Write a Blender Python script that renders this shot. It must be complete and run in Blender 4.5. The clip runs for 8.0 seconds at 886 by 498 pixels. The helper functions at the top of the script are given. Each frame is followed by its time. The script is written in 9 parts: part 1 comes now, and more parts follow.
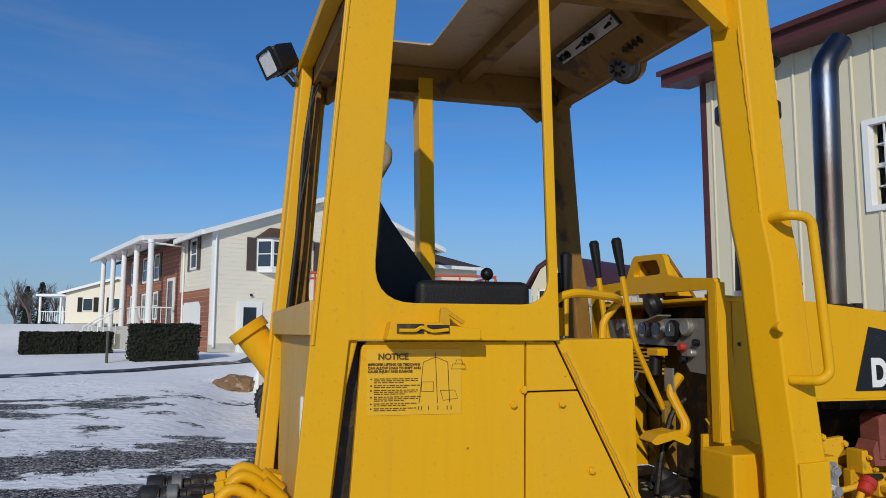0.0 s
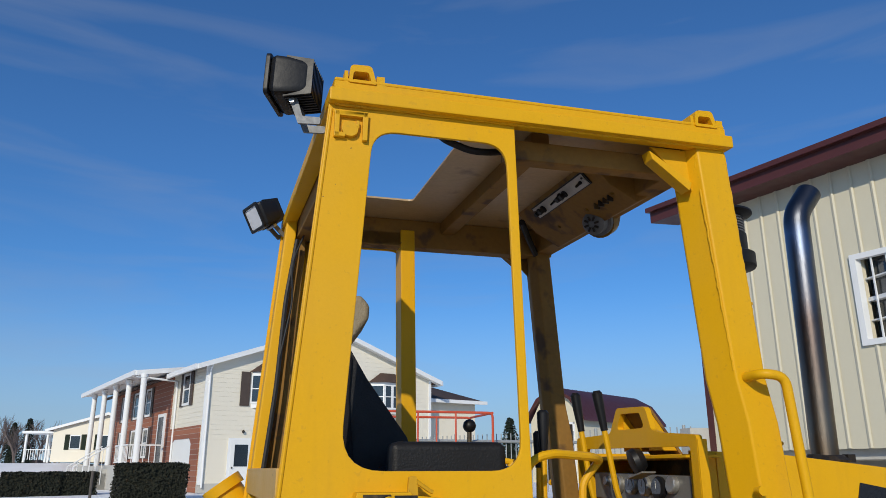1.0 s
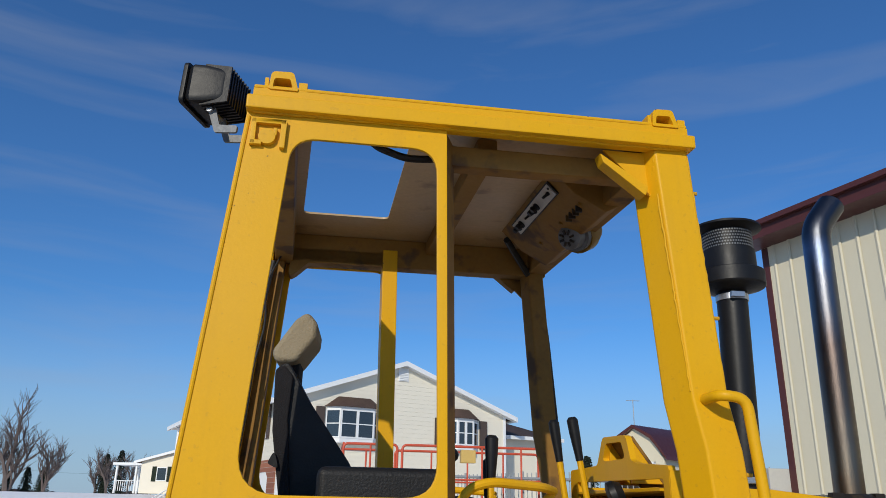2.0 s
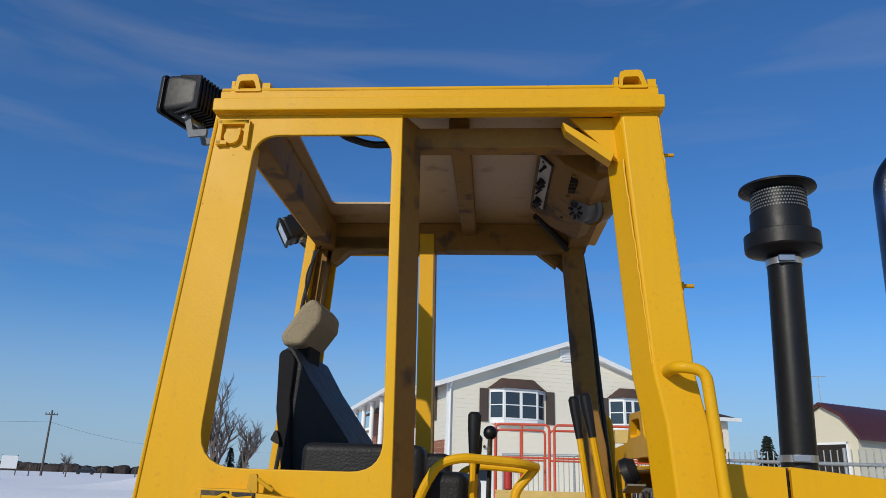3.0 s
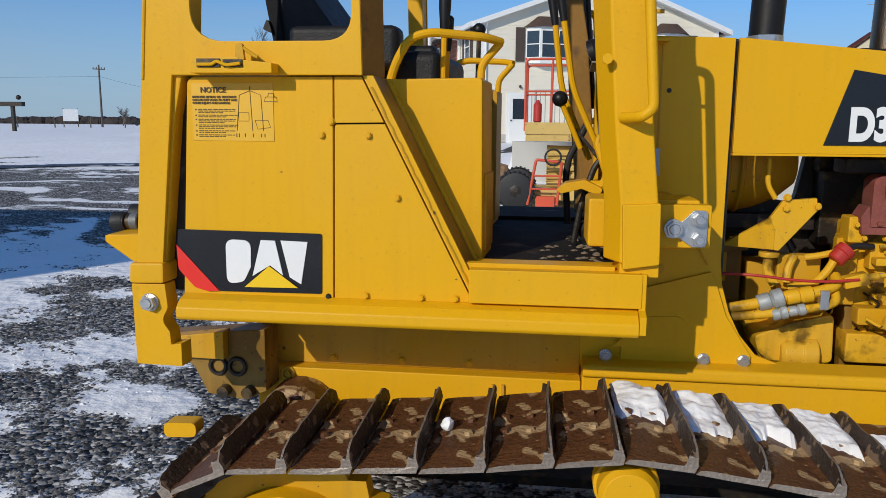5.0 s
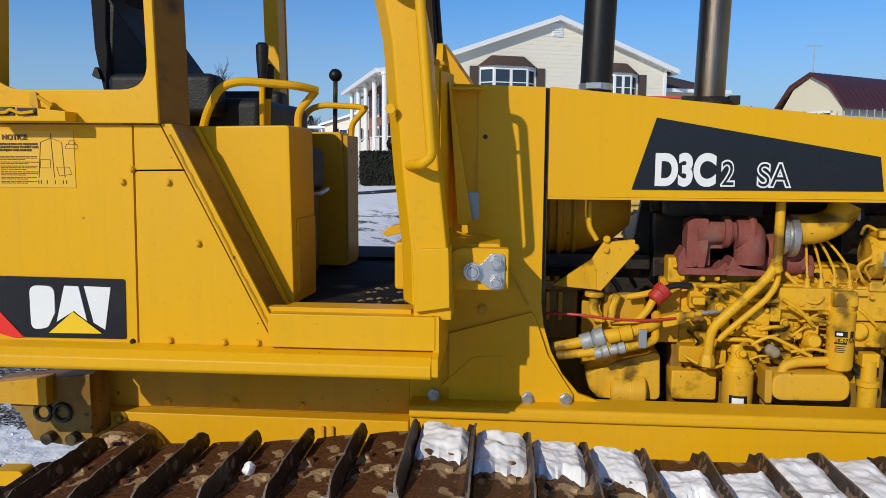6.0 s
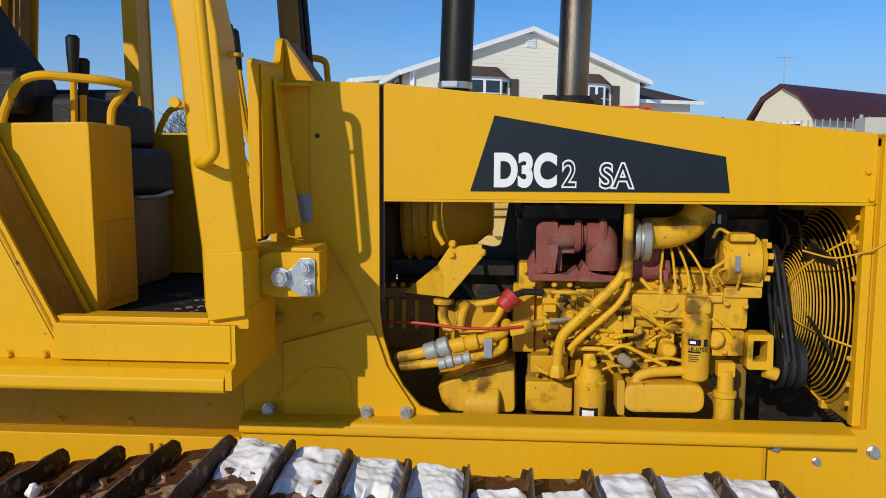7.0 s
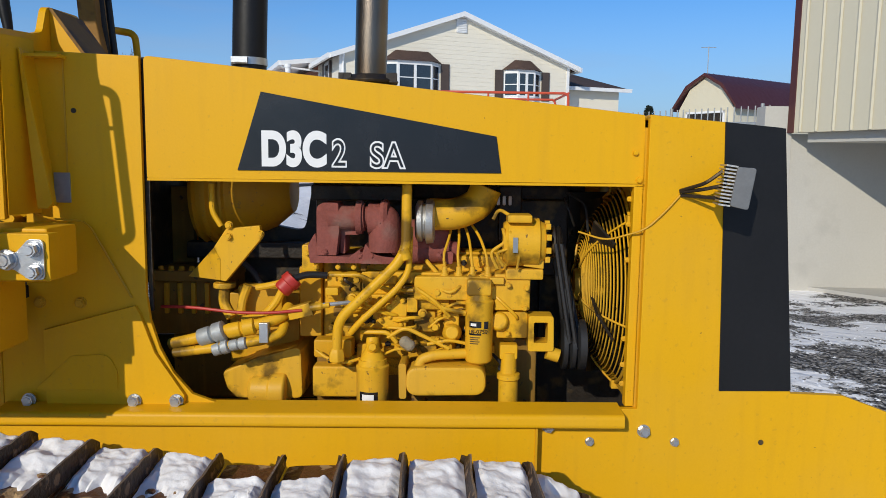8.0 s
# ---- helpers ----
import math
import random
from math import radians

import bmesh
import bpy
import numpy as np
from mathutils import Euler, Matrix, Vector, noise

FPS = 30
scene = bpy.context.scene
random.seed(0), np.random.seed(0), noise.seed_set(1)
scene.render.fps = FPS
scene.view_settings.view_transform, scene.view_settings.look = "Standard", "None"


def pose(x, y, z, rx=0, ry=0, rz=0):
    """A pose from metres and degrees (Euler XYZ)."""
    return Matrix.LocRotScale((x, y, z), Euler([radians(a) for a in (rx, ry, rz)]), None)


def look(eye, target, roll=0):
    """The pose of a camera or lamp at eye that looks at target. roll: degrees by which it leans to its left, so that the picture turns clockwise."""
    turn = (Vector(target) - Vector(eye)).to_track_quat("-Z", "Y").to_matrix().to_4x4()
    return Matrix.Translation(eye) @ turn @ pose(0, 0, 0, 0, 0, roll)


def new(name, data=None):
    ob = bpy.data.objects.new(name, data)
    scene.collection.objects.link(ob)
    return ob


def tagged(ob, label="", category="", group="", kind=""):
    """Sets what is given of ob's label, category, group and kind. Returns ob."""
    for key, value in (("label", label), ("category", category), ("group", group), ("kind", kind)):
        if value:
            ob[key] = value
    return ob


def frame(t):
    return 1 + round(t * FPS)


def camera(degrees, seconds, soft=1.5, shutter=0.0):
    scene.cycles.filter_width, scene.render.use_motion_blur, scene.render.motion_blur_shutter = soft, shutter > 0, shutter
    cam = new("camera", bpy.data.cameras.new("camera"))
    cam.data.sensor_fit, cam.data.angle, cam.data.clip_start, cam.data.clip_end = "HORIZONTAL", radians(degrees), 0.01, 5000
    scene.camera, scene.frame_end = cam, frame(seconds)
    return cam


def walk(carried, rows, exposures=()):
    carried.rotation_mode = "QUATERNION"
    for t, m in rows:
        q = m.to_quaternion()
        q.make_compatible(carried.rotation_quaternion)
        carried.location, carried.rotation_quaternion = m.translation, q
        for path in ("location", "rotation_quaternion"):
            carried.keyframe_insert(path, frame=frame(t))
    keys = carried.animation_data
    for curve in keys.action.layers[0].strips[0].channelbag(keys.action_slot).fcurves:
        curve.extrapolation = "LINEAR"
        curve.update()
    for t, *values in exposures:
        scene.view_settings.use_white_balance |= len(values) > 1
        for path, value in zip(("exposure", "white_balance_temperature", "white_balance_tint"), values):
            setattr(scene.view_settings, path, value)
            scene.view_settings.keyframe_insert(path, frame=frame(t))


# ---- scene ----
cam = camera(61.3, 8.0, 0.8)
PATH = [
    (0, (-1.569, -2.134, 1.674), (-1.170, -0.187, 1.897), 0.2),
    (0.5, (-1.537, -2.151, 1.745), (-1.158, -0.270, 2.311), 0.5),
    (1, (-1.511, -2.174, 1.743), (-1.122, -0.295, 2.308), -0.1),
    (1.5, (-1.393, -2.155, 1.734), (-1.022, -0.281, 2.327), -0.4),
    (1.7, (-1.298, -2.117, 1.722), (-0.979, -0.254, 2.373), -0.0),
    (2.8, (-0.698, -2.104, 1.725), (-0.927, -0.222, 2.363), 2.1),
    (3, (-0.634, -2.127, 1.722), (-0.898, -0.236, 2.319), 1.8),
    (3.5, (-0.535, -2.227, 1.634), (-0.882, -0.282, 1.939), 1.6),
    (4, (-0.473, -2.281, 1.584), (-0.820, -0.312, 1.551), 1.4),
    (4.2, (-0.460, -2.279, 1.554), (-0.802, -0.316, 1.390), 1.4),
    (5.3, (-0.372, -2.272, 1.536), (-0.734, -0.333, 1.209), 0.3),
    (5.5, (-0.308, -2.267, 1.545), (-0.633, -0.319, 1.234), 0.4),
    (6, (-0.005, -2.241, 1.567), (-0.275, -0.273, 1.336), 0.4),
    (6.5, (0.232, -2.189, 1.555), (-0.020, -0.216, 1.336), 0.3),
    (7, (0.408, -2.073, 1.540), (0.180, -0.096, 1.338), 0.4),
    (7.5, (0.584, -2.017, 1.540), (0.471, -0.030, 1.335), 0.7),
    (8, (0.870, -1.984, 1.527), (0.798, 0.001, 1.289), 0.8),
]
walk(cam, [(t, look(eye, target, roll)) for t, eye, target, roll in PATH], ((0, -0.30), (0.5, -0.24), (1.7, -0.16), (4.2, -0.17), (5.5, -0.13), (8, -0.06)))

# ---- world and light ----
SUN_TO = Vector((-0.363, -0.832, 0.442)).normalized()      # towards the sun
world = bpy.data.worlds.new("sky")
scene.world = world
world.use_nodes = True
wn, wl = world.node_tree.nodes, world.node_tree.links
wn.clear()
w_out, w_bg = wn.new("ShaderNodeOutputWorld"), wn.new("ShaderNodeBackground")
w_sky = wn.new("ShaderNodeTexSky")
w_sky.sky_type, w_sky.sun_disc = "NISHITA", False
w_sky.sun_elevation = math.asin(SUN_TO.z)
w_sky.sun_rotation = math.atan2(SUN_TO.x, SUN_TO.y)
w_sky.air_density, w_sky.dust_density, w_sky.ozone_density = 1.0, 0.35, 4.0
w_bg.inputs["Strength"].default_value = 0.089
# thin streaks of high cloud
w_tc, w_map, w_noise = wn.new("ShaderNodeTexCoord"), wn.new("ShaderNodeMapping"), wn.new("ShaderNodeTexNoise")
w_map.inputs["Scale"].default_value = (1.6, 1.6, 11.0)
w_map.inputs["Rotation"].default_value = (0.12, -0.10, 0.4)
w_noise.inputs["Scale"].default_value, w_noise.inputs["Detail"].default_value = 1.7, 6.0
w_noise.inputs["Distortion"].default_value = 0.5
w_ramp = wn.new("ShaderNodeValToRGB")
w_ramp.color_ramp.elements[0].position, w_ramp.color_ramp.elements[1].position = 0.50, 0.86
w_ramp.color_ramp.elements[1].color = (0.28, 0.28, 0.28, 1)
w_mix = wn.new("ShaderNodeMixRGB")
w_mix.inputs[2].default_value = (4.0, 4.4, 5.2, 1)
wl.new(w_tc.outputs["Generated"], w_map.inputs["Vector"])
wl.new(w_map.outputs["Vector"], w_noise.inputs["Vector"])
wl.new(w_noise.outputs["Fac"], w_ramp.inputs["Fac"])
wl.new(w_ramp.outputs["Color"], w_mix.inputs[0])
w_tint = wn.new("ShaderNodeMixRGB")                         # deep winter blue
w_tint.blend_type = "MULTIPLY"
w_tint.inputs[0].default_value, w_tint.inputs[2].default_value = 1.0, (0.58, 1.045, 1.48, 1)
wl.new(w_sky.outputs["Color"], w_tint.inputs[1])
wl.new(w_tint.outputs["Color"], w_mix.inputs[1])
w_sep, w_low, w_haze = wn.new("ShaderNodeSeparateXYZ"), wn.new("ShaderNodeMapRange"), wn.new("ShaderNodeMixRGB")
w_low.interpolation_type = "SMOOTHSTEP"                     # pale haze over the horizon
w_low.inputs["From Min"].default_value, w_low.inputs["From Max"].default_value = 0.0, 0.24
w_low.inputs["To Min"].default_value, w_low.inputs["To Max"].default_value = 0.75, 0.0
w_haze.inputs[2].default_value = (4.3, 5.6, 7.4, 1)
wl.new(w_tc.outputs["Generated"], w_sep.inputs[0])
wl.new(w_sep.outputs["Z"], w_low.inputs["Value"])
wl.new(w_low.outputs["Result"], w_haze.inputs[0])
wl.new(w_mix.outputs["Color"], w_haze.inputs[1])
wl.new(w_haze.outputs["Color"], w_bg.inputs["Color"])
wl.new(w_bg.outputs["Background"], w_out.inputs["Surface"])

sun_data = bpy.data.lights.new("sun", "SUN")
sun_data.energy, sun_data.angle, sun_data.color = 3.25, radians(0.5), (1.0, 0.925, 0.78)
sun = new("sun", sun_data)
sun.matrix_world = look(SUN_TO * 60, (0, 0, 0))


# ---- materials ----
def material(name, col, rough=0.5, metal=0.0, var=0.12, scale=5.0, bump=0.0, bscale=60.0, col2=None, cut=0.55, soft=0.1,
             cscale=8.0, stretch=(1, 1, 1), spec=0.5, coat=0.0, rvar=0.12, transmission=0.0, alpha=None):
    """A surface with broad variation, fine grain and, with col2, patches of a second colour."""
    m = bpy.data.materials.new(name)
    m.use_nodes = True
    n, l = m.node_tree.nodes, m.node_tree.links
    b = n["Principled BSDF"]
    b.inputs["Roughness"].default_value, b.inputs["Metallic"].default_value = rough, metal
    b.inputs["Specular IOR Level"].default_value, b.inputs["Coat Weight"].default_value = spec, coat
    b.inputs["Transmission Weight"].default_value = transmission
    tc = n.new("ShaderNodeTexCoord")
    mp = n.new("ShaderNodeMapping")
    mp.inputs["Scale"].default_value = stretch
    l.new(tc.outputs["Object"], mp.inputs["Vector"])

    def noise_node(s, detail=5.0):
        t = n.new("ShaderNodeTexNoise")
        t.inputs["Scale"].default_value, t.inputs["Detail"].default_value = s, detail
        l.new(mp.outputs["Vector"], t.inputs["Vector"])
        return t

    def mixed(kind, fac, a, c):
        x = n.new("ShaderNodeMixRGB")
        x.blend_type = kind
        for i, v in ((0, fac), (1, a), (2, c)):
            if hasattr(v, "is_linked"):
                l.new(v, x.inputs[i])
            elif i == 0:
                x.inputs[0].default_value = v
            else:
                x.inputs[i].default_value = (*v, 1)
        return x.outputs["Color"]

    def ramp(src, lo, hi, c0=(0, 0, 0), c1=(1, 1, 1)):
        r = n.new("ShaderNodeValToRGB")
        r.color_ramp.elements[0].position, r.color_ramp.elements[1].position = lo, hi
        r.color_ramp.elements[0].color, r.color_ramp.elements[1].color = (*c0, 1), (*c1, 1)
        l.new(src, r.inputs["Fac"])
        return r.outputs["Color"]

    broad, fine = noise_node(scale), noise_node(bscale, 4.0)
    base = mixed("MIX", broad.outputs["Fac"], [c * (1 - var) for c in col], [min(1, c * (1 + var)) for c in col])
    base = mixed("MULTIPLY", 0.5, base, ramp(fine.outputs["Fac"], 0.3, 0.7, (1 - var,) * 3, (1, 1, 1)))
    if col2:
        patch = ramp(noise_node(cscale, 8.0).outputs["Fac"], cut, cut + soft)
        base = mixed("MIX", patch, base, col2)
    l.new(base, b.inputs["Base Color"])
    rr = n.new("ShaderNodeMapRange")
    rr.inputs["To Min"].default_value, rr.inputs["To Max"].default_value = max(0.02, rough - rvar), min(1, rough + rvar)
    l.new(noise_node(scale * 3.1).outputs["Fac"], rr.inputs["Value"])
    l.new(rr.outputs["Result"], b.inputs["Roughness"])
    if bump:
        bp = n.new("ShaderNodeBump")
        bp.inputs["Strength"].default_value, bp.inputs["Distance"].default_value = 1.0, bump
        l.new(fine.outputs["Fac"], bp.inputs["Height"])
        l.new(bp.outputs["Normal"], b.inputs["Normal"])
    return m


YEL = (0.74, 0.385, 0.004)
def worn_paint(name, col, dust=0.28, chips=0.745, oil=0.0):
    """Machine paint: orange peel, faint dust clouds and runs, specks of dirt and small chips down to primer."""
    m = material(name, col, 0.46, 0, 0.06, 1.7, 0.00025, 170, spec=0.22)
    n, l = m.node_tree.nodes, m.node_tree.links
    b = n["Principled BSDF"]
    src = b.inputs["Base Color"].links[0].from_socket
    tc = n.new("ShaderNodeTexCoord")
    def layer(src, scale, lo, hi, to, amount, stretch=(1, 1, 1), detail=8.0):
        mp, nz, rp, mx = n.new("ShaderNodeMapping"), n.new("ShaderNodeTexNoise"), n.new("ShaderNodeMapRange"), n.new("ShaderNodeMixRGB")
        mp.inputs["Scale"].default_value = stretch
        nz.inputs["Scale"].default_value, nz.inputs["Detail"].default_value = scale, detail
        rp.inputs["From Min"].default_value, rp.inputs["From Max"].default_value, rp.inputs["To Max"].default_value = lo, hi, amount
        l.new(tc.outputs["Object"], mp.inputs["Vector"])
        l.new(mp.outputs["Vector"], nz.inputs["Vector"])
        l.new(nz.outputs["Fac"], rp.inputs["Value"])
        l.new(rp.outputs["Result"], mx.inputs[0])
        l.new(src, mx.inputs[1])
        mx.inputs[2].default_value = (*to, 1)
        return mx.outputs["Color"]
    src = layer(src, 3.0, 0.45, 0.75, (0.50, 0.33, 0.10), 0.40 * dust)
    src = layer(src, 6.0, 0.52, 0.80, (0.42, 0.22, 0.03), 0.50 * dust, (6, 6, 0.5))
    src = layer(src, 75.0, 0.66, 0.72, (0.30, 0.17, 0.05), 0.55 * dust, detail=2.0)
    src = layer(src, 38.0, chips, chips + 0.02, (0.07, 0.045, 0.03), 0.85, detail=5.0)
    # oil: dark blotches that stand in for shadows among the engine parts
    if oil:
        src = layer(src, 9.0, 0.54, 0.64, (0.055, 0.032, 0.010), oil, detail=6.0)
    l.new(src, b.inputs["Base Color"])
    return m


M_yellow = worn_paint("yellow_paint", YEL)
M_grime = worn_paint("grimy_yellow_paint", (0.62, 0.32, 0.008), 0.9, 0.70)
# yellow paint browned to its look in the canopy's shade, with stains
M_roof_in = material("shaded_stained_yellow", (0.27, 0.135, 0.020), 0.75, 0, 0.25, 4, 0.0008, 60, (0.10, 0.052, 0.020), 0.56, 0.10, 9)
M_dusty = worn_paint("dusty_yellow_paint", (0.60, 0.36, 0.085), 1.2, 0.70)
M_lining = material("dusty_tan_lining", (0.50, 0.335, 0.16), 0.42, 0, 0.25, 3, 0.0008, 60, (0.16, 0.085, 0.035), 0.60, 0.12, 6, spec=0.5)
M_black = material("black_paint", (0.010, 0.010, 0.011), 0.45, 0, 0.3, 5, 0.0005, 80, spec=0.3)
M_decal = material("black_decal", (0.010, 0.011, 0.014), 0.25, 0, 0.2, 3, 0, 40)
M_white = material("white_decal", (0.80, 0.80, 0.78), 0.35, 0, 0.05, 5)
M_red = material("red_decal", (0.75, 0.03, 0.02), 0.35, 0, 0.05, 5)
M_tri = material("yellow_decal", (0.86, 0.55, 0.01), 0.35, 0, 0.04, 5)
M_print = material("printed_ink", (0.09, 0.05, 0.012), 0.6, 0, 0.1, 5)
M_rubber = material("black_rubber", (0.014, 0.014, 0.015), 0.6, 0, 0.3, 12, 0.0008, 120)
M_mat = material("worn_floor_mat", (0.017, 0.014, 0.012), 0.85, 0, 0.4, 5, 0.003, 90, (0.10, 0.075, 0.05), 0.60, 0.1, 6, spec=0.2)
M_vinyl = material("black_vinyl", (0.012, 0.012, 0.013), 0.55, 0, 0.3, 8, 0.0015, 160, spec=0.35)
M_cloth = material("grey_seat_cloth", (0.020, 0.019, 0.021), 0.95, 0, 0.25, 9, 0.0025, 300, spec=0.2)
M_tan = material("tan_quilted_cloth", (0.30, 0.245, 0.16), 0.95, 0, 0.12, 9, 0.003, 140)
M_track = material("rusty_track_steel", (0.135, 0.052, 0.019), 0.5, 0.0, 0.6, 22, 0.006, 70, (0.42, 0.275, 0.135), 0.528, 0.026, 13)
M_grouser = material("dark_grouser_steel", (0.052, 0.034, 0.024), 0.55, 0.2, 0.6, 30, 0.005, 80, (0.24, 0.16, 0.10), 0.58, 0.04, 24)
M_edge = material("worn_bare_steel", (0.34, 0.28, 0.23), 0.5, 0.5, 0.45, 20, 0.003, 120)
M_zinc = material("zinc_plated_steel", (0.55, 0.56, 0.57), 0.36, 0.85, 0.12, 30, 0.0005, 200)
M_galv = material("galvanised_steel", (0.40, 0.42, 0.42), 0.6, 0.35, 0.35, 25, 0.0008, 90)
M_rust = material("red_rusted_casting", (0.255, 0.070, 0.052), 0.85, 0, 0.35, 18, 0.002, 110, (0.22, 0.13, 0.10), 0.54, 0.16, 9)
M_alu = material("cast_aluminium", (0.50, 0.49, 0.46), 0.45, 0.8, 0.15, 25, 0.001, 150)
# also the colour of sheets that stand for darkness in gaps
M_dark = material("oily_metal_and_shade", (0.028, 0.022, 0.017), 0.5, 0.3, 0.5, 12, 0.002, 80, (0.10, 0.065, 0.025), 0.55, 0.12, 14)
M_cable = material("red_cable", (0.45, 0.03, 0.02), 0.5, 0, 0.1, 30)
M_gauge = material("grey_instrument_panel", (0.23, 0.22, 0.20), 0.5, 0.3, 0.15, 20, 0.0005, 150)
M_glass = material("dial_glass", (0.03, 0.03, 0.03), 0.12, 0, 0.1, 10, spec=0.8)
M_lens = material("lamp_lens", (0.75, 0.76, 0.78), 0.2, 0, 0.1, 20, spec=0.8)
M_sheet = material("pale_yellow_sticker", (0.74, 0.41, 0.012), 0.45, 0, 0.04, 8)
M_plate = material("worn_light_metal_plate", (0.55, 0.52, 0.46), 0.5, 0.2, 0.2, 20, 0.0004, 120)
# engine yellow with dark blotches in place of shadows between its parts
M_engine = worn_paint("engine_paint", (0.74, 0.40, 0.014), 0.8, 0.70, 0.8)
M_mud = material("dried_mud", (0.24, 0.18, 0.12), 0.95, 0, 0.3, 12, 0.003, 80)
# the yellow darkened to its tone in shade, with chips and dirt specks
M_shaded_oily = worn_paint("shaded_oily_yellow_paint", (0.20, 0.105, 0.015), 1.2, 0.66)
M_lampgrey = material("dark_grey_cast_lamp", (0.16, 0.165, 0.17), 0.55, 0.3, 0.2, 30, 0.0006, 150)
M_label = material("grey_nameplate", (0.33, 0.36, 0.38), 0.35, 0.5, 0.2, 40)
M_concrete = material("weathered_concrete", (0.50, 0.48, 0.43), 0.85, 0, 0.10, 0.8, 0.002, 30, (0.40, 0.38, 0.34), 0.6, 0.2, 1.7)
M_siding = material("cream_vinyl_siding", (0.78, 0.72, 0.585), 0.55, 0, 0.03, 0.5, 0.0008, 20)
M_panel = material("cream_metal_siding", (0.66, 0.60, 0.44), 0.45, 0, 0.03, 0.6, 0, 20)
M_maroon = material("maroon_metal_trim", (0.085, 0.022, 0.018), 0.45, 0, 0.12, 2)
M_trim = material("white_trim_paint", (0.80, 0.80, 0.78), 0.5, 0, 0.04, 2)
M_shutter = material("brown_shutter", (0.075, 0.052, 0.040), 0.6, 0, 0.15, 6)
M_shingle = material("brown_asphalt_shingle", (0.085, 0.050, 0.036), 0.9, 0, 0.35, 3, 0.01, 18)
M_pane = material("dark_window_glass", (0.022, 0.030, 0.040), 0.06, 0, 0.3, 1.0, spec=1.0)
M_hedge = material("clipped_dark_hedge", (0.016, 0.018, 0.008), 0.9, 0, 0.5, 8, 0.03, 25, (0.05, 0.035, 0.015), 0.6, 0.1, 9)
M_bark = material("grey_bark", (0.15, 0.115, 0.10), 0.9, 0, 0.3, 4, 0.01, 20)
M_pine = material("dark_evergreen", (0.012, 0.022, 0.010), 0.9, 0, 0.5, 3)
M_orange = material("orange_lift_paint", (0.62, 0.085, 0.035), 0.5, 0, 0.15, 6, 0.0005, 60)
M_lift = material("faded_yellow_lift_paint", (0.62, 0.42, 0.12), 0.55, 0, 0.15, 5, 0.001, 60, (0.2, 0.12, 0.06), 0.64, 0.1, 9)
M_woods = material("far_bare_woods", (0.040, 0.030, 0.026), 1.0, 0, 0.4, 0.12)
M_car = material("black_car_paint", (0.012, 0.013, 0.016), 0.25, 0, 0.2, 2, coat=0.5)
M_door = material("white_garage_door", (0.78, 0.78, 0.75), 0.5, 0, 0.03, 1)
M_pole = material("weathered_pole_wood", (0.10, 0.085, 0.07), 0.9, 0, 0.3, 3, 0.004, 30)


def brick_material():
    m = bpy.data.materials.new("red_brick")
    m.use_nodes = True
    n, l = m.node_tree.nodes, m.node_tree.links
    tc, mp, br = n.new("ShaderNodeTexCoord"), n.new("ShaderNodeMapping"), n.new("ShaderNodeTexBrick")
    mp.inputs["Rotation"].default_value = (radians(90), 0, radians(90))
    br.inputs["Scale"].default_value = 1.0
    br.inputs["Brick Width"].default_value, br.inputs["Row Height"].default_value = 0.21, 0.068
    br.inputs["Mortar Size"].default_value = 0.007
    br.inputs["Color1"].default_value, br.inputs["Color2"].default_value = (0.34, 0.125, 0.065, 1), (0.24, 0.085, 0.05, 1)
    br.inputs["Mortar"].default_value = (0.38, 0.33, 0.28, 1)
    l.new(tc.outputs["Object"], mp.inputs["Vector"])
    l.new(mp.outputs["Vector"], br.inputs["Vector"])
    l.new(br.outputs["Color"], n["Principled BSDF"].inputs["Base Color"])
    n["Principled BSDF"].inputs["Roughness"].default_value = 0.85
    return m


M_brick = brick_material()


def exhaust_material():
    """Stainless pipe, blued and browned by heat towards its elbow."""
    m = material("heat_tinted_steel", (0.40, 0.36, 0.32), 0.34, 1.0, 0.35, 6, 0.0006, 90, stretch=(6, 6, 1))
    n, l = m.node_tree.nodes, m.node_tree.links
    tc, sep, r = n.new("ShaderNodeTexCoord"), n.new("ShaderNodeSeparateXYZ"), n.new("ShaderNodeValToRGB")
    mr, nz, ad = n.new("ShaderNodeMapRange"), n.new("ShaderNodeTexNoise"), n.new("ShaderNodeMath")
    mr.inputs["From Min"].default_value, mr.inputs["From Max"].default_value = 1.8, 2.9
    nz.inputs["Scale"].default_value = 5.0
    ad.operation = "MULTIPLY_ADD"
    ad.inputs[1].default_value = 0.3
    l.new(tc.outputs["Object"], sep.inputs[0])
    l.new(tc.outputs["Object"], nz.inputs["Vector"])
    l.new(sep.outputs["Z"], mr.inputs["Value"])
    l.new(nz.outputs["Fac"], ad.inputs[0])
    l.new(mr.outputs["Result"], ad.inputs[2])
    els = r.color_ramp.elements
    els[0].position, els[0].color = 0.10, (0.16, 0.11, 0.07, 1)
    els[1].position, els[1].color = 1.0, (0.08, 0.085, 0.10, 1)
    for p, c in ((0.25, (0.20, 0.165, 0.13, 1)), (0.55, (0.12, 0.09, 0.08, 1)), (0.80, (0.15, 0.155, 0.175, 1)), (0.92, (0.14, 0.17, 0.24, 1))):
        e = els.new(p)
        e.color = c
    l.new(ad.outputs[0], r.inputs["Fac"])
    l.new(r.outputs["Color"], n["Principled BSDF"].inputs["Base Color"])
    return m


M_exhaust = exhaust_material()


# ---- mesh helpers ----
def lift_low(z):
    """The lower part of the cab sits a little higher on the frame."""
    return z + 0.013 * min(1.0, max(0.0, (2.3 - z) / 1.2))


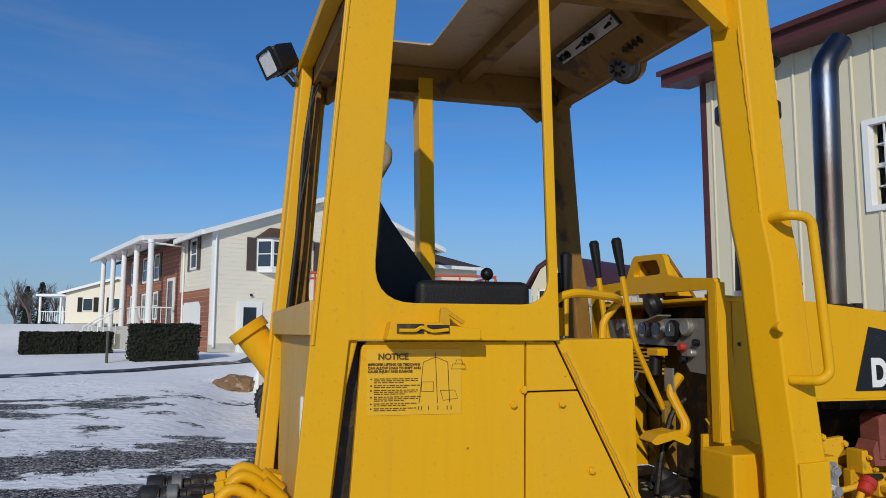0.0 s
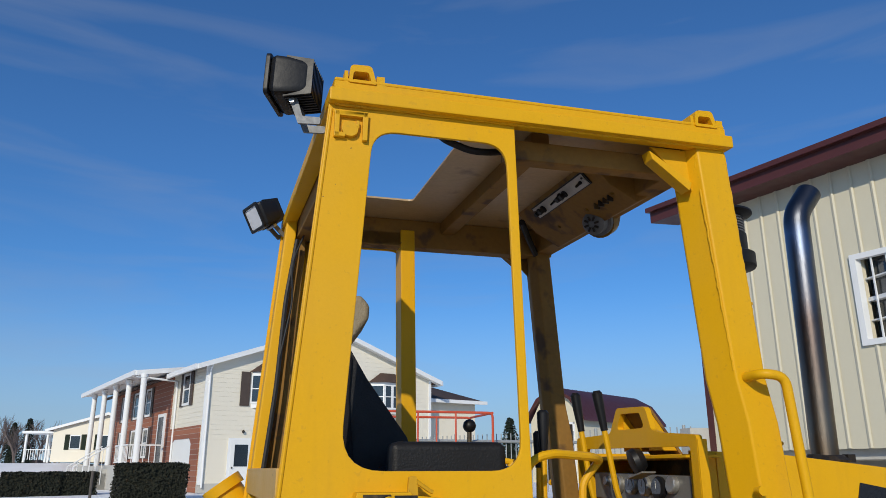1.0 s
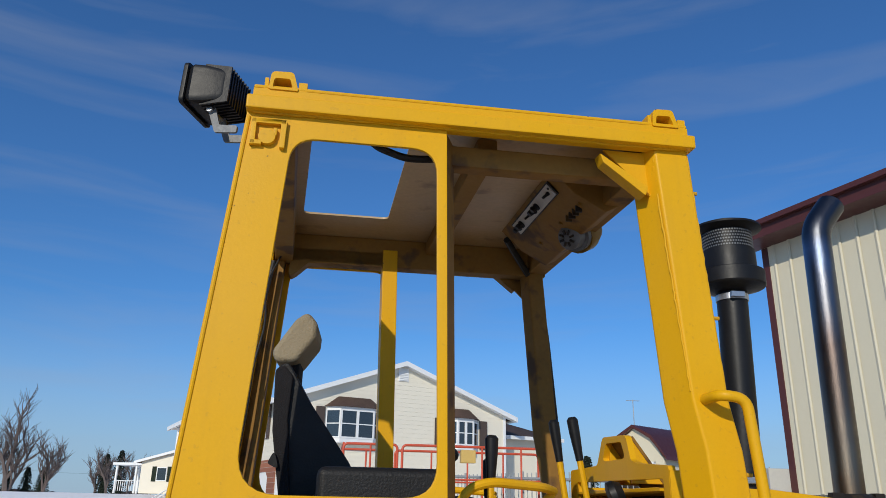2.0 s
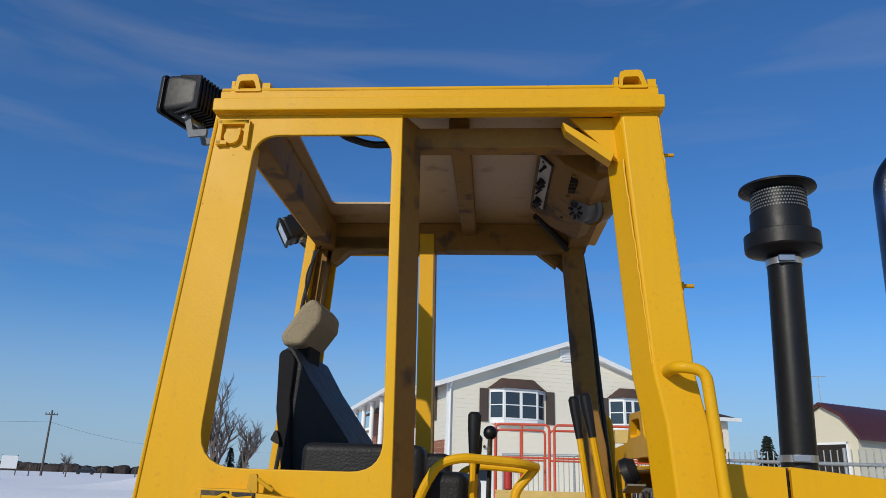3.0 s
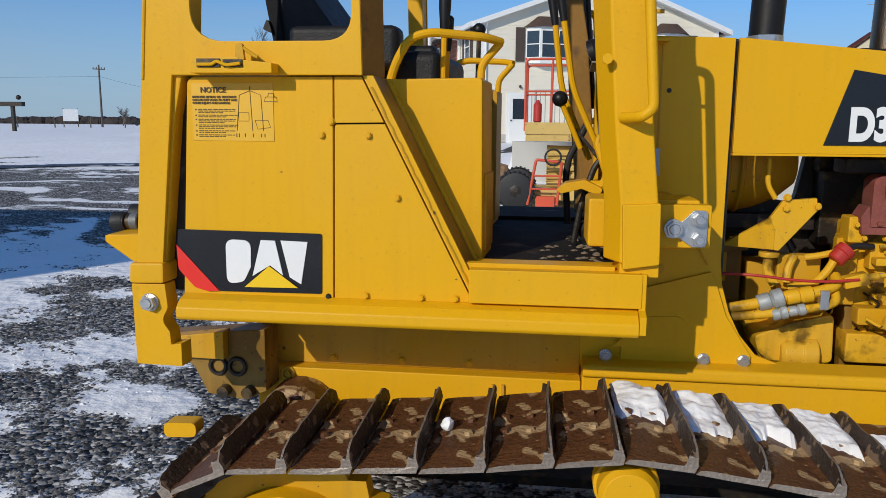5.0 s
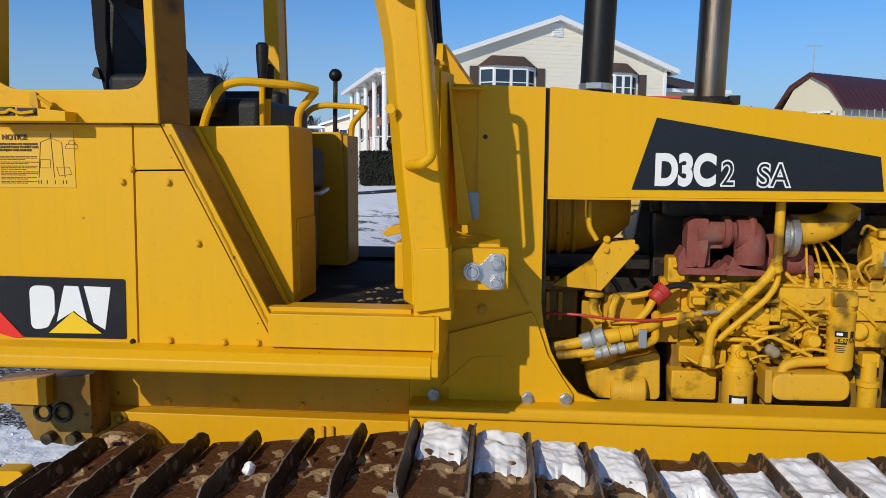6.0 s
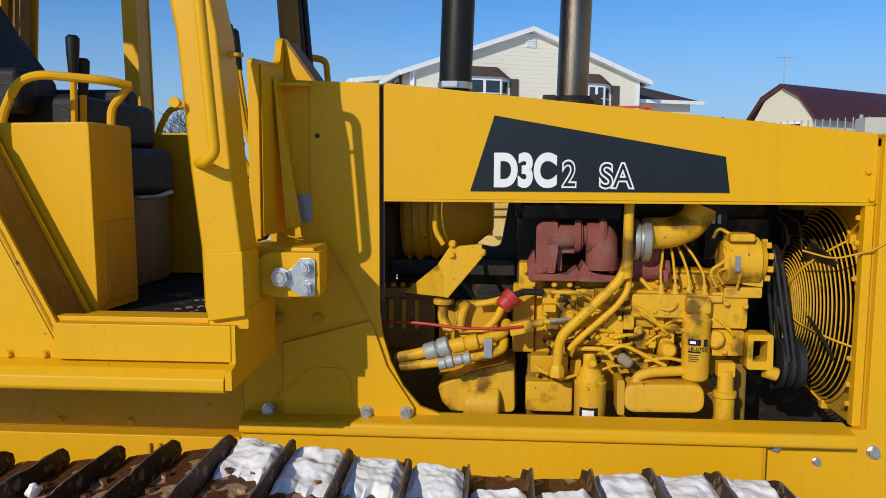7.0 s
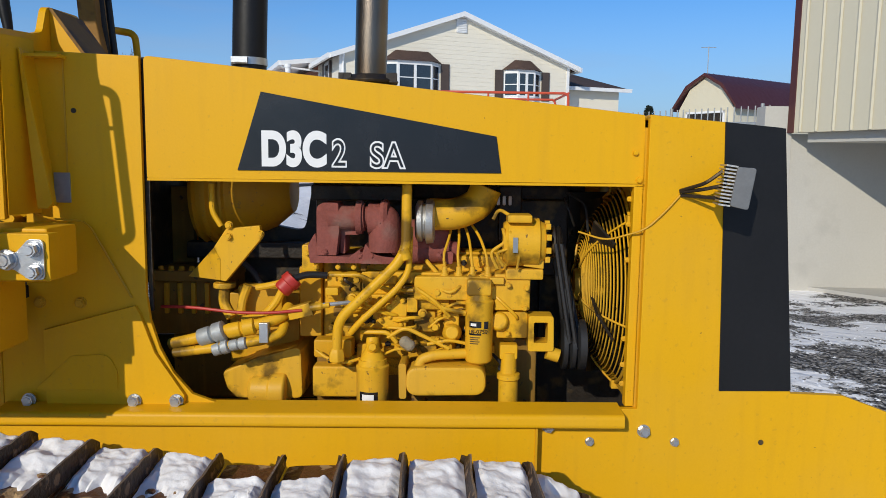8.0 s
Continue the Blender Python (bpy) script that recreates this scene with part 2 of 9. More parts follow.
def shear(v):
    """Cab coordinates (x, depth behind the cab's side face, z) to those of the machine, for what stands inside the cab."""
    return Vector((v[0] + 0.063 * max(0.0, v[1]), v[1] - 0.432, lift_low(v[2])))


def turned(v):
    """The same for the canopy's frame; its far side stands a little higher."""
    back = 0.034 if v[0] < -1.3 and v[1] > 0.6 else 0.0
    return Vector((v[0] - 0.01 * max(0.0, v[1]) - back, v[1] - 0.432, lift_low(v[2]) + 0.042 * max(0.0, v[1]) * min(1.0, max(0.0, (v[2] - 1.75) / 0.8))))


def finish(bm, bev=0.0, seg=2, cab=False, smooth=True):
    bmesh.ops.remove_doubles(bm, verts=bm.verts, dist=1e-6)
    bmesh.ops.recalc_face_normals(bm, faces=bm.faces)
    if bev:
        sharp = [e for e in bm.edges if len(e.link_faces) == 2 and e.calc_face_angle(0) > radians(32)]
        if sharp:
            bmesh.ops.bevel(bm, geom=sharp, offset=bev, segments=seg, affect="EDGES", clamp_overlap=True, profile=0.5)
    if cab:
        for v in bm.verts:
            v.co = turned(v.co) if cab == 2 else shear(v.co)
    return bm


def part(name, bm, mat, parent=None, label="", bev=0.0, seg=2, cab=False, smooth=True):
    finish(bm, bev, seg, cab)
    me = bpy.data.meshes.new(name)
    bm.to_mesh(me)
    bm.free()
    if mat:
        me.materials.append(mat)
    if smooth:
        me.polygons.foreach_set("use_smooth", [True] * len(me.polygons))
        me.set_sharp_from_angle(angle=radians(34))
    ob = new(name, me)
    if parent:
        ob.parent = parent
    if bev and smooth:
        wnm = ob.modifiers.new("flat_faces", "WEIGHTED_NORMAL")
        wnm.keep_sharp, wnm.weight = True, 60
    if label:
        tagged(ob, label)
    return ob


def empty(name, label, category, at=(0, 0, 0), kind="", group=""):
    ob = new(name)
    ob.location = at
    ob.empty_display_size = 0.2
    return tagged(ob, label, category, group, kind)


def B():
    return bmesh.new()


def box(bm, x0, x1, y0, y1, z0, z1):
    v = [bm.verts.new((x, y, z)) for x in (x0, x1) for y in (y0, y1) for z in (z0, z1)]
    for f in ((0, 1, 3, 2), (4, 6, 7, 5), (0, 4, 5, 1), (2, 3, 7, 6), (0, 2, 6, 4), (1, 5, 7, 3)):
        bm.faces.new([v[i] for i in f])
    return bm


def boxed(*a):
    return box(B(), *a)


def place(p, d, axis):
    return {"y": (p[0], d, p[1]), "x": (d, p[0], p[1]), "z": (p[0], p[1], d)}[axis]


def prism(bm, pts, d0, d1, axis="y"):
    """The polygon pts, drawn in the plane across axis, extruded from d0 to d1."""
    a = [bm.verts.new(place(p, d0, axis)) for p in pts]
    b = [bm.verts.new(place(p, d1, axis)) for p in pts]
    bm.faces.new(a)
    bm.faces.new(b[::-1])
    for i in range(len(pts)):
        j = (i + 1) % len(pts)
        bm.faces.new((a[i], a[j], b[j], b[i]))
    return bm


def plate(bm, outer, holes, d0, d1, axis="y"):
    """A plate with openings right through it."""
    edges, loops = [], []
    for loop in (outer, *holes):
        vs = [bm.verts.new(place(p, d0, axis)) for p in loop]
        loops.append(vs)
        edges += [bm.edges.new((vs[i], vs[(i + 1) % len(vs)])) for i in range(len(vs))]
    got = bmesh.ops.triangle_fill(bm, edges=edges, use_beauty=True, use_dissolve=False)
    faces = [f for f in got["geom"] if isinstance(f, bmesh.types.BMFace)]
    back = {}
    for vs in loops:
        for v in vs:
            q = list(v.co)
            q["xyz".index(axis)] = d1
            back[v] = bm.verts.new(q)
    for f in faces:
        bm.faces.new([back[v] for v in reversed(f.verts)])
    for vs in loops:
        for i in range(len(vs)):
            j = (i + 1) % len(vs)
            bm.faces.new((vs[i], vs[j], back[vs[j]], back[vs[i]]))
    return bm


def rounded(pts, radii, n=5):
    """The polygon with its corners rounded."""
    out, k = [], len(pts)
    for i, p in enumerate(pts):
        r = radii if isinstance(radii, (int, float)) else radii[i]
        p = Vector((*p, 0))
        if r <= 0:
            out.append((p.x, p.y))
            continue
        a, c = Vector((*pts[i - 1], 0)), Vector((*pts[(i + 1) % k], 0))
        u, w = (a - p).normalized(), (c - p).normalized()
        ang = u.angle(w)
        t = min(r / math.tan(ang / 2), 0.49 * (a - p).length, 0.49 * (c - p).length)
        s, e = p + u * t, p + w * t
        for j in range(n + 1):
            f = j / n
            q = s * (1 - f) ** 2 + p * 2 * f * (1 - f) + e * f ** 2
            out.append((q.x, q.y))
    return out


def oval(cx, cy, rx, ry, n=20):
    return [(cx + rx * math.cos(2 * math.pi * i / n), cy + ry * math.sin(2 * math.pi * i / n)) for i in range(n)]


def lathe(bm, p, q, profile, n=20):
    """Turns profile, pairs of (share of the way from p to q, radius), round the axis p-q."""
    p, q = Vector(p), Vector(q)
    ax = (q - p).normalized()
    u = ax.orthogonal().normalized()
    w = ax.cross(u)
    rings = []
    for f, r in profile:
        c = p + (q - p) * f
        rings.append([bm.verts.new(c + (u * math.cos(a) + w * math.sin(a)) * r) for a in (2 * math.pi * i / n for i in range(n))])
    for a, b in zip(rings, rings[1:]):
        for i in range(n):
            bm.faces.new((a[i], a[(i + 1) % n], b[(i + 1) % n], b[i]))
    bm.faces.new(rings[0][::-1])
    bm.faces.new(rings[-1])
    return bm


def cyl(bm, p, q, r, r2=None, n=16):
    return lathe(bm, p, q, [(0, r), (1, r if r2 is None else r2)], n)


def bent(pts, rad=0.03, n=5):
    """The path with rounded bends."""
    out = [Vector(pts[0])]
    for a, p, c in zip(pts, pts[1:], pts[2:]):
        a, p, c = Vector(a), Vector(p), Vector(c)
        t = min(rad, 0.45 * (a - p).length, 0.45 * (c - p).length)
        s, e = p + (a - p).normalized() * t, p + (c - p).normalized() * t
        out += [s * (1 - f) ** 2 + p * 2 * f * (1 - f) + e * f ** 2 for f in (i / n for i in range(n + 1))]
    out.append(Vector(pts[-1]))
    return out


def tube(bm, pts, r, n=8, rad=0.03, r_end=None):
    pts = bent(pts, rad) if rad else [Vector(p) for p in pts]
    rings, u = [], None
    for i, p in enumerate(pts):
        d = (pts[min(i + 1, len(pts) - 1)] - pts[max(i - 1, 0)]).normalized()
        u = d.orthogonal().normalized() if u is None else (u - d * u.dot(d)).normalized()
        w = d.cross(u)
        rr = r if r_end is None else r + (r_end - r) * i / (len(pts) - 1)
        rings.append([bm.verts.new(p + (u * math.cos(a) + w * math.sin(a)) * rr) for a in (2 * math.pi * k / n for k in range(n))])
    for a, b in zip(rings, rings[1:]):
        for i in range(n):
            bm.faces.new((a[i], a[(i + 1) % n], b[(i + 1) % n], b[i]))
    bm.faces.new(rings[0][::-1])
    bm.faces.new(rings[-1])
    return bm


def ring(bm, c, ax, r, thick, n=48, m=6):
    """A hoop of wire."""
    c, ax = Vector(c), Vector(ax).normalized()
    u = ax.orthogonal().normalized()
    w = ax.cross(u)
    rows = []
    for i in range(n):
        a = 2 * math.pi * i / n
        d = u * math.cos(a) + w * math.sin(a)
        rows.append([bm.verts.new(c + d * (r + thick * math.cos(b)) + ax * thick * math.sin(b)) for b in (2 * math.pi * k / m for k in range(m))])
    for i in range(n):
        a, b = rows[i], rows[(i + 1) % n]
        for k in range(m):
            bm.faces.new((a[k], a[(k + 1) % m], b[(k + 1) % m], b[k]))
    return bm


def hexbolt(bm, p, ax, r, h, washer=True):
    p, ax = Vector(p), Vector(ax).normalized()
    if washer:
        cyl(bm, p, p + ax * h * 0.25, r * 1.16, n=18)
    cyl(bm, p + ax * h * 0.2, p + ax * h, r, r * 0.96, n=6)
    cyl(bm, p + ax * h, p + ax * h * 1.15, r * 0.7, r * 0.6, n=12)
    return bm


def ball(bm, c, r, sub=2, squash=(1, 1, 1)):
    got = bmesh.ops.create_icosphere(bm, subdivisions=sub, radius=r)
    for v in got["verts"]:
        v.co = Vector((v.co.x * squash[0], v.co.y * squash[1], v.co.z * squash[2])) + Vector(c)
    return bm


def lettering(name, text, size, m, mat, parent, depth=0.0006, outline=0.0, stretch=1.0, bold=0.0):
    """Writing in the built-in font as a mesh; m: its pose, with x along the line and z out of the face."""
    cu = bpy.data.curves.new(name, "FONT")
    cu.body, cu.size, cu.extrude, cu.offset = text, size, depth, bold
    tmp = bpy.data.objects.new(name, cu)
    scene.collection.objects.link(tmp)
    me = bpy.data.meshes.new_from_object(tmp.evaluated_get(bpy.context.evaluated_depsgraph_get()))
    bpy.data.objects.remove(tmp)
    me.name = name
    me.transform(Matrix.Diagonal((stretch, 1, 1, 1)))
    me.transform(m)
    me.materials.clear()
    me.materials.append(mat)
    ob = new(name, me)
    ob.parent = parent
    return ob


FACE = Matrix(((1, 0, 0, 0), (0, 0, -1, 0), (0, 1, 0, 0), (0, 0, 0, 1)))       # writing on a wall that faces -y


# ---- the bulldozer ----
dozer = empty("bulldozer", "yellow crawler bulldozer with open canopy, engine doors removed, on snowy gravel", "bulldozer")
STAND = Matrix.Rotation(radians(3.3), 4, "Z")       # the machine stands slightly turned in the yard
dozer.matrix_basis = STAND
SHEAR = Matrix(((1, 0.063, 0, 0), (0, 1, 0, -0.432), (0, 0, 1, 0.012), (0, 0, 0, 1)))
FAR = 1.20                                          # depth of the canopy

# side plates of the canopy, with a window opening
win = rounded([(-1.366, 2.535), (-1.024, 2.535), (-1.006, 1.733), (-1.420, 1.733)], [0.065, 0.065, 0.07, 0.09], 7)
outline = [(-1.476, 2.60), (-1.0, 2.60), (-0.982, 1.650), (-1.468, 1.650), (-1.520, 1.150), (-1.592, 1.150), (-1.551, 1.650)]
part("canopy_frame", plate(B(), outline, [win], 0.0, 0.012), M_yellow, dozer, "yellow canopy frame with rounded window openings", 0.003, cab=2)
part("window_plate", plate(B(), outline, [win], FAR - 0.012, FAR), M_yellow, dozer, bev=0.003, cab=2)
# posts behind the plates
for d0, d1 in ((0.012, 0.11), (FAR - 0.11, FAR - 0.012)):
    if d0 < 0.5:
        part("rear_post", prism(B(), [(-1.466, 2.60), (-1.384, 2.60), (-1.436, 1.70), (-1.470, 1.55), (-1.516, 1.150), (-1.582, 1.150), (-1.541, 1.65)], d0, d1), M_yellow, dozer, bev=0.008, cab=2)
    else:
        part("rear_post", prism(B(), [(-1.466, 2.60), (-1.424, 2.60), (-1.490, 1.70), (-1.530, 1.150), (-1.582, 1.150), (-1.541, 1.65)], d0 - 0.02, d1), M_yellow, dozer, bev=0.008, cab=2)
        # web in the browned yellow: shade on the far post put into colour
        part("post_web", prism(B(), [(-1.426, 2.60), (-1.384, 2.60), (-1.436, 1.70), (-1.470, 1.55), (-1.516, 1.150), (-1.532, 1.150), (-1.492, 1.70)], d0 + 0.02, d1 - 0.002), M_roof_in, dozer, "inner web of the rear post in shade-darkened yellow", 0.004, cab=2)
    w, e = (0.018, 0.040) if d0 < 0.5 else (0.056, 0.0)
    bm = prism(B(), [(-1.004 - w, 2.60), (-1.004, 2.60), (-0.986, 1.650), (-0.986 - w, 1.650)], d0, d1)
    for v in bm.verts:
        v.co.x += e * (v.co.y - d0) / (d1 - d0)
    # near post browned, since its inner face lies away from the sun
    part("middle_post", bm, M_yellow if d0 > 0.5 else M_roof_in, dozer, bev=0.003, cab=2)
# folded edge along the rear post
part("post_fold", tube(B(), [(-1.470, 0.0, 2.58), (-1.546, 0.0, 1.64)], 0.0045, rad=0), M_yellow, dozer, cab=True)

# roof: lip, raised cap with an opening in its rear part, beams
rx0, rx1 = -1.478, -0.366
hole = rounded([(-1.325, 0.12), (-1.065, 0.12), (-1.065, 0.865), (-1.325, 0.865)], 0.02, 3)
wide = rounded([(-1.37, 0.07), (-1.02, 0.07), (-1.02, 0.93), (-1.37, 0.93)], 0.02, 3)
def lid(z0, z1, e):
    return plate(B(), [(rx0 - e, -0.02 - e), (rx1 + e, -0.02 - e), (rx1 + e, FAR + 0.02 + e), (rx0 - e, FAR + 0.02 + e)], [wide], z0, z1, "z")
part("roof_rim", plate(B(), [(rx0 + 0.012, -0.008), (rx1 - 0.012, -0.008), (rx1 - 0.012, FAR + 0.008), (rx0 + 0.012, FAR + 0.008)], [[(rx0 + 0.05, 0.03), (rx1 - 0.05, 0.03), (rx1 - 0.05, FAR - 0.03), (rx0 + 0.05, FAR - 0.03)]], 2.628, 2.6535, "z"), M_yellow, dozer, cab=2)
part("roof", lid(2.654, 2.664, -0.012), M_yellow, dozer, "yellow steel roof with an opening at the back", 0.004, cab=2)
part("roof_lip", plate(B(), [(rx0, -0.025), (rx1, -0.025), (rx1, FAR + 0.025), (rx0, FAR + 0.025)], [[(rx0 + 0.05, 0.03), (rx1 - 0.05, 0.03), (rx1 - 0.05, FAR - 0.03), (rx0 + 0.05, FAR - 0.03)]], 2.592, 2.628, "z"), M_yellow, dozer, bev=0.005, cab=2)
part("roof_lining", plate(B(), [(rx0 + 0.052, 0.032), (rx1 - 0.052, 0.032), (rx1 - 0.052, FAR - 0.032), (rx0 + 0.052, FAR - 0.032)], [[(p[0], p[1]) for p in hole]], 2.647, 2.6535, "z"), M_lining, dozer, "dusty stained underside of the roof", cab=2)
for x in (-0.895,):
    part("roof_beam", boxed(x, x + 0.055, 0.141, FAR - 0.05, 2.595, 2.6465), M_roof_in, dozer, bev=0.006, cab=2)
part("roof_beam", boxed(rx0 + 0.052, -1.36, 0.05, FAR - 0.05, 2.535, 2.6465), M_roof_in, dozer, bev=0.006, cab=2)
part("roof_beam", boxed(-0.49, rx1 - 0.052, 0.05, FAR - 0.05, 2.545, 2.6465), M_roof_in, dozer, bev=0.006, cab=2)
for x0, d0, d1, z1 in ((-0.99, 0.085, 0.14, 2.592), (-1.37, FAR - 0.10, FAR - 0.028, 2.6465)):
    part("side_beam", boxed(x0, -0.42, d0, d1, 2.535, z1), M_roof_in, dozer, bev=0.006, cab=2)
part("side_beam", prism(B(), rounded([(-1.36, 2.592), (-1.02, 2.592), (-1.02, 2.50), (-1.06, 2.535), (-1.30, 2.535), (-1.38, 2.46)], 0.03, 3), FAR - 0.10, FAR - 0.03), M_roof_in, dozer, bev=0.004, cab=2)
# lifting lugs: bent straps with a round bar end
for x0 in (-1.436, -0.476):
    for d in (-0.012, FAR - 0.063):
        bm = B()
        plate(bm, rounded([(x0 + 0.004, 2.652), (x0 + 0.008, 2.700), (x0 + 0.060, 2.702), (x0 + 0.074, 2.652)], [0.004, 0.013, 0.013, 0.004], 4),
              [rounded([(x0 + 0.013, 2.656), (x0 + 0.016, 2.682), (x0 + 0.052, 2.683), (x0 + 0.062, 2.656)], 0.007, 3)], d, d + 0.075)
        box(bm, x0 - 0.006, x0 + 0.003, d + 0.005, d + 0.04, 2.65, 2.684)
        box(bm, x0 + 0.074, x0 + 0.094, d + 0.005, d + 0.04, 2.65, 2.678)
        part("lifting_lug", bm, M_yellow, dozer, bev=0.003, cab=2)
# raised mark on the rear post
bm = B()
for a in ((-1.462, -1.450, 2.505, 2.572), (-1.394, -1.382, 2.500, 2.572), (-1.462, -1.382, 2.560, 2.572), (-1.462, -1.435, 2.505, 2.516), (-1.41, -1.402, 2.53, 2.55)):
    box(bm, a[0], a[1], -0.013, 0.0, a[2], a[3])
cyl(bm, (-1.424, 0, 2.527), (-1.424, -0.013, 2.527), 0.020, n=18)
part("raised_mark", bm, M_yellow, dozer, bev=0.0015, cab=True)

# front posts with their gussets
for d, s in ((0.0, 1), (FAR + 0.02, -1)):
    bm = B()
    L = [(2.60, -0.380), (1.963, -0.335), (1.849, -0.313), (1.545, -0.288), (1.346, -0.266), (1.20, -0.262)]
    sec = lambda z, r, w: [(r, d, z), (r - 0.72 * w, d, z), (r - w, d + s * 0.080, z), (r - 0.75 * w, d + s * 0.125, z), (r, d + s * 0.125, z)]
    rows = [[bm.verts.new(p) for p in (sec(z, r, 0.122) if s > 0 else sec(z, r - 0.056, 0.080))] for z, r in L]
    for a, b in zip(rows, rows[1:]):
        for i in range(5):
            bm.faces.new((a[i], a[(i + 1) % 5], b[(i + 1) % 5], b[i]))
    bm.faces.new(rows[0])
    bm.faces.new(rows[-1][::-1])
    # far post and gusset take the shade-browned yellow, the near ones plain yellow
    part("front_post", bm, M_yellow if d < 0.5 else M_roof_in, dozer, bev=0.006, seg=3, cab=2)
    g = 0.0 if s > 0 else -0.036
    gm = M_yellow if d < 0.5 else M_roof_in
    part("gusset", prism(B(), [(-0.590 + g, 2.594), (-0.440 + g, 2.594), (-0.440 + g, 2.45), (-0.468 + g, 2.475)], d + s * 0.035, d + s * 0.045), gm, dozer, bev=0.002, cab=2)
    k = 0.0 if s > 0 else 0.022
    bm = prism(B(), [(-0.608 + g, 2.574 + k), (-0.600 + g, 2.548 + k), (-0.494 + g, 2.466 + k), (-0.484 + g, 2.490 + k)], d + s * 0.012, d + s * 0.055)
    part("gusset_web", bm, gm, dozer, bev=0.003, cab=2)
    if s > 0:
        rnd = random.Random(8)
        bead = [(-0.466 + rnd.uniform(-0.002, 0.002), 0.004 + 0.030 * k / 12, 2.585 - 0.115 * k / 12) for k in range(13)]
        part("weld_bead", tube(B(), bead, 0.004, 6, 0), M_yellow, dozer, cab=2)
        bead = [(-0.588 + 0.118 * k / 14, 0.034 + rnd.uniform(-0.001, 0.001), 2.556 - 0.082 * k / 14 + rnd.uniform(-0.002, 0.002)) for k in range(15)]
        part("weld_bead", tube(B(), bead, 0.004, 6, 0), M_yellow, dozer, cab=2)
    part("post_foot", prism(B(), [(-0.352, 1.345), (-0.262, 1.350), (-0.258, 1.200), (-0.345, 1.186)], d - s * 0.008, d + s * 0.12), M_yellow, dozer, bev=0.004, cab=2)
    bm = B()
    tube(bm, [(-0.395, d, 1.962), (-0.388, d - s * 0.060, 1.966), (-0.330, d - s * 0.064, 1.958), (-0.299, d - s * 0.064, 1.572), (-0.322, d - s * 0.060, 1.553), (-0.360, d, 1.551)], 0.0125, 12, 0.032)
    part("grab_rail", bm, M_yellow, dozer, "yellow painted tube grab rail", cab=2)
    bm = B()
    cyl(bm, (-0.402, d, 1.685), (-0.402, d - s * 0.022, 1.685), 0.008, n=12)
    cyl(bm, (-0.402, d - s * 0.016, 1.685), (-0.402, d - s * 0.026, 1.685), 0.012, n=12)
    part("post_knob", bm, M_yellow, dozer, cab=2)
# weld beads under the roof lip and on the posts
rnd = random.Random(31)
for a, b, n, r in (((-1.46, -0.004, 2.592), (-0.40, -0.004, 2.592), 60, 0.0035), ((-0.380, 0.004, 2.58), (-0.340, 0.004, 1.98), 44, 0.0030), ((-0.468, 0.004, 2.47), (-0.425, 0.004, 1.98), 40, 0.0026)):
    a, b = Vector(a), Vector(b)
    pts = [a.lerp(b, k / n) + Vector((rnd.uniform(-0.0012, 0.0012), rnd.uniform(-0.0008, 0.0008), rnd.uniform(-0.0012, 0.0012))) for k in range(n + 1)]
    part("weld_bead", tube(B(), pts, r, 6, 0), M_yellow, dozer, cab=2)
# studs at the front edge of the post
for z, x in ((2.50, -0.376), (2.17, -0.35), (1.80, -0.308)):
    part("stud", lathe(B(), (x, 0.05, z), (x + 0.035, 0.05, z), [(0, 0.005), (0.1, 0.005), (0.11, 0.010), (0.34, 0.010), (0.35, 0.005), (1, 0.005)], 8), M_grime, dozer, cab=True)

# lower side panel, doors and seams
px = [(-1.440, 1.638), (-1.425, 1.648), (-1.062, 1.648), (-1.070, 1.081), (-1.475, 1.078)]
panel = part("side_panel", prism(B(), rounded(px, [0.02, 0.01, 0, 0, 0], 4), 0.020, 0.05), M_yellow, dozer, "plain yellow side panel with a printed notice", 0.002, cab=True)
part("side_panel", prism(B(), [(-1.058, 1.648), (-0.990, 1.648), (-0.934, 1.536), (-1.059, 1.534)], 0.020, 0.045), M_yellow, dozer, bev=0.0015, cab=True)
part("side_panel", prism(B(), [(-1.059, 1.530), (-0.932, 1.532), (-0.708, 1.084), (-1.066, 1.081)], 0.021, 0.045), M_yellow, dozer, bev=0.0015, cab=True)
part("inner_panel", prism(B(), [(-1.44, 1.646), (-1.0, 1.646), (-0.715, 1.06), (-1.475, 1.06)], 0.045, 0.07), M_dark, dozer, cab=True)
# slanting edge: weld bead, flange and inner lip
sa, sb = Vector((-0.986, 0, 1.650)), Vector((-0.702, 0, 1.082))
def along(f, dx, d):
    p = sa.lerp(sb, f)
    return (p.x + dx, d, p.z)
# the return gets the darkened yellow: its shade is in the colour
for name, quad, mat, text in (("door_flange", [(0.0, 0.018), (0.026, 0.018), (0.026, 0.026), (0.0, 0.026)], M_yellow, ""),
                              ("door_return", [(0.018, 0.027), (0.0255, 0.027), (0.0255, 0.138), (0.018, 0.138)], M_shaded_oily, "inner return of the door edge, darkened for the shade on it"),
                              ("door_lip", [(0.018, 0.139), (0.034, 0.139), (0.034, 0.147), (0.018, 0.147)], M_yellow, "")):
    bm = B()
    a, b = ([bm.verts.new(along(f, *q)) for q in quad] for f in (0, 1))
    for i in range(4):
        bm.faces.new((a[i], a[(i + 1) % 4], b[(i + 1) % 4], b[i]))
    bm.faces.new(a[::-1]), bm.faces.new(b)
    bmesh.ops.recalc_face_normals(bm, faces=bm.faces)
    part(name, bm, mat, dozer, text, cab=True)
bm = B()
rnd = random.Random(3)
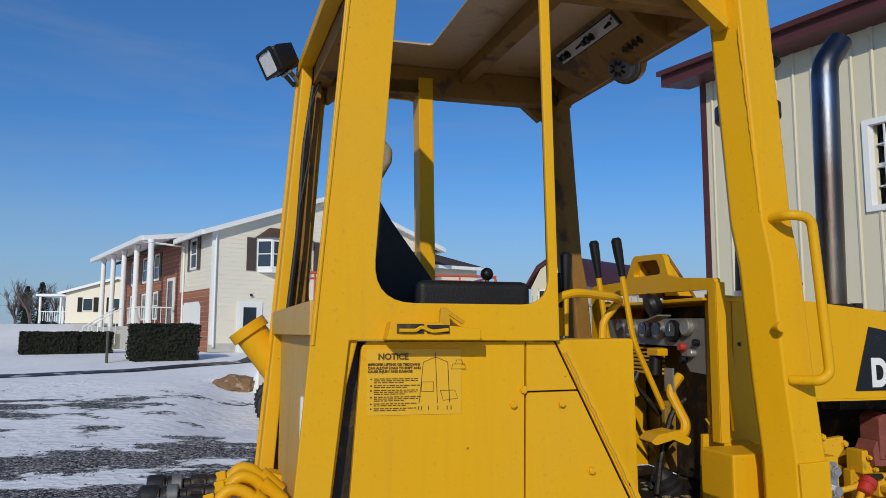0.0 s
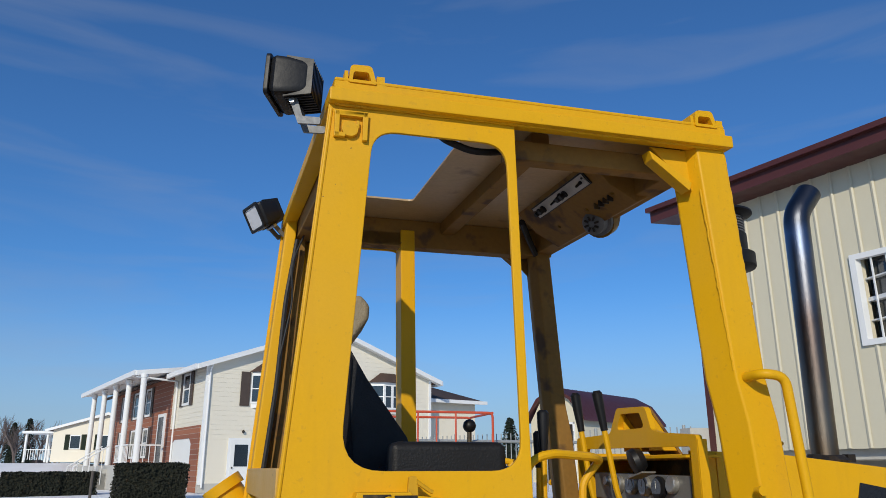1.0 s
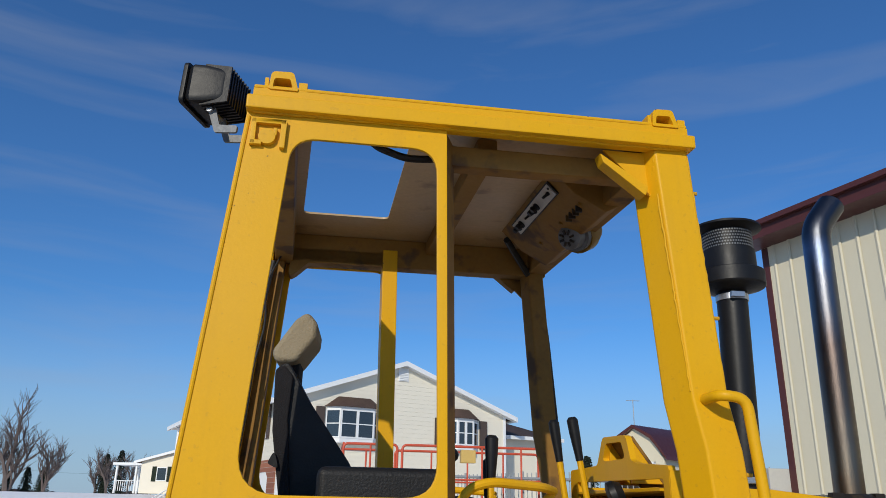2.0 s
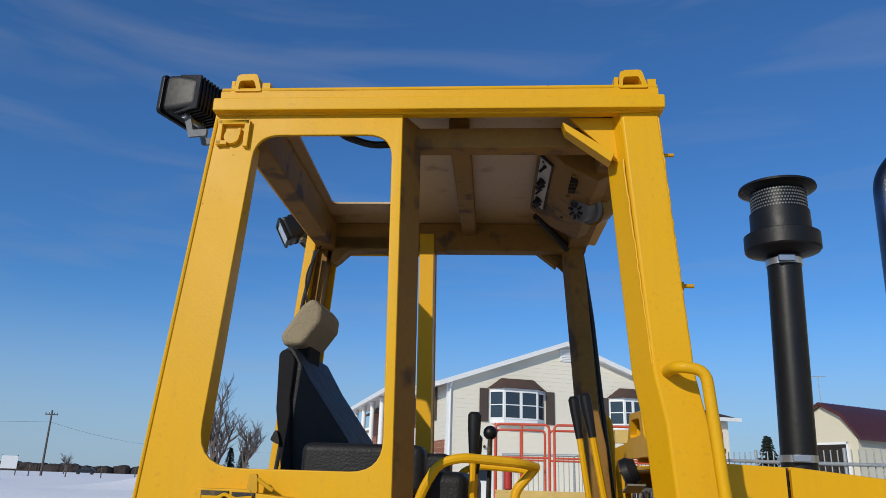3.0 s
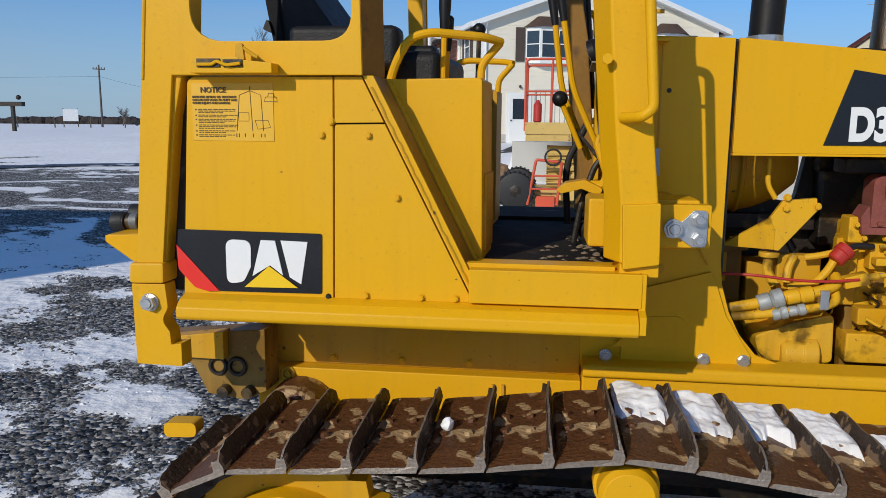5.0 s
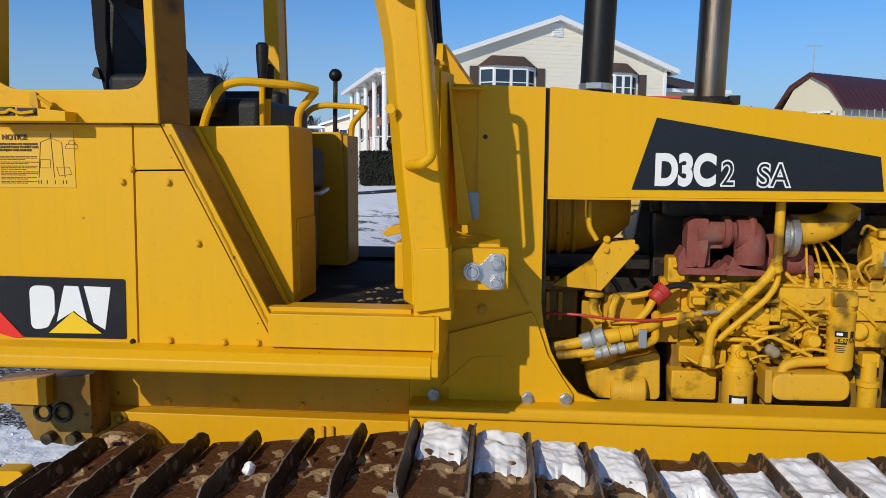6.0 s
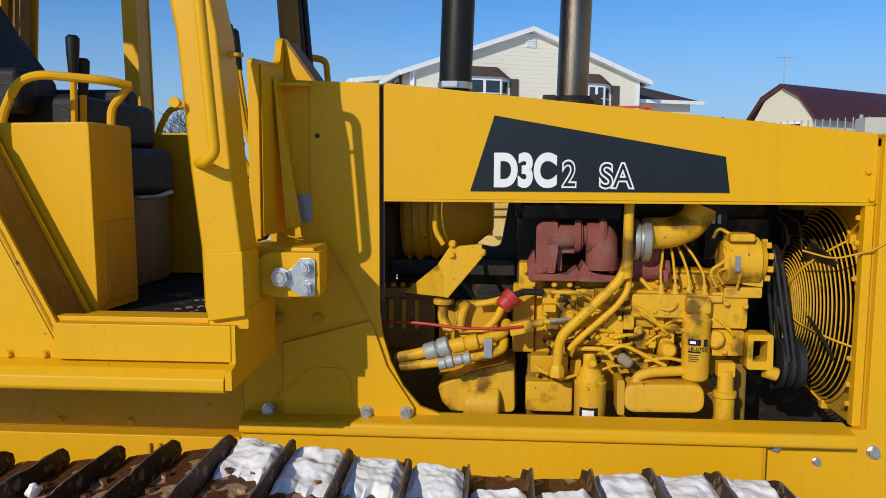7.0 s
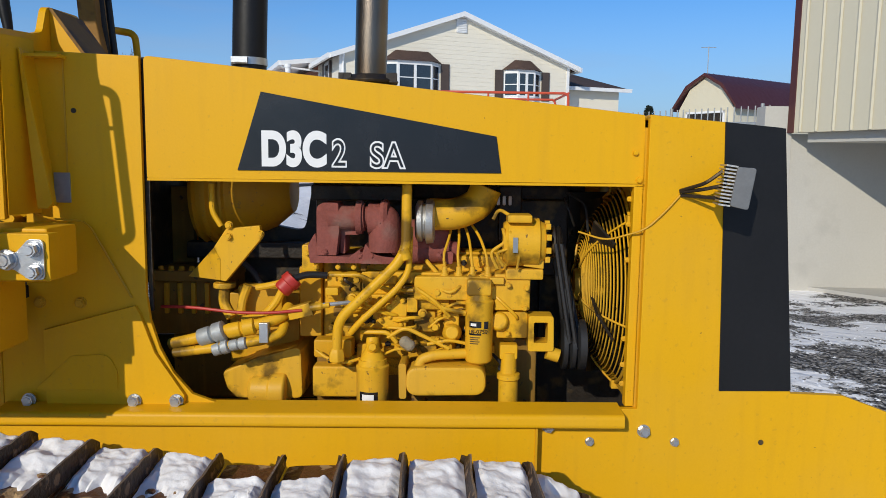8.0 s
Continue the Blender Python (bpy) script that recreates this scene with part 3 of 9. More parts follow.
tube(bm, [(Vector(along(i / 40, 0.008 + rnd.uniform(-0.002, 0.002), 0.017))) for i in range(2, 41)], 0.0045, 6, 0)
part("weld_bead", bm, M_grime, dozer, cab=True)
for x, z in ((-1.067, 1.537), (-1.092, 1.504), (-0.973, 1.504), (-0.901, 1.349), (-0.840, 1.093), (-0.983, 1.094), (-0.752, 1.094)):
    part("panel_bolt", hexbolt(B(), (x, 0.02, z), (0, -1, 0), 0.0085, 0.009), M_yellow, dozer, cab=True)
part("panel_bolt", hexbolt(B(), (-1.082, 0.02, 1.088), (0, -1, 0), 0.006, 0.008), M_dark, dozer, cab=True)
# black badge on the panel: plain shapes only
badge = part("badge", prism(B(), rounded([(-1.482, 1.255), (-1.096, 1.252), (-1.099, 1.094), (-1.372, 1.092), (-1.486, 1.206)], [0.006, 0.006, 0.006, 0, 0], 3), 0.0165, 0.0195), M_decal, dozer, "black badge with white blocks and a yellow triangle", cab=True)
part("red_stripe", prism(B(), rounded([(-1.487, 1.214), (-1.375, 1.093), (-1.405, 1.091), (-1.440, 1.100), (-1.484, 1.148)], [0, 0, 0.01, 0.02, 0.02], 3), 0.014, 0.0165), M_red, badge, cab=True)
part("white_block", prism(B(), rounded([(-1.352, 1.232), (-1.284, 1.230), (-1.286, 1.160), (-1.306, 1.120), (-1.352, 1.112)], [0.022, 0.022, 0.01, 0.02, 0.022], 5), 0.0135, 0.0165), M_white, badge, cab=True)
part("white_block", prism(B(), [(-1.257, 1.232), (-1.219, 1.231), (-1.200, 1.140), (-1.234, 1.166), (-1.282, 1.136)], 0.0135, 0.0165), M_white, badge, cab=True)
part("white_block", prism(B(), [(-1.204, 1.232), (-1.133, 1.230), (-1.152, 1.118), (-1.182, 1.136)], 0.0135, 0.0165), M_white, badge, cab=True)
part("yellow_triangle", prism(B(), [(-1.236, 1.164), (-1.160, 1.108), (-1.304, 1.106)], 0.0115, 0.0135), M_tri, badge, cab=True)
# notice: heading, readable lines, bars for the small print, drawing of a lifting sling
part("notice_sheet", boxed(-1.428, -1.215, 0.0182, 0.0199, 1.487, 1.632), M_sheet, panel, "pale yellow notice sticker", cab=True)
S1 = SHEAR @ Matrix.Translation((-1.404, 0.0165, 1.604)) @ FACE
lettering("notice_heading", "NOTICE", 0.0185, S1, M_print, panel, bold=0.0005)
for i, line in enumerate(("IMPROPER LIFTING OR TIEDOWNS", "CAN ALLOW LOAD TO SHIFT AND", "CAUSE INJURY AND DAMAGE")):
    lettering("notice_text", line, 0.0074, SHEAR @ Matrix.Translation((-1.426, 0.0168, 1.5905 - i * 0.0075)) @ FACE, M_print, panel, bold=0.00025)
bm = B()
rnd = random.Random(5)
z = 1.567
for k, rows in enumerate((3, 2, 3, 3, 2, 2)):
    box(bm, -1.420, -1.417, 0.0168, 0.0185, z - 0.003, z)
    for r in range(rows):
        x = -1.412
        while x < -1.316 - (0.03 if r == rows - 1 else 0):
            w = rnd.uniform(0.004, 0.013)
            box(bm, x, min(x + w, -1.308), 0.0168, 0.0185, z - 0.0017, z)
            x += w + 0.0026
        z -= 0.0041
    z -= 0.0022
part("small_print", bm, M_print, panel, cab=True)
bm = B()
def stroke(pts, r=0.0007):
    tube(bm, [(p[0] * 1.12 + 0.139, 0.0178, (p[1] - 1.5) * 1.12 + 1.499) for p in pts], r, 4, 0)
stroke([(-1.262, 1.612), (-1.262, 1.600)], 0.0012)
for x, zz in ((-1.287, 1.592), (-1.237, 1.592), (-1.262, 1.600)):
    stroke([(-1.262, 1.602), (x, zz), (x - 0.008 if x < -1.27 else x + 0.004, 1.512)], 0.0009)
stroke([(-1.290, 1.553), (-1.266, 1.553), (-1.266, 1.534), (-1.290, 1.534), (-1.290, 1.553)])
stroke([(-1.252, 1.536), (-1.222, 1.536), (-1.216, 1.520), (-1.246, 1.516), (-1.252, 1.536)])
stroke([(-1.226, 1.588), (-1.202, 1.588), (-1.199, 1.578), (-1.230, 1.578), (-1.226, 1.588)])
stroke([(-1.221, 1.588), (-1.219, 1.596), (-1.208, 1.596), (-1.206, 1.588)])
for x in (-1.296, -1.290, -1.276, -1.257, -1.238, -1.230):
    stroke([(x, 1.506), (x, 1.498)], 0.0011)
part("sling_drawing", bm, M_print, panel, cab=True)

# latch above the panel
latch = part("latch_box", prism(B(), [(-1.397, 1.652), (-1.190, 1.652), (-1.190, 1.676), (-1.270, 1.684), (-1.275, 1.690), (-1.388, 1.690)], -0.052, 0.0), M_yellow, dozer, "yellow latch housing with a pivoting catch", 0.002, cab=True)
bm = B()
box(bm, -1.376, -1.318, -0.056, -0.0525, 1.666, 1.686)
box(bm, -1.31, -1.262, -0.056, -0.0525, 1.666, 1.684)
part("latch_slot", bm, M_dark, latch, cab=True)
bm = B()
tube(bm, [(-1.372, -0.06, 1.672), (-1.335, -0.06, 1.672), (-1.325, -0.06, 1.680), (-1.30, -0.06, 1.670), (-1.265, -0.06, 1.674)], 0.004, 6, 0.006)
part("latch_rod", bm, M_yellow, latch, cab=True)
bm = B()
prism(bm, rounded([(-1.279, 1.722), (-1.262, 1.722), (-1.258, 1.682), (-1.282, 1.682)], 0.006, 3), -0.050, -0.038)
tube(bm, [(-1.268, -0.044, 1.716), (-1.232, -0.044, 1.692), (-1.226, -0.044, 1.690)], 0.005, 6, 0)
part("catch", bm, M_grime, latch, bev=0.001, cab=True)

# side rail, door sill, skirt
bm = B()
prism(bm, rounded([(-0.036, 1.032), (-0.030, 1.022), (0.05, 1.026), (0.05, 1.084), (0.018, 1.084), (-0.012, 1.074), (-0.034, 1.056)], 0.010, 4), -1.472, -0.302, "x")
part("side_rail", bm, M_yellow, dozer, "bent yellow plate rail along the cab", 0.002, cab=True)
part("door_sill", boxed(-0.716, -0.294, -0.004, 0.16, 1.088, 1.175), M_yellow, dozer, bev=0.004, cab=True)
part("sill_step", prism(B(), [(-0.80, 1.168), (-0.36, 1.168), (-0.36, 1.186), (-0.79, 1.186)], 0.03, 0.06), M_yellow, dozer, bev=0.002, cab=True)
part("skirt", boxed(-1.42, -0.411, -0.004, 0.012, 0.7845, 1.09), M_grime, dozer, "yellow skirt plate under the cab", 0.002)
part("cab_belly", boxed(-1.46, -0.41, 0.06, 0.40, 1.03, 1.05), M_grime, dozer, cab=True)
# its raised inner part is added to stop sun leaking onto the cowl
part("rail_end", prism(B(), [(-0.030, 1.03), (0.34, 1.03), (0.34, 1.31), (0.03, 1.31), (0.03, 1.175), (0.0, 1.175), (0.0, 1.085), (-0.030, 1.075)], -0.3005, -0.285, "x"), M_yellow, dozer, cab=2)
for x in (-1.185, -0.963, -0.750):
    part("skirt_bolt", hexbolt(B(), (x, -0.004, 0.806), (0, -1, 0), 0.011, 0.010), M_yellow, dozer)
# block added under the post foot to keep stray sun off the cowl
part("foot_pad", boxed(-0.350, -0.256, 0.012, 0.13, 1.165, 1.215), M_yellow, dozer, bev=0.003, cab=2)
# rear mount: collar, pivot bracket, bolt
part("post_collar", prism(B(), [(-1.606, 1.166), (-1.512, 1.168), (-1.514, 1.112), (-1.610, 1.110)], -0.012, 0.12), M_yellow, dozer, bev=0.008, cab=True)
bm = prism(B(), rounded([(-1.609, 1.108), (-1.516, 1.110), (-1.510, 1.045), (-1.530, 1.010), (-1.508, 0.980), (-1.506, 0.945), (-1.478, 0.950), (-1.478, 0.886), (-1.606, 0.888)], [0.0, 0.0, 0.03, 0.03, 0, 0.0, 0, 0, 0.0], 4), -0.002, 0.05)
part("rear_bracket", bm, M_yellow, dozer, bev=0.003, cab=True)
part("bracket_web", prism(B(), [(-1.66, 0.890), (-1.49, 0.912), (-1.49, 0.825), (-1.66, 0.828)], 0.25, 0.30), M_grime, dozer, bev=0.003, cab=True)
part("rear_bolt", hexbolt(B(), (-1.558, -0.002, 1.060), (0, -1, 0), 0.021, 0.022), M_zinc, dozer, "zinc-plated bolt head", cab=True)
bm = prism(B(), [(-1.915, 1.165), (-1.915, 1.186), (-1.56, 1.205), (-1.56, 1.02), (-1.70, 1.02)], -0.045, -0.033)
prism(bm, [(-1.915, 1.175), (-1.915, 1.187), (-1.56, 1.206), (-1.56, 1.194)], -0.033, 0.36)
part("rear_step", bm, M_yellow, dozer, "yellow bracket plate at the back", 0.003)
for y, z, o in ((0.09, 1.218, 0.036), (0.165, 1.236, 0.060), (0.24, 1.218, 0.046), (0.315, 1.236, 0.060)):
    cp = part("hose_coupler", lathe(B(), (-1.99 + o, y, z - 0.006), (-1.80 + o, y, z), [(0, 0.022), (0.02, 0.031), (0.20, 0.031), (0.22, 0.024), (0.24, 0.024), (0.25, 0.029), (0.40, 0.029), (0.42, 0.018), (0.56, 0.018), (0.58, 0.028), (0.80, 0.028), (0.82, 0.024), (1, 0.027)], 12), M_dark, dozer, "dark steel hose coupler")
    part("dust_cap", lathe(B(), (-2.0 + o, y, z - 0.006), (-1.955 + o, y, z - 0.0045), [(0, 0.028), (0.1, 0.0335), (0.9, 0.0335), (1, 0.031)], 14), M_rubber, cp, "black rubber dust cap")
    for f in (0.30, 0.62):
        part("coupler_collar", lathe(B(), (-1.99 + o + 0.19 * f, y, z - 0.004), (-1.99 + o + 0.19 * f + 0.030, y, z - 0.003), [(0, 0.0285), (0.1, 0.0315), (0.9, 0.0315), (1, 0.0285)], 6 if f > 0.5 else 14), M_lampgrey if f < 0.5 else M_dark, cp, "worn bare metal collar")
    part("elbow_pipe", tube(B(), [(-1.81 + o, y, z), (-1.775 + o, y, z + 0.010), (-1.745 + o, y, z + 0.042), (-1.70 + o, y, z + 0.030), (-1.545, y, z - 0.105)], 0.0165, 12, 0.03), M_yellow, cp, "yellow painted elbow pipe")
    part("elbow_nut", lathe(B(), (-1.808 + o, y, z), (-1.780 + o, y, z + 0.006), [(0, 0.027), (0.1, 0.030), (0.9, 0.030), (1, 0.027)], 6), M_yellow, cp)
    part("pipe_sleeve", cyl(B(), (-1.685 + o, y, z + 0.020), (-1.625 + o, y, z - 0.035), 0.0225, n=14), M_yellow, cp)
# mount in the darkened yellow, standing for the shade round it
bm = prism(B(), [(-1.7, 0.883), (-1.373, 0.916), (-1.373, 0.722), (-1.439, 0.690), (-1.560, 0.705), (-1.600, 0.788)], 0.28, 0.38)
part("ripper_mount", bm, M_shaded_oily, dozer, bev=0.004, cab=True)
for x in (-1.522, -1.461):
    part("mount_ring", ring(B(), (x, 0.276, 0.797), (0, 1, 0), 0.025, 0.007, 20), M_dark, dozer, cab=True)
for x in (-1.5, -1.423):
    part("mount_pin", cyl(B(), (x, 0.30, 0.722), (x, 0.25, 0.722), 0.018, n=12), M_dark, dozer, cab=True)
bm = ring(B(), (-1.319, -0.058, 0.762), (0, 1, 0), 0.019, 0.006, 20)
cyl(bm, (-1.319, -0.05, 0.762), (-1.319, -0.066, 0.762), 0.009, n=10)
part("final_drive_plug", bm, M_grime, dozer)

# dark plate added behind the slit in place of the shade inside it
part("slit_liner", prism(B(), [(-1.475, 1.648), (-1.420, 1.648), (-1.452, 1.082), (-1.530, 1.082)], 0.056, 0.066), M_dark, dozer, "dark plate put behind the slit for its shade", cab=2)
# rear wall of the cab seen from behind, filler box as tank, filler neck, hose coupling
part("rear_wall", boxed(-1.515, -1.50, 0.15, FAR - 0.15, 1.02, 1.66), M_dusty, dozer, "dusty yellow rear panel", 0.003, cab=2)
# unseen box added so that the gaps behind the panel look dark
part("fuel_tank", boxed(-1.45, -1.04, 0.10, 0.95, 1.08, 1.62), M_shaded_oily, dozer, "dark box filling in as a fuel tank behind the side panel", 0.02, cab=2)
part("rear_sill", boxed(-1.545, -1.49, 0.10, FAR - 0.10, 1.66, 1.74), M_dusty, dozer, "dusty yellow cross rail", 0.004, cab=2)
strip = part("warning_strip", boxed(-1.540, -1.534, 0.115, 0.135, 1.50, 1.74), M_red, dozer, "faded red warning strip by the rear post", cab=2)
part("white_edge", boxed(-1.556, -1.550, 0.14, 0.16, 1.20, 1.52), M_white, strip, cab=2)
bm = B()
cyl(bm, (-1.735, 1.24, 1.66), (-1.60, 1.24, 1.48), 0.060, n=20)
cyl(bm, (-1.757, 1.24, 1.69), (-1.735, 1.24, 1.66), 0.072, n=20)
part("filler_neck", bm, M_yellow, dozer, "yellow filler neck with a cap", cab=True)
bm = B()
prism(bm, rounded([(-1.72, 1.10), (-1.66, 1.22), (-1.60, 1.20), (-1.50, 1.04), (-1.50, 0.98), (-1.56, 0.98)], 0.02, 3), 0.92, 1.0)
part("hitch_bracket", bm, M_yellow, dozer, bev=0.004, cab=True)

# roof lamps at the back
def work_lamp(x, d, z, yaw, pitch, s=1.0):
    m = SHEAR @ Matrix.Translation((x, d, z)) @ pose(0, 0, 0, 0, pitch, yaw) @ Matrix.Scale(s, 4)
    def piece(name, bm, mat, parent, label="", bev=0.0):
        bmesh.ops.transform(bm, matrix=m, verts=bm.verts)
        return part(name, bm, mat, parent, label, bev)
    loops = [[(e * w, f * h, xx) for e, f in ((-1, -1), (1, -1), (1, 1), (-1, 1))] for xx, w, h in ((0.0, 0.080, 0.062), (0.02, 0.082, 0.064), (0.055, 0.078, 0.062), (0.125, 0.062, 0.050))]
    bm = B()
    rows = [[bm.verts.new((q[2], q[0], q[1])) for q in lp] for lp in loops]
    for a, b in zip(rows, rows[1:]):
        for i in range(4):
            bm.faces.new((a[i], a[(i + 1) % 4], b[(i + 1) % 4], b[i]))
    bm.faces.new(rows[0][::-1]), bm.faces.new(rows[-1])
    lamp = piece("work_lamp", bm, M_black, dozer, "black ribbed work lamp", 0.024)
    piece("bezel", plate(B(), rounded([(-0.084, -0.066), (0.084, -0.066), (0.084, 0.066), (-0.084, 0.066)], 0.016, 4), [rounded([(-0.070, -0.052), (0.070, -0.052), (0.070, 0.052), (-0.070, 0.052)], 0.014, 4)], -0.010, 0.004, "x"), M_black, lamp, "", 0.002)
    for k in range(9):
        a = (k - 4) * 0.0150
        piece("fin", prism(B(), [(0.045, -0.066), (0.128, -0.056), (0.128, 0.056), (0.045, 0.068)], a - 0.003, a + 0.003), M_black, lamp)
    # far lens pale as if sunlit, near lens dark: the light is in the colour
    piece("lens", prism(B(), rounded([(-0.069, -0.051), (0.069, -0.051), (0.069, 0.051), (-0.069, 0.051)], 0.014, 4), -0.004, 0.003, "x"), M_glass if d < 0.5 else M_lens, lamp, "lamp lens, coloured pale where sunlit and dark where not")
    for e in (-1, 1):
        piece("bracket", prism(B(), rounded([(0.055, -0.058), (0.080, -0.058), (0.100, -0.115), (0.155, -0.118), (0.155, -0.140), (0.088, -0.138)], 0.006, 3), e * 0.030 - 0.004, e * 0.030 + 0.004), M_lampgrey, lamp, "bare metal lamp bracket")
    piece("pivot_bolt", cyl(B(), (0.067, -0.045, -0.068), (0.067, 0.045, -0.068), 0.009, n=10), M_zinc, lamp)
work_lamp(-1.606, 0.06, 2.642, -16, 2, 0.82)
work_lamp(-1.700, FAR - 0.06, 2.650, 24, -28, 0.76)

# roof console with controls and a blower
bm = prism(B(), [(-0.646, 2.6460), (-0.574, 2.5740), (-0.482, 2.5240), (-0.440, 2.5460), (-0.440, 2.6460)], 0.30, 0.90)
cons = part("roof_console", bm, M_roof_in, dozer, "dusty overhead console in shade-darkened yellow", 0.005, cab=2)
bm = prism(B(), [(-0.636, 2.6330), (-0.600, 2.5970), (-0.603, 2.5940), (-0.639, 2.6300)], 0.362, 0.778)
part("plate_rim", bm, M_dark, cons, cab=2)
bm = prism(B(), [(-0.6355, 2.6265), (-0.6055, 2.5965), (-0.608, 2.5940), (-0.638, 2.6240)], 0.370, 0.770)
plate_c = part("control_plate", bm, M_plate, cons, "brushed metal control plate", 0.001, cab=2)
for d, r in ((0.40, 0.005), (0.52, 0.010), (0.552, 0.011), (0.60, 0.004), (0.70, 0.011), (0.735, 0.010)):
    part("switch", lathe(B(), (-0.620, d, 2.6110), (-0.640, d, 2.5910), [(0, r * 1.3), (0.3, r * 1.3), (0.35, r), (1, r * 0.85)], 12), M_black, plate_c, cab=2)
for d in (0.378, 0.762):
    part("screw", cyl(B(), (-0.626, d, 2.6180), (-0.631, d, 2.6130), 0.004, n=8), M_dark, plate_c, cab=2)
hub_a, hub_b = Vector((-0.520, 0.540, 2.5160)), Vector((-0.440, 0.600, 2.5620))
blow = part("blower", lathe(B(), hub_a, hub_b, [(0, 0.012), (0.04, 0.032), (0.10, 0.039), (0.40, 0.041), (0.42, 0.052), (0.9, 0.052), (1, 0.03)], 24), M_lampgrey, cons, "grey round blower with vent slots", cab=2)
ax = (hub_b - hub_a).normalized()
u = ax.orthogonal().normalized()
for k in range(8):
    e = (u * math.cos(k * math.pi / 4) + ax.cross(u) * math.sin(k * math.pi / 4))
    p = hub_a - ax * 0.002
    part("vent_slot", tube(B(), [p + e * 0.012, p + e * 0.027], 0.0040, 6, 0), M_dark, blow, cab=2)
part("duct_collar", lathe(B(), (-0.475, 0.580, 2.5380), (-0.415, 0.625, 2.5830), [(0, 0.058), (0.5, 0.062), (1, 0.05)], 20), M_shaded_oily, cons, cab=2)
for k in range(4):
    part("console_slot", boxed(-0.552, -0.532, 0.36 + k * 0.030, 0.366 + k * 0.030, 2.5410, 2.5610), M_dark, cons, cab=2)
for d0 in (0.34, 0.52, 0.74):
    part("stain_bolt", hexbolt(B(), (-0.545, d0, 2.5600), (-0.3, 0, -1), 0.007, 0.007), M_shaded_oily, cons, cab=2)
for pts, r in (([(-1.20, 0.10, 2.625), (-1.17, 0.095, 2.575), (-1.09, 0.090, 2.545), (-1.03, 0.09, 2.548), (-0.96, 0.12, 2.575), (-0.89, 0.20, 2.612)], 0.010),
               ([(-0.62, 0.92, 2.62), (-0.55, 1.03, 2.585), (-0.455, FAR - 0.05, 2.52), (-0.420, FAR - 0.05, 2.30), (-0.395, FAR - 0.05, 2.0), (-0.352, FAR - 0.05, 1.55)], 0.013),
               ([(-0.437, FAR - 0.03, 2.58), (-0.400, FAR - 0.03, 2.30), (-0.374, FAR - 0.03, 2.0), (-0.336, FAR - 0.03, 1.60)], 0.012),
               ([(-1.425, FAR - 0.14, 2.52), (-1.455, FAR - 0.16, 2.30), (-1.47, FAR - 0.16, 2.0), (-1.50, FAR - 0.16, 1.70)], 0.008),
               ([(-1.40, FAR - 0.15, 2.54), (-1.445, FAR - 0.19, 2.42), (-1.43, FAR - 0.17, 2.30), (-1.465, FAR - 0.18, 2.10)], 0.0035)):
    part("wiring", tube(B(), pts, r, 8, 0.05), M_rubber, dozer, "black wiring clipped to the frame", cab=2)

# floor, consoles, levers, seat
part("toe_plate", boxed(-0.34, -0.122, 0.02, 0.685, 1.128, 1.157), M_mat, dozer, "dark toe plate under the dash", 0.003)
part("far_fender", boxed(-1.0, -0.30, 0.72, 1.10, 1.150, 1.186), M_mat, dozer, "dark worn tread plate beyond the seat", 0.004)
part("cab_floor", boxed(-1.0, -0.325, 0.06, FAR - 0.06, 1.125, 1.160), M_mat, dozer, "dark worn floor mat with dried mud", 0.003, cab=2)
bm = prism(B(), rounded([(-1.02, 1.650), (-0.712, 1.655), (-0.706, 1.165), (-1.02, 1.165)], [0.03, 0.012, 0, 0], 4), 0.165, 0.365)
con_r = part("console", bm, M_yellow, dozer, "yellow armrest console", 0.006, cab=True)
part("console_plate", boxed(-0.708, -0.701, 0.20, 0.345, 1.19, 1.40), M_grime, con_r, "grimy access plate", 0.001, cab=True)
bm = prism(B(), rounded([(-1.05, 1.665), (-0.785, 1.668), (-0.770, 1.165), (-1.05, 1.165)], [0.03, 0.02, 0, 0], 4), 0.93, 1.10)
con_l = part("console", bm, M_yellow, dozer, "yellow armrest console", 0.006, cab=True)
part("console_end", boxed(-0.782, -0.765, 0.94, 1.09, 1.18, 1.655), M_grime, con_l, "grimy end plate", 0.002, cab=True)
part("seat_base", boxed(-1.40, -0.84, 0.44, 0.84, 1.16, 1.46), M_shaded_oily, dozer, "dark brown steel seat pedestal", 0.02, cab=True)
part("seat_bellows", boxed(-1.36, -0.81, 0.42, 0.82, 1.455, 1.605), M_vinyl, dozer, "black rubber bellows under the seat", 0.03, 3, cab=True)
part("adjuster_handle", tube(B(), [(-0.82, 0.56, 1.45), (-0.79, 0.56, 1.45), (-0.77, 0.60, 1.45), (-0.77, 0.70, 1.465)], 0.007), M_zinc, dozer, "bright seat adjuster handle", cab=True)
for d, e, o in ((0.205, 0.31, 0.0), (1.07, 1.02, -0.035)):
    bm = B()
    tube(bm, [(-0.975 + o, d, 1.61), (-0.955 + o, d, 1.69), (-0.915 + o, d, 1.760), (-0.86 + o, d, 1.776), (-0.72 + o, (d + e) / 2, 1.768), (-0.682 + o, e, 1.760)], 0.0115, 10, 0.035)
    tube(bm, [(-0.738 + o, e, 1.64), (-0.735 + o, e, 1.700), (-0.684 + o, e, 1.758)], 0.011, 10, 0.02)
    hexbolt(bm, (-0.975 + o, d - 0.012, 1.615), (0, -1, 0), 0.012, 0.01)
    part("hand_guard", bm, M_yellow, dozer, "bent yellow tube guard", cab=True)
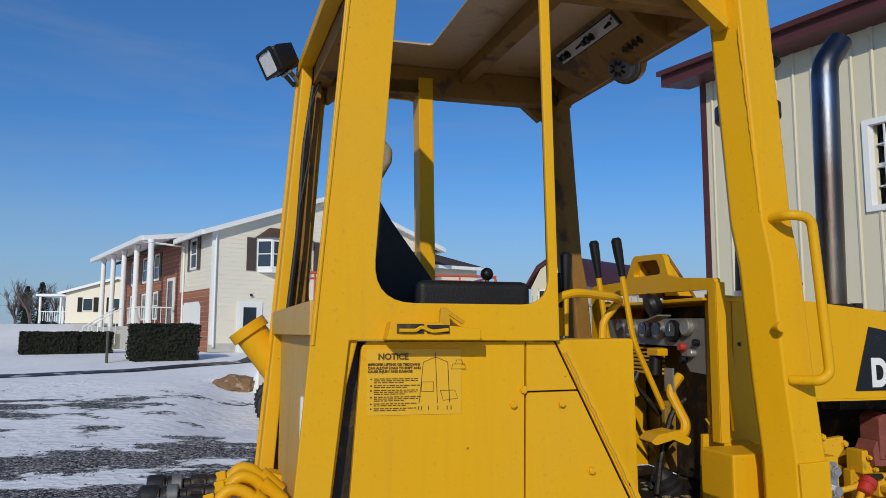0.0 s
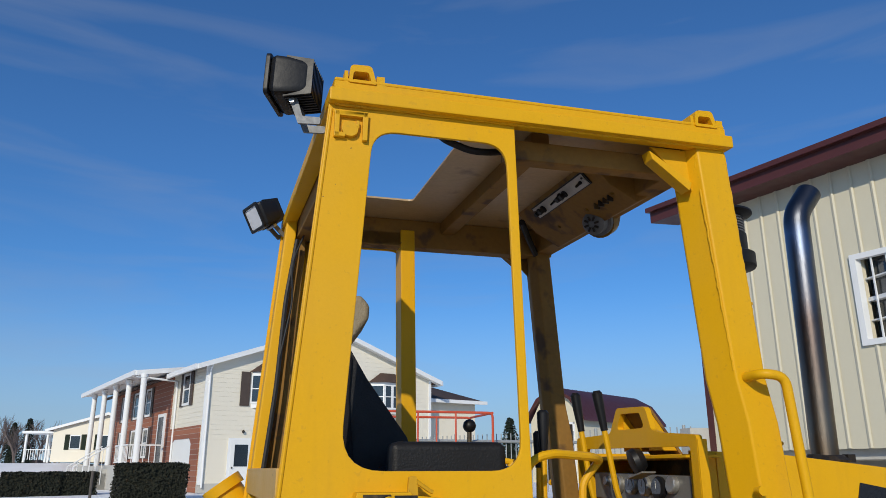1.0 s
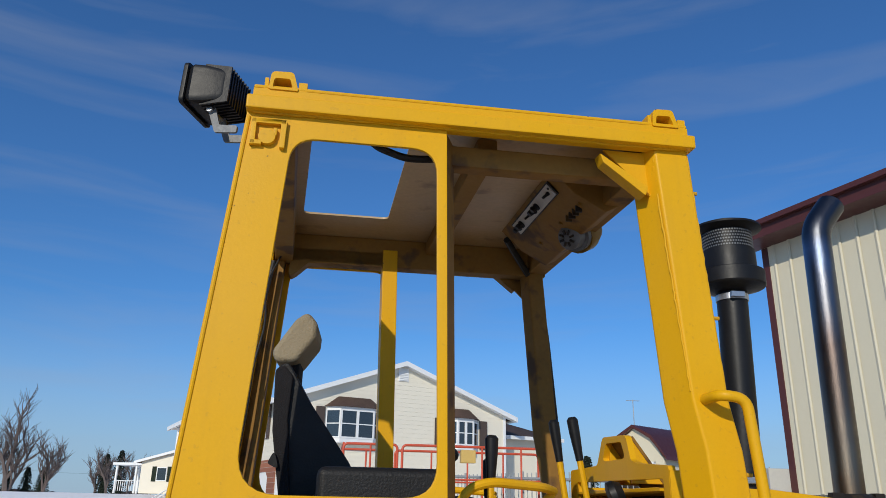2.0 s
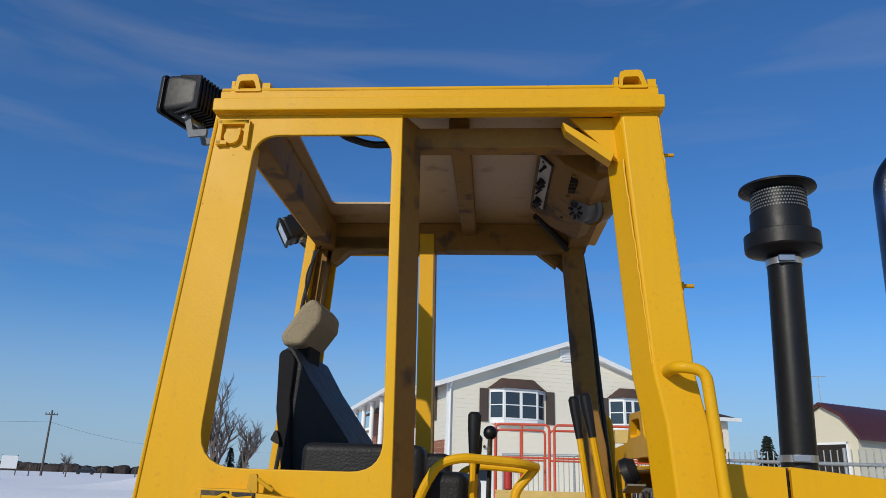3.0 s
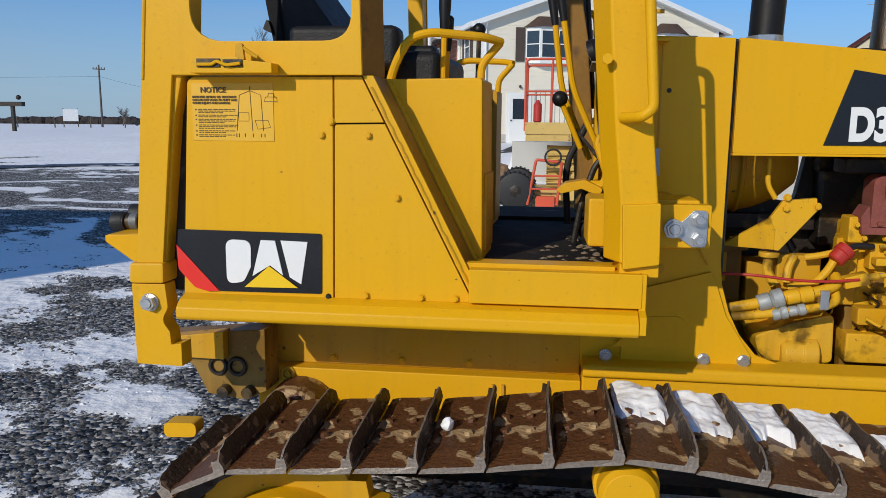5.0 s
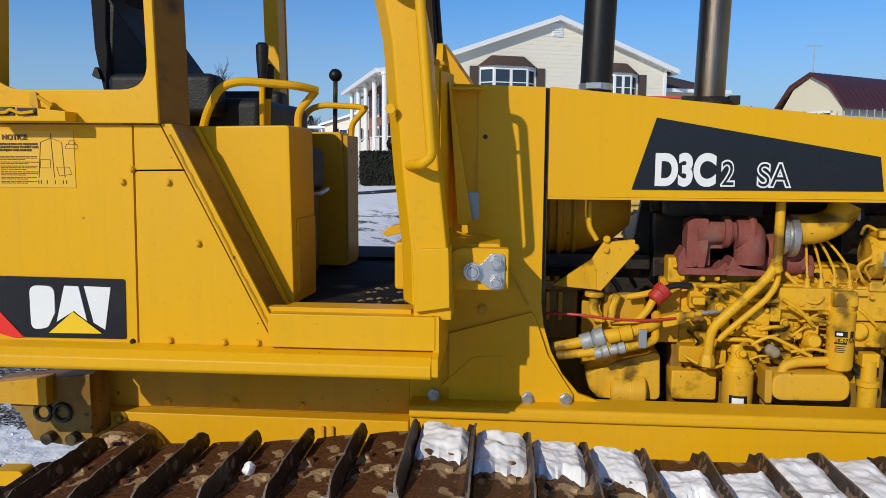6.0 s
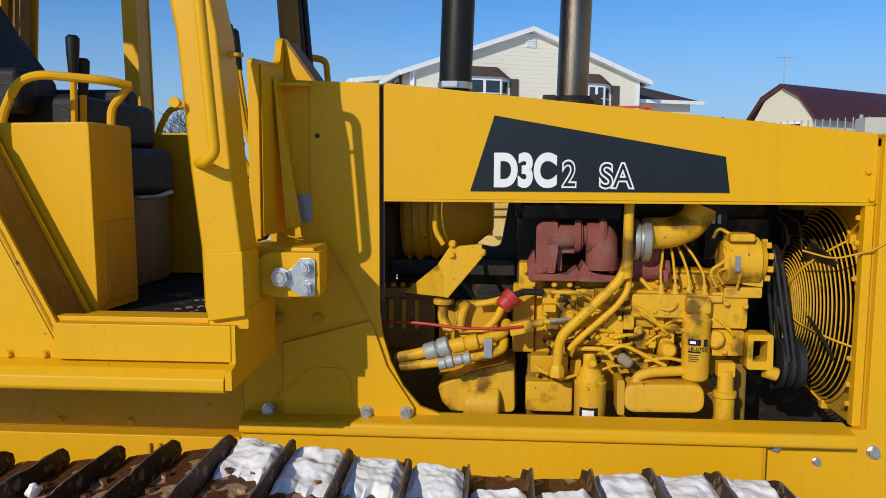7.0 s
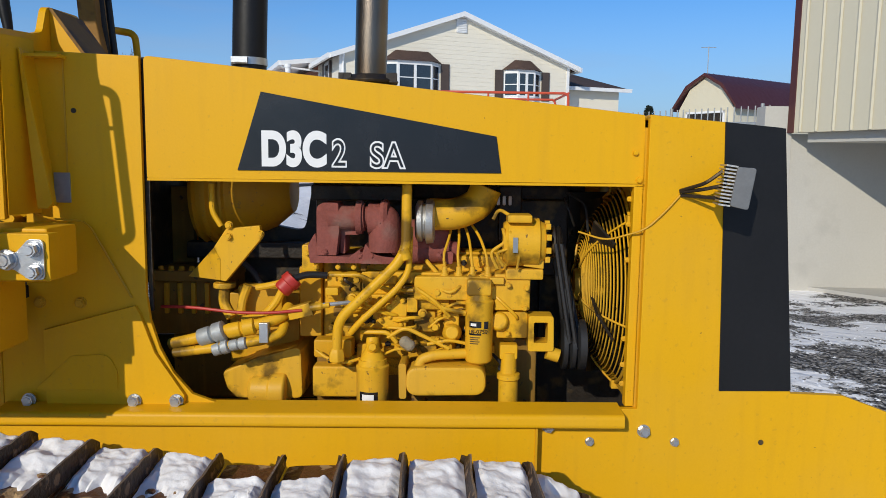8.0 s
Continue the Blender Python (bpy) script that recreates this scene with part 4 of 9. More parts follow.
def lever(p, q, grip, r=0.009, round_knob=False, bend=0.0, mat=None):
    p, q = Vector(p), Vector(q)
    bm = B()
    mid = p.lerp(q, 0.5) + Vector((bend, 0, 0))
    tube(bm, [p, mid, q], r, 8, 0.05)
    rod = part("lever", bm, mat or M_yellow, dozer, cab=True)
    bm = B()
    d = (q - mid).normalized()
    if round_knob:
        ball(bm, q + d * 0.02, 0.026, 2)
        part("knob", bm, M_black, rod, "black ball knob", cab=True)
    else:
        lathe(bm, q - d * 0.015, q + d * grip, [(0, r * 1.2), (0.08, 0.012), (0.6, 0.0165), (0.93, 0.0175), (1, 0.011)], 14)
        part("grip", bm, M_black, rod, "black rubber grip", 0, cab=True)
lever((-0.845, 0.32, 1.66), (-0.842, 0.32, 1.80), 0.095)
lever((-0.845, 0.362, 1.66), (-0.842, 0.362, 1.755), 0.085)
lever((-0.865, 1.12, 1.60), (-0.860, 1.12, 1.875), 0.0, 0.009, True, mat=M_dark)
lever((-0.46, 0.66, 1.46), (-0.522, 0.645, 1.60), 0.0, 0.009, True)
# tall steering levers at the dash
lever((-0.43, 0.74, 1.42), (-0.558, 0.74, 1.875), 0.115, 0.010, bend=-0.034)
lever((-0.385, 0.62, 1.42), (-0.526, 0.62, 1.872), 0.115, 0.010, bend=-0.034)
for pts in ([(-0.47, 0.52, 1.17), (-0.45, 0.52, 1.30), (-0.41, 0.52, 1.42), (-0.36, 0.52, 1.46)], [(-0.45, 0.60, 1.17), (-0.41, 0.58, 1.30), (-0.36, 0.58, 1.34)]):
    part("pedal_rod", tube(B(), pts, 0.0095, 8, 0.05), M_dark, dozer, cab=True)
pedal = part("pedal", prism(B(), rounded([(-0.528, 1.340), (-0.500, 1.362), (-0.44, 1.372), (-0.385, 1.345), (-0.40, 1.325), (-0.45, 1.345), (-0.51, 1.330)], 0.012, 3), 0.44, 0.53), M_yellow, dozer, "worn yellow foot pedal", 0.003, cab=True)
bm = tube(B(), [(-0.425, 0.49, 1.352), (-0.385, 0.49, 1.352), (-0.372, 0.50, 1.385), (-0.392, 0.52, 1.44), (-0.408, 0.535, 1.485), (-0.36, 0.55, 1.53)], 0.016, 10, 0.035)
part("pedal_arm", bm, M_yellow, pedal, cab=True)
part("brake_rod", tube(B(), [(-0.40, 0.25, 1.545), (-0.426, 0.25, 1.49), (-0.454, 0.25, 1.437), (-0.462, 0.25, 1.37), (-0.450, 0.26, 1.22)], 0.011, 10, 0.03), M_rubber, dozer, "dark bent brake rod")
part("brake_link", prism(B(), [(-0.448, 1.535), (-0.436, 1.535), (-0.322, 1.410), (-0.330, 1.395)], 0.235, 0.25), M_dark, dozer, "dark flat brake link", 0.002)
part("pedal_boot", lathe(B(), (-0.40, 0.56, 1.16), (-0.44, 0.56, 1.235), [(0, 0.05), (0.2, 0.052), (0.28, 0.042), (0.45, 0.044), (0.52, 0.034), (0.75, 0.036), (1, 0.02)], 16), M_rubber, pedal, "ribbed black rubber boot", cab=True)

# dried mud crumbs near the pedals and the sill
bm = B()
rnd = random.Random(17)
for k in range(70):
    x, d = rnd.uniform(-0.56, -0.36), rnd.uniform(0.10, 0.75)
    r0 = rnd.uniform(0.003, 0.012)
    got = bmesh.ops.create_icosphere(bm, subdivisions=1, radius=r0)
    for v in got["verts"]:
        v.co = Vector((v.co.x * rnd.uniform(0.9, 1.6) + x, v.co.y * rnd.uniform(0.8, 1.4) + d, max(0.0, v.co.z) * 0.6 + 1.160))
tagged(part("floor_mud", bm, M_mud, dozer, cab=True, smooth=False), "dried brown mud crumbs on the floor", kind="stuff")

# seat
sc = 0.60
bm = B()
prof = [(-1.406, 2.075), (-1.381, 2.085), (-1.348, 2.03), (-1.321, 1.985), (-1.201, 1.82), (-1.186, 1.70), (-1.376, 1.70), (-1.396, 1.88)]
prism(bm, rounded(prof, [0.02, 0.02, 0.03, 0.05, 0.03, 0.01, 0.02, 0.05], 4), sc - 0.15, sc + 0.20)
seat = part("seat", bm, M_vinyl, dozer, "black vinyl operator seat with grey cloth back", 0.022, 3, cab=True)
bm = prism(B(), rounded([(-1.414, 2.062), (-1.392, 2.076), (-1.365, 2.045), (-1.370, 1.93), (-1.348, 1.72), (-1.376, 1.72), (-1.408, 1.90)], [0.02, 0.02, 0.03, 0.06, 0.02, 0.02, 0.08], 5), sc - 0.165, sc + 0.205)
part("seat_back_cover", bm, M_cloth, seat, "grey cloth seat cover", 0.014, 3, cab=True)
bm = prism(B(), rounded([(-1.436, 2.122), (-1.378, 2.215), (-1.345, 2.242), (-1.314, 2.205), (-1.316, 2.165), (-1.366, 2.092), (-1.424, 2.090)], [0.03, 0.04, 0.03, 0.03, 0.03, 0.03, 0.03], 5), sc - 0.115, sc + 0.09)
part("headrest", bm, M_tan, seat, "tan quilted headrest cover", 0.022, 3, cab=True)
part("headrest_post", boxed(-1.408, -1.361, sc - 0.06, sc + 0.06, 2.0, 2.13), M_cloth, seat, bev=0.01, cab=True)
part("seat_lever", prism(B(), rounded([(-1.411, 1.815), (-1.396, 1.85), (-1.381, 1.80)], 0.006, 3), sc - 0.18, sc - 0.168), M_black, seat, cab=True)
for d0, d1 in ((0.27, 0.36), (0.80, 0.89)):
    part("armrest", boxed(-1.275, -0.962, d0, d1, 1.685, 1.806), M_vinyl, seat, "black padded armrest", 0.022, 3, cab=True)
part("cushion", boxed(-1.30, -0.86, 0.36, 0.80, 1.60, 1.745), M_vinyl, seat, "black vinyl seat cushion", 0.03, 3, cab=True)

# dash: frame with a humped top, instrument board and gauges
fr = rounded([(-0.115, 1.36), (-0.115, 1.838), (0.085, 1.853), (0.135, 1.865), (0.165, 1.940), (0.36, 1.948), (0.42, 1.862), (0.70, 1.858), (0.70, 1.16), (0.63, 1.16),
              (0.63, 1.815), (-0.078, 1.806), (-0.078, 1.36)], [0, 0.012, 0.02, 0.02, 0.03, 0.03, 0.03, 0.02, 0, 0, 0.012, 0.012, 0], 4)
dash = part("dash", plate(B(), fr, [rounded([(0.175, 1.872), (0.205, 1.922), (0.33, 1.926), (0.37, 1.872)], 0.014, 3)], -0.347, -0.327, "x"), M_yellow, dozer, "yellow dash frame with round gauges", 0.004)
part("leg_strip", boxed(-0.346, -0.316, -0.120, -0.108, 1.36, 1.826), M_yellow, dash, bev=0.002)
part("hump_brace", prism(B(), [(-0.327, 1.936), (-0.32, 1.936), (-0.225, 1.80), (-0.327, 1.80)], 0.180, 0.192), M_yellow, dash, bev=0.002)
part("hump_brace", prism(B(), [(-0.327, 1.936), (-0.32, 1.936), (-0.225, 1.80), (-0.327, 1.80)], 0.35, 0.362), M_yellow, dash, bev=0.002)
part("hump_back", prism(B(), [(-0.326, 1.934), (-0.318, 1.938), (-0.212, 1.790), (-0.220, 1.786)], 0.176, 0.366), M_roof_in, dash, "inner sheet of the hump, darkened for the shade inside")
bm = prism(B(), [(-0.318, -0.106), (-0.310, -0.110), (-0.282, -0.004), (-0.292, 0.004)], 1.37, 1.822, "z")
part("dash_side", bm, M_yellow, dash)
part("dash_side", boxed(-0.33, -0.02, 0.688, 0.70, 1.16, 1.80), M_yellow, dash)
part("dash_top", boxed(-0.330, -0.014, 0.001, 0.70, 1.772, 1.786), M_yellow, dash, bev=0.003)
part("dash_shelf", boxed(-0.346, -0.20, -0.05, 0.63, 1.775, 1.783), M_yellow, dash)
part("dash_back", boxed(-0.12, -0.10, 0.017, 0.688, 1.16, 1.772), M_dark, dash)
bm = prism(B(), [(0.01, 1.722), (0.655, 1.732), (0.655, 1.640), (0.17, 1.632), (0.10, 1.552), (0.01, 1.548)], -0.300, -0.288, "x")
part("instrument_board", bm, M_gauge, dash, "scuffed grey instrument board", 0.003)
for y, z, r, m in ((0.54, 1.700, 0.016, M_alu), (0.455, 1.690, 0.028, M_alu), (0.360, 1.688, 0.028, M_alu), (0.270, 1.686, 0.028, M_alu), (0.180, 1.682, 0.033, M_black), (0.100, 1.694, 0.025, M_alu),
                   (0.13, 1.630, 0.012, M_cable), (0.075, 1.612, 0.012, M_alu), (0.05, 1.645, 0.010, M_black), (0.12, 1.590, 0.010, M_black)):
    g = part("gauge_bezel", lathe(B(), (-0.300, y, z), (-0.318, y, z + 0.002), [(0, r * 1.12), (0.8, r * 1.12), (1, r * 0.95)], 20), m, dash, "round gauge with a metal bezel")
    if r > 0.026:
        part("gauge_glass", cyl(B(), (-0.318, y, z + 0.002), (-0.320, y, z + 0.002), r * 0.9, n=20), M_glass, g)
        part("needle", boxed(-0.3212, -0.320, y - 0.001, y + 0.001, z, z + r * 0.7), M_white, g)
# heater core and canister under the board
for k in range(7):
    part("heater_fin", boxed(-0.302, -0.285, 0.27, 0.46, 1.535 + k * 0.014, 1.542 + k * 0.014), M_grime, dash)
part("relay", lathe(B(), (-0.34, 0.245, 1.535), (-0.335, 0.245, 1.60), [(0, 0.022), (0.9, 0.022), (1, 0.016)], 14), M_black, dash)
part("relay_cap", boxed(-0.355, -0.315, 0.20, 0.27, 1.60, 1.625), M_yellow, dash, bev=0.004)
part("round_vent", lathe(B(), (-0.405, 0.175, 1.760), (-0.365, 0.165, 1.775), [(0, 0.028), (0.1, 0.040), (0.5, 0.042), (1, 0.03)], 18), M_black, dash, "round black air vent")
part("vent_bracket", prism(B(), [(0.12, 1.735), (0.22, 1.715), (0.22, 1.71), (0.12, 1.73)], -0.40, -0.35, "x"), M_gauge, dash)
part("inspection_tag", boxed(-0.372, -0.366, 0.085, 0.135, 1.490, 1.565), M_label, dash, bev=0.001)
part("dash_rib", prism(B(), [(-0.293, 1.795), (-0.288, 1.795), (-0.222, 1.40), (-0.235, 1.385), (-0.262, 1.385)], -0.064, -0.050), M_yellow, dozer, bev=0.002)
part("rib_web", prism(B(), [(-0.290, 1.79), (-0.286, 1.79), (-0.240, 1.39), (-0.246, 1.39)], -0.052, 0.0), M_yellow, dozer)
part("grease_tag", boxed(-0.326, -0.322, -0.106, -0.085, 1.46, 1.55), M_label, dozer)

# side plate between cab and engine
curve = [(-0.012, 1.15), (-0.004, 1.08), (0.020, 1.0), (0.055, 0.93), (0.105, 0.870), (0.20, 0.835)]
cowl = [(-0.415, 0.815), (-0.405, 1.165), (-0.335, 1.170), (-0.325, 1.37), (-0.30, 1.37), (-0.295, 1.797), (-0.012, 1.787)] + curve
part("cowl_plate", prism(B(), cowl, 0.0, 0.016), M_yellow, dozer, "yellow side plate between cab and engine", 0.002)
bm = prism(B(), [(-0.29, 0.832), (-0.29, 1.05), (-0.04, 1.12), (-0.028, 1.10), (0.01, 0.99), (0.088, 0.87), (0.088, 0.832)], -0.014, 0.0)
part("cowl_foot", bm, M_yellow, dozer, bev=0.002)
part("cowl_cover", prism(B(), rounded([(-0.315, 0.885), (-0.215, 0.98), (-0.115, 0.985), (-0.092, 0.94), (-0.092, 0.885)], [0, 0.03, 0.05, 0.03, 0], 4), -0.018, -0.014), M_yellow, dozer, bev=0.001)
part("cowl_seam", boxed(-0.2115, -0.2075, -0.003, 0.0, 1.40, 1.79), M_grime, dozer)
for x in (-0.335, -0.048, 0.067):
    part("plate_bolt", hexbolt(B(), (x, -0.014, 0.855), (0, -1, 0), 0.0165, 0.016), M_zinc, dozer, "zinc bolt head")
for x, z in ((-0.30, 1.125), (-0.19, 1.125)):
    part("cowl_bolt", hexbolt(B(), (x, 0.0, z), (0, -1, 0), 0.014, 0.012), M_grime, dozer)
part("cowl_hole", cyl(B(), (-0.187, 0.0, 1.642), (-0.187, -0.002, 1.642), 0.007, n=10), M_dark, dozer)
part("nameplate", boxed(-0.246, -0.203, -0.004, 0.0, 1.398, 1.478), M_label, dozer, "small grey metal nameplate", 0.001)
# pivot bracket with its three bolts
bm = B()
box(bm, -0.42, -0.135, -0.27, -0.12, 1.225, 1.355)
part("pivot_arm", bm, M_yellow, dozer, bev=0.01)
bm = prism(B(), rounded([(-0.275, 1.345), (-0.115, 1.345), (-0.115, 1.235), (-0.275, 1.235)], [0.05, 0.005, 0.005, 0.05], 6), -0.305, -0.26)
bracket = part("pivot_bracket", bm, M_yellow, dozer, "yellow pivot bracket with a zinc plate", 0.003)
bm = prism(B(), rounded([(-0.225, 1.312), (-0.19, 1.30), (-0.160, 1.332), (-0.125, 1.332), (-0.125, 1.238), (-0.160, 1.238), (-0.195, 1.262), (-0.228, 1.26)], 0.012, 4), -0.312, -0.305)
part("zinc_plate", bm, M_zinc, bracket, "zinc lock plate", 0.001)
for x, z, r in ((-0.208, 1.285, 0.021), (-0.148, 1.309, 0.0165), (-0.146, 1.258, 0.0165)):
    part("bolt", hexbolt(B(), (x, -0.312, z), (0, -1, 0), r, 0.022), M_zinc, bracket, "zinc bolt head")
bm = B()
tube(bm, [(-0.33, -0.02, 1.42), (-0.30, -0.03, 1.372), (-0.25, -0.02, 1.355), (-0.16, -0.01, 1.35), (-0.05, -0.004, 1.14)], 0.003, 6, 0.03)
part("thin_cable", bm, M_grime, dozer)

# engine hood
HW = 0.68
hood_side = rounded([(0.0, 1.467), (0.0, 1.788), (1.338, 1.653), (1.344, 1.468)], [0.004, 0.012, 0.006, 0.004], 3)
hood = part("hood", boxed(0.012, 1.338, 0.02, HW - 0.02, 1.60, 1.635), M_yellow, dozer, "yellow engine hood with a black model stripe")
for y0, y1 in ((0.0, 0.016), (HW - 0.016, HW)):
    part("hood_side", prism(B(), hood_side, y0, y1), M_yellow, hood, bev=0.003)
bm = B()
prism(bm, [(0.0, 1.774), (0.0, 1.790), (1.338, 1.655), (1.338, 1.640)], 0.010, HW - 0.010)
part("hood_top", bm, M_yellow, hood, bev=0.008, seg=3)
part("hood_lip", boxed(0.0, 1.344, 0.0, 0.035, 1.460, 1.4668), M_yellow, hood)
part("hood_seam", prism(B(), [(-0.0115, 1.10), (-0.0115, 1.787), (-0.0005, 1.786), (-0.0005, 1.10)], 0.02, 0.03), M_dark, hood)
for x, z in ((1.315, 1.552), (1.328, 1.478)):
    part("hood_bolt", hexbolt(B(), (x, 0.0, z), (0, -1, 0), 0.008, 0.008), M_yellow, hood)
stripe = part("model_stripe", prism(B(), [(0.243, 1.491), (0.308, 1.699), (0.937, 1.590), (0.952, 1.492)], -0.0035, 0.0), M_decal, dozer, "black model stripe with white lettering")
lettering("model_letters", "D3C", 0.122, Matrix.Translation((0.306, -0.0036, 1.508)) @ FACE, M_white, stripe, stretch=0.735, bold=0.0062)
def outlined(text, size, x, z, sx, w):
    lettering("outline_letters", text, size, Matrix.Translation((x, -0.0036, z)) @ FACE, M_white, stripe, stretch=sx, bold=w)
    lettering("outline_core", text, size, Matrix.Translation((x, -0.0050, z)) @ FACE, M_decal, stripe, stretch=sx, bold=-0.0006)
outlined("2", 0.100, 0.496, 1.506, 0.78, 0.0046)
outlined("SA", 0.094, 0.598, 1.504, 0.86, 0.0046)

# nose: side plate, radiator guard, black band
nose = [(1.346, 0.842), (1.346, 1.653), (1.708, 1.622), (1.774, 0.890), (1.925, 0.884), (2.20, 0.785), (2.22, 0.56), (1.05, 0.56), (1.05, 0.842)]
part("nose_side", prism(B(), rounded(nose, [0.0, 0.006, 0.012, 0.0, 0.03, 0.02, 0.02, 0, 0], 3), -0.022, 0.0), M_yellow, dozer, "yellow nose side plate", 0.002)
part("nose_side", prism(B(), [(1.346, 0.56), (1.346, 1.650), (1.700, 1.618), (1.760, 0.56)], HW, HW + 0.022), M_yellow, dozer, bev=0.002)
part("nose_top", prism(B(), [(1.346, 1.640), (1.346, 1.654), (1.705, 1.624), (1.705, 1.608)], -0.020, HW + 0.02), M_yellow, dozer, bev=0.004)
band = [(1.547, 1.6365), (1.709, 1.6228), (1.771, 0.898), (1.572, 0.897)]
part("nose_band", prism(B(), rounded(band, [0, 0.012, 0, 0], 3), -0.0255, -0.0222), M_black, dozer, "black painted band on the nose")
bm = prism(B(), [(1.700, 1.622), (1.712, 1.6225), (1.775, 0.90), (1.76, 0.90)], -0.022, HW + 0.022)
part("nose_grille", bm, M_black, dozer, "black front grille plate")
# main rail
part("main_rail", boxed(-1.42, -0.407, -0.055, 0.02, 0.56, 0.783), M_yellow, dozer, "yellow main frame rail", 0.006)
part("main_rail", boxed(-0.405, 1.06, -0.055, 0.02, 0.56, 0.83), M_yellow, dozer, bev=0.006)
part("main_rail", boxed(-1.42, 1.06, HW - 0.02, HW + 0.055, 0.56, 0.83), M_yellow, dozer, bev=0.01)
bm = prism(B(), rounded([(-0.075, 0.800), (-0.070, 0.838), (0.02, 0.848), (0.02, 0.800)], [0.012, 0.014, 0, 0], 4), -0.404, 1.30, "x")
part("rail_lip", bm, M_yellow, dozer, bev=0.002)
part("rail_seam", boxed(1.058, 1.064, -0.058, -0.02, 0.60, 0.838), M_grime, dozer)
for x in (-0.675, -0.645):
    part("rail_rib", boxed(x, x + 0.008, -0.066, -0.05, 0.60, 0.76), M_grime, dozer)
for x, z, r in ((1.098, 0.792, 0.0175), (1.366, 0.780, 0.0175), (1.215, 0.748, 0.012), (1.455, 0.748, 0.012)):
    part("nose_bolt", hexbolt(B(), (x, -0.022 if x > 1.05 else -0.055, z), (0, -1, 0), r * 0.9, r), M_zinc, dozer, "zinc bolt head")
part("nose_hole", cyl(B(), (1.70, -0.0225, 0.748), (1.70, -0.0235, 0.748), 0.008, n=10), M_dark, dozer)
# belly so that light does not leak through
part("belly_plate", boxed(-1.35, 2.0, 0.02, HW - 0.02, 0.40, 0.43), M_dark, dozer)

# head lamp on the nose with its wire
m = Matrix.Translation((1.548, -0.125, 1.467)) @ pose(0, 0, 0, 0, 8, -12) @ Matrix.Scale(0.95, 4)
bm = B()
prism(bm, rounded([(-0.02, -0.052), (0.028, -0.056), (0.028, 0.056), (-0.02, 0.052)], 0.008, 3), -0.055, 0.055, "y")
bmesh.ops.transform(bm, matrix=m, verts=bm.verts)
hl = part("head_lamp", bm, M_lampgrey, dozer, "grey finned lamp on the nose", 0.002)
for k in range(12):
    z = -0.052 + k * 0.0095
    fb = boxed(-0.048, -0.018, -0.05, 0.05, z - 0.0022, z + 0.0022)
    bmesh.ops.transform(fb, matrix=m, verts=fb.verts)
    part("fin", fb, M_alu, hl)
for pts in ([(1.435, -0.024, 1.452), (1.475, -0.10, 1.475), (1.512, -0.115, 1.508)], [(1.435, -0.024, 1.448), (1.475, -0.08, 1.458), (1.515, -0.11, 1.470)], [(1.435, -0.024, 1.440), (1.475, -0.06, 1.438), (1.52, -0.11, 1.436)]):
    part("bracket", tube(B(), pts, 0.005, 6, 0.02), M_dark, hl)
bm = B()
tube(bm, [(1.44, -0.026, 1.446), (1.40, -0.028, 1.400), (1.345, -0.026, 1.345), (1.25, 0.02, 1.31), (1.18, 0.06, 1.33)], 0.0028, 6, 0.03)
part("lamp_wire", bm, M_grime, dozer, "thin painted lamp wire")

# stacks
SY, IX = 0.42, 0.190
bm = B()
lathe(bm, (IX - 0.012, SY, 1.74), (IX + 0.012, SY, 2.495), [(0, 0.054), (1, 0.054)], 28)
intake = part("intake_pipe", bm, M_black, dozer, "black upright air intake pipe with a bowl-shaped pre-cleaner")
bm = lathe(B(), (IX + 0.012, SY, 2.486), (IX + 0.014, SY, 2.766), [(0, 0.058), (0.03, 0.080), (0.07, 0.118), (0.09, 0.122), (0.27, 0.122), (0.28, 0.118), (0.29, 0.098), (0.56, 0.097), (0.57, 0.090), (0.82, 0.089), (0.85, 0.116), (0.87, 0.127), (0.90, 0.125), (0.95, 0.09), (0.965, 0.04), (1, 0.02)], 36)
part("pre_cleaner", bm, M_black, intake, "black moulded pre-cleaner bowl")
bm = B()
for k in range(60):
    a = 2 * math.pi * k / 60
    for j in range(6):
        z = 2.652 + j * 0.0115
        o = 0.5 * (j % 2) * 2 * math.pi / 60
        c = Vector((math.cos(a + o), math.sin(a + o), 0))
        cyl(bm, Vector((IX + 0.014, SY, z)) + c * 0.0885, Vector((IX + 0.014, SY, z)) + c * 0.0915, 0.0034, n=6)
part("intake_screen", bm, M_lampgrey, intake, "perforated intake screen")
for z, IX in ((2.455, IX + 0.011), (1.815, IX - 0.010)):
    clamp = part("hose_clamp", lathe(B(), (IX, SY, z), (IX, SY, z + 0.022), [(0, 0.0575), (1, 0.0575)], 28), M_zinc, intake, "zinc hose clamp")
    part("clamp_screw", boxed(IX - 0.040, IX + 0.010, SY - 0.072, SY - 0.0575, z + 0.002, z + 0.02), M_zinc, clamp)
EX, EY = 0.568, 0.43
bm = B()
pts = bent([(EX - 0.004, EY, 1.70), (EX + 0.020, EY, 2.775), (EX + 0.112, EY + 0.01, 2.885)], 0.05, 8)
tube(bm, pts, 0.0510, 28, 0)
exh = part("exhaust_pipe", bm, M_exhaust, dozer, "heat-blued stainless exhaust pipe with an angled tip")
bm = B()
lathe(bm, (EX, EY, 1.765), (EX, EY, 1.792), [(0, 0.085), (0.3, 0.088), (0.6, 0.078), (1, 0.066)], 26)
box(bm, EX - 0.10, EX - 0.06, EY - 0.05, EY - 0.02, 1.768, 1.795)
box(bm, EX + 0.05, EX + 0.085, EY - 0.06, EY - 0.03, 1.765, 1.795)
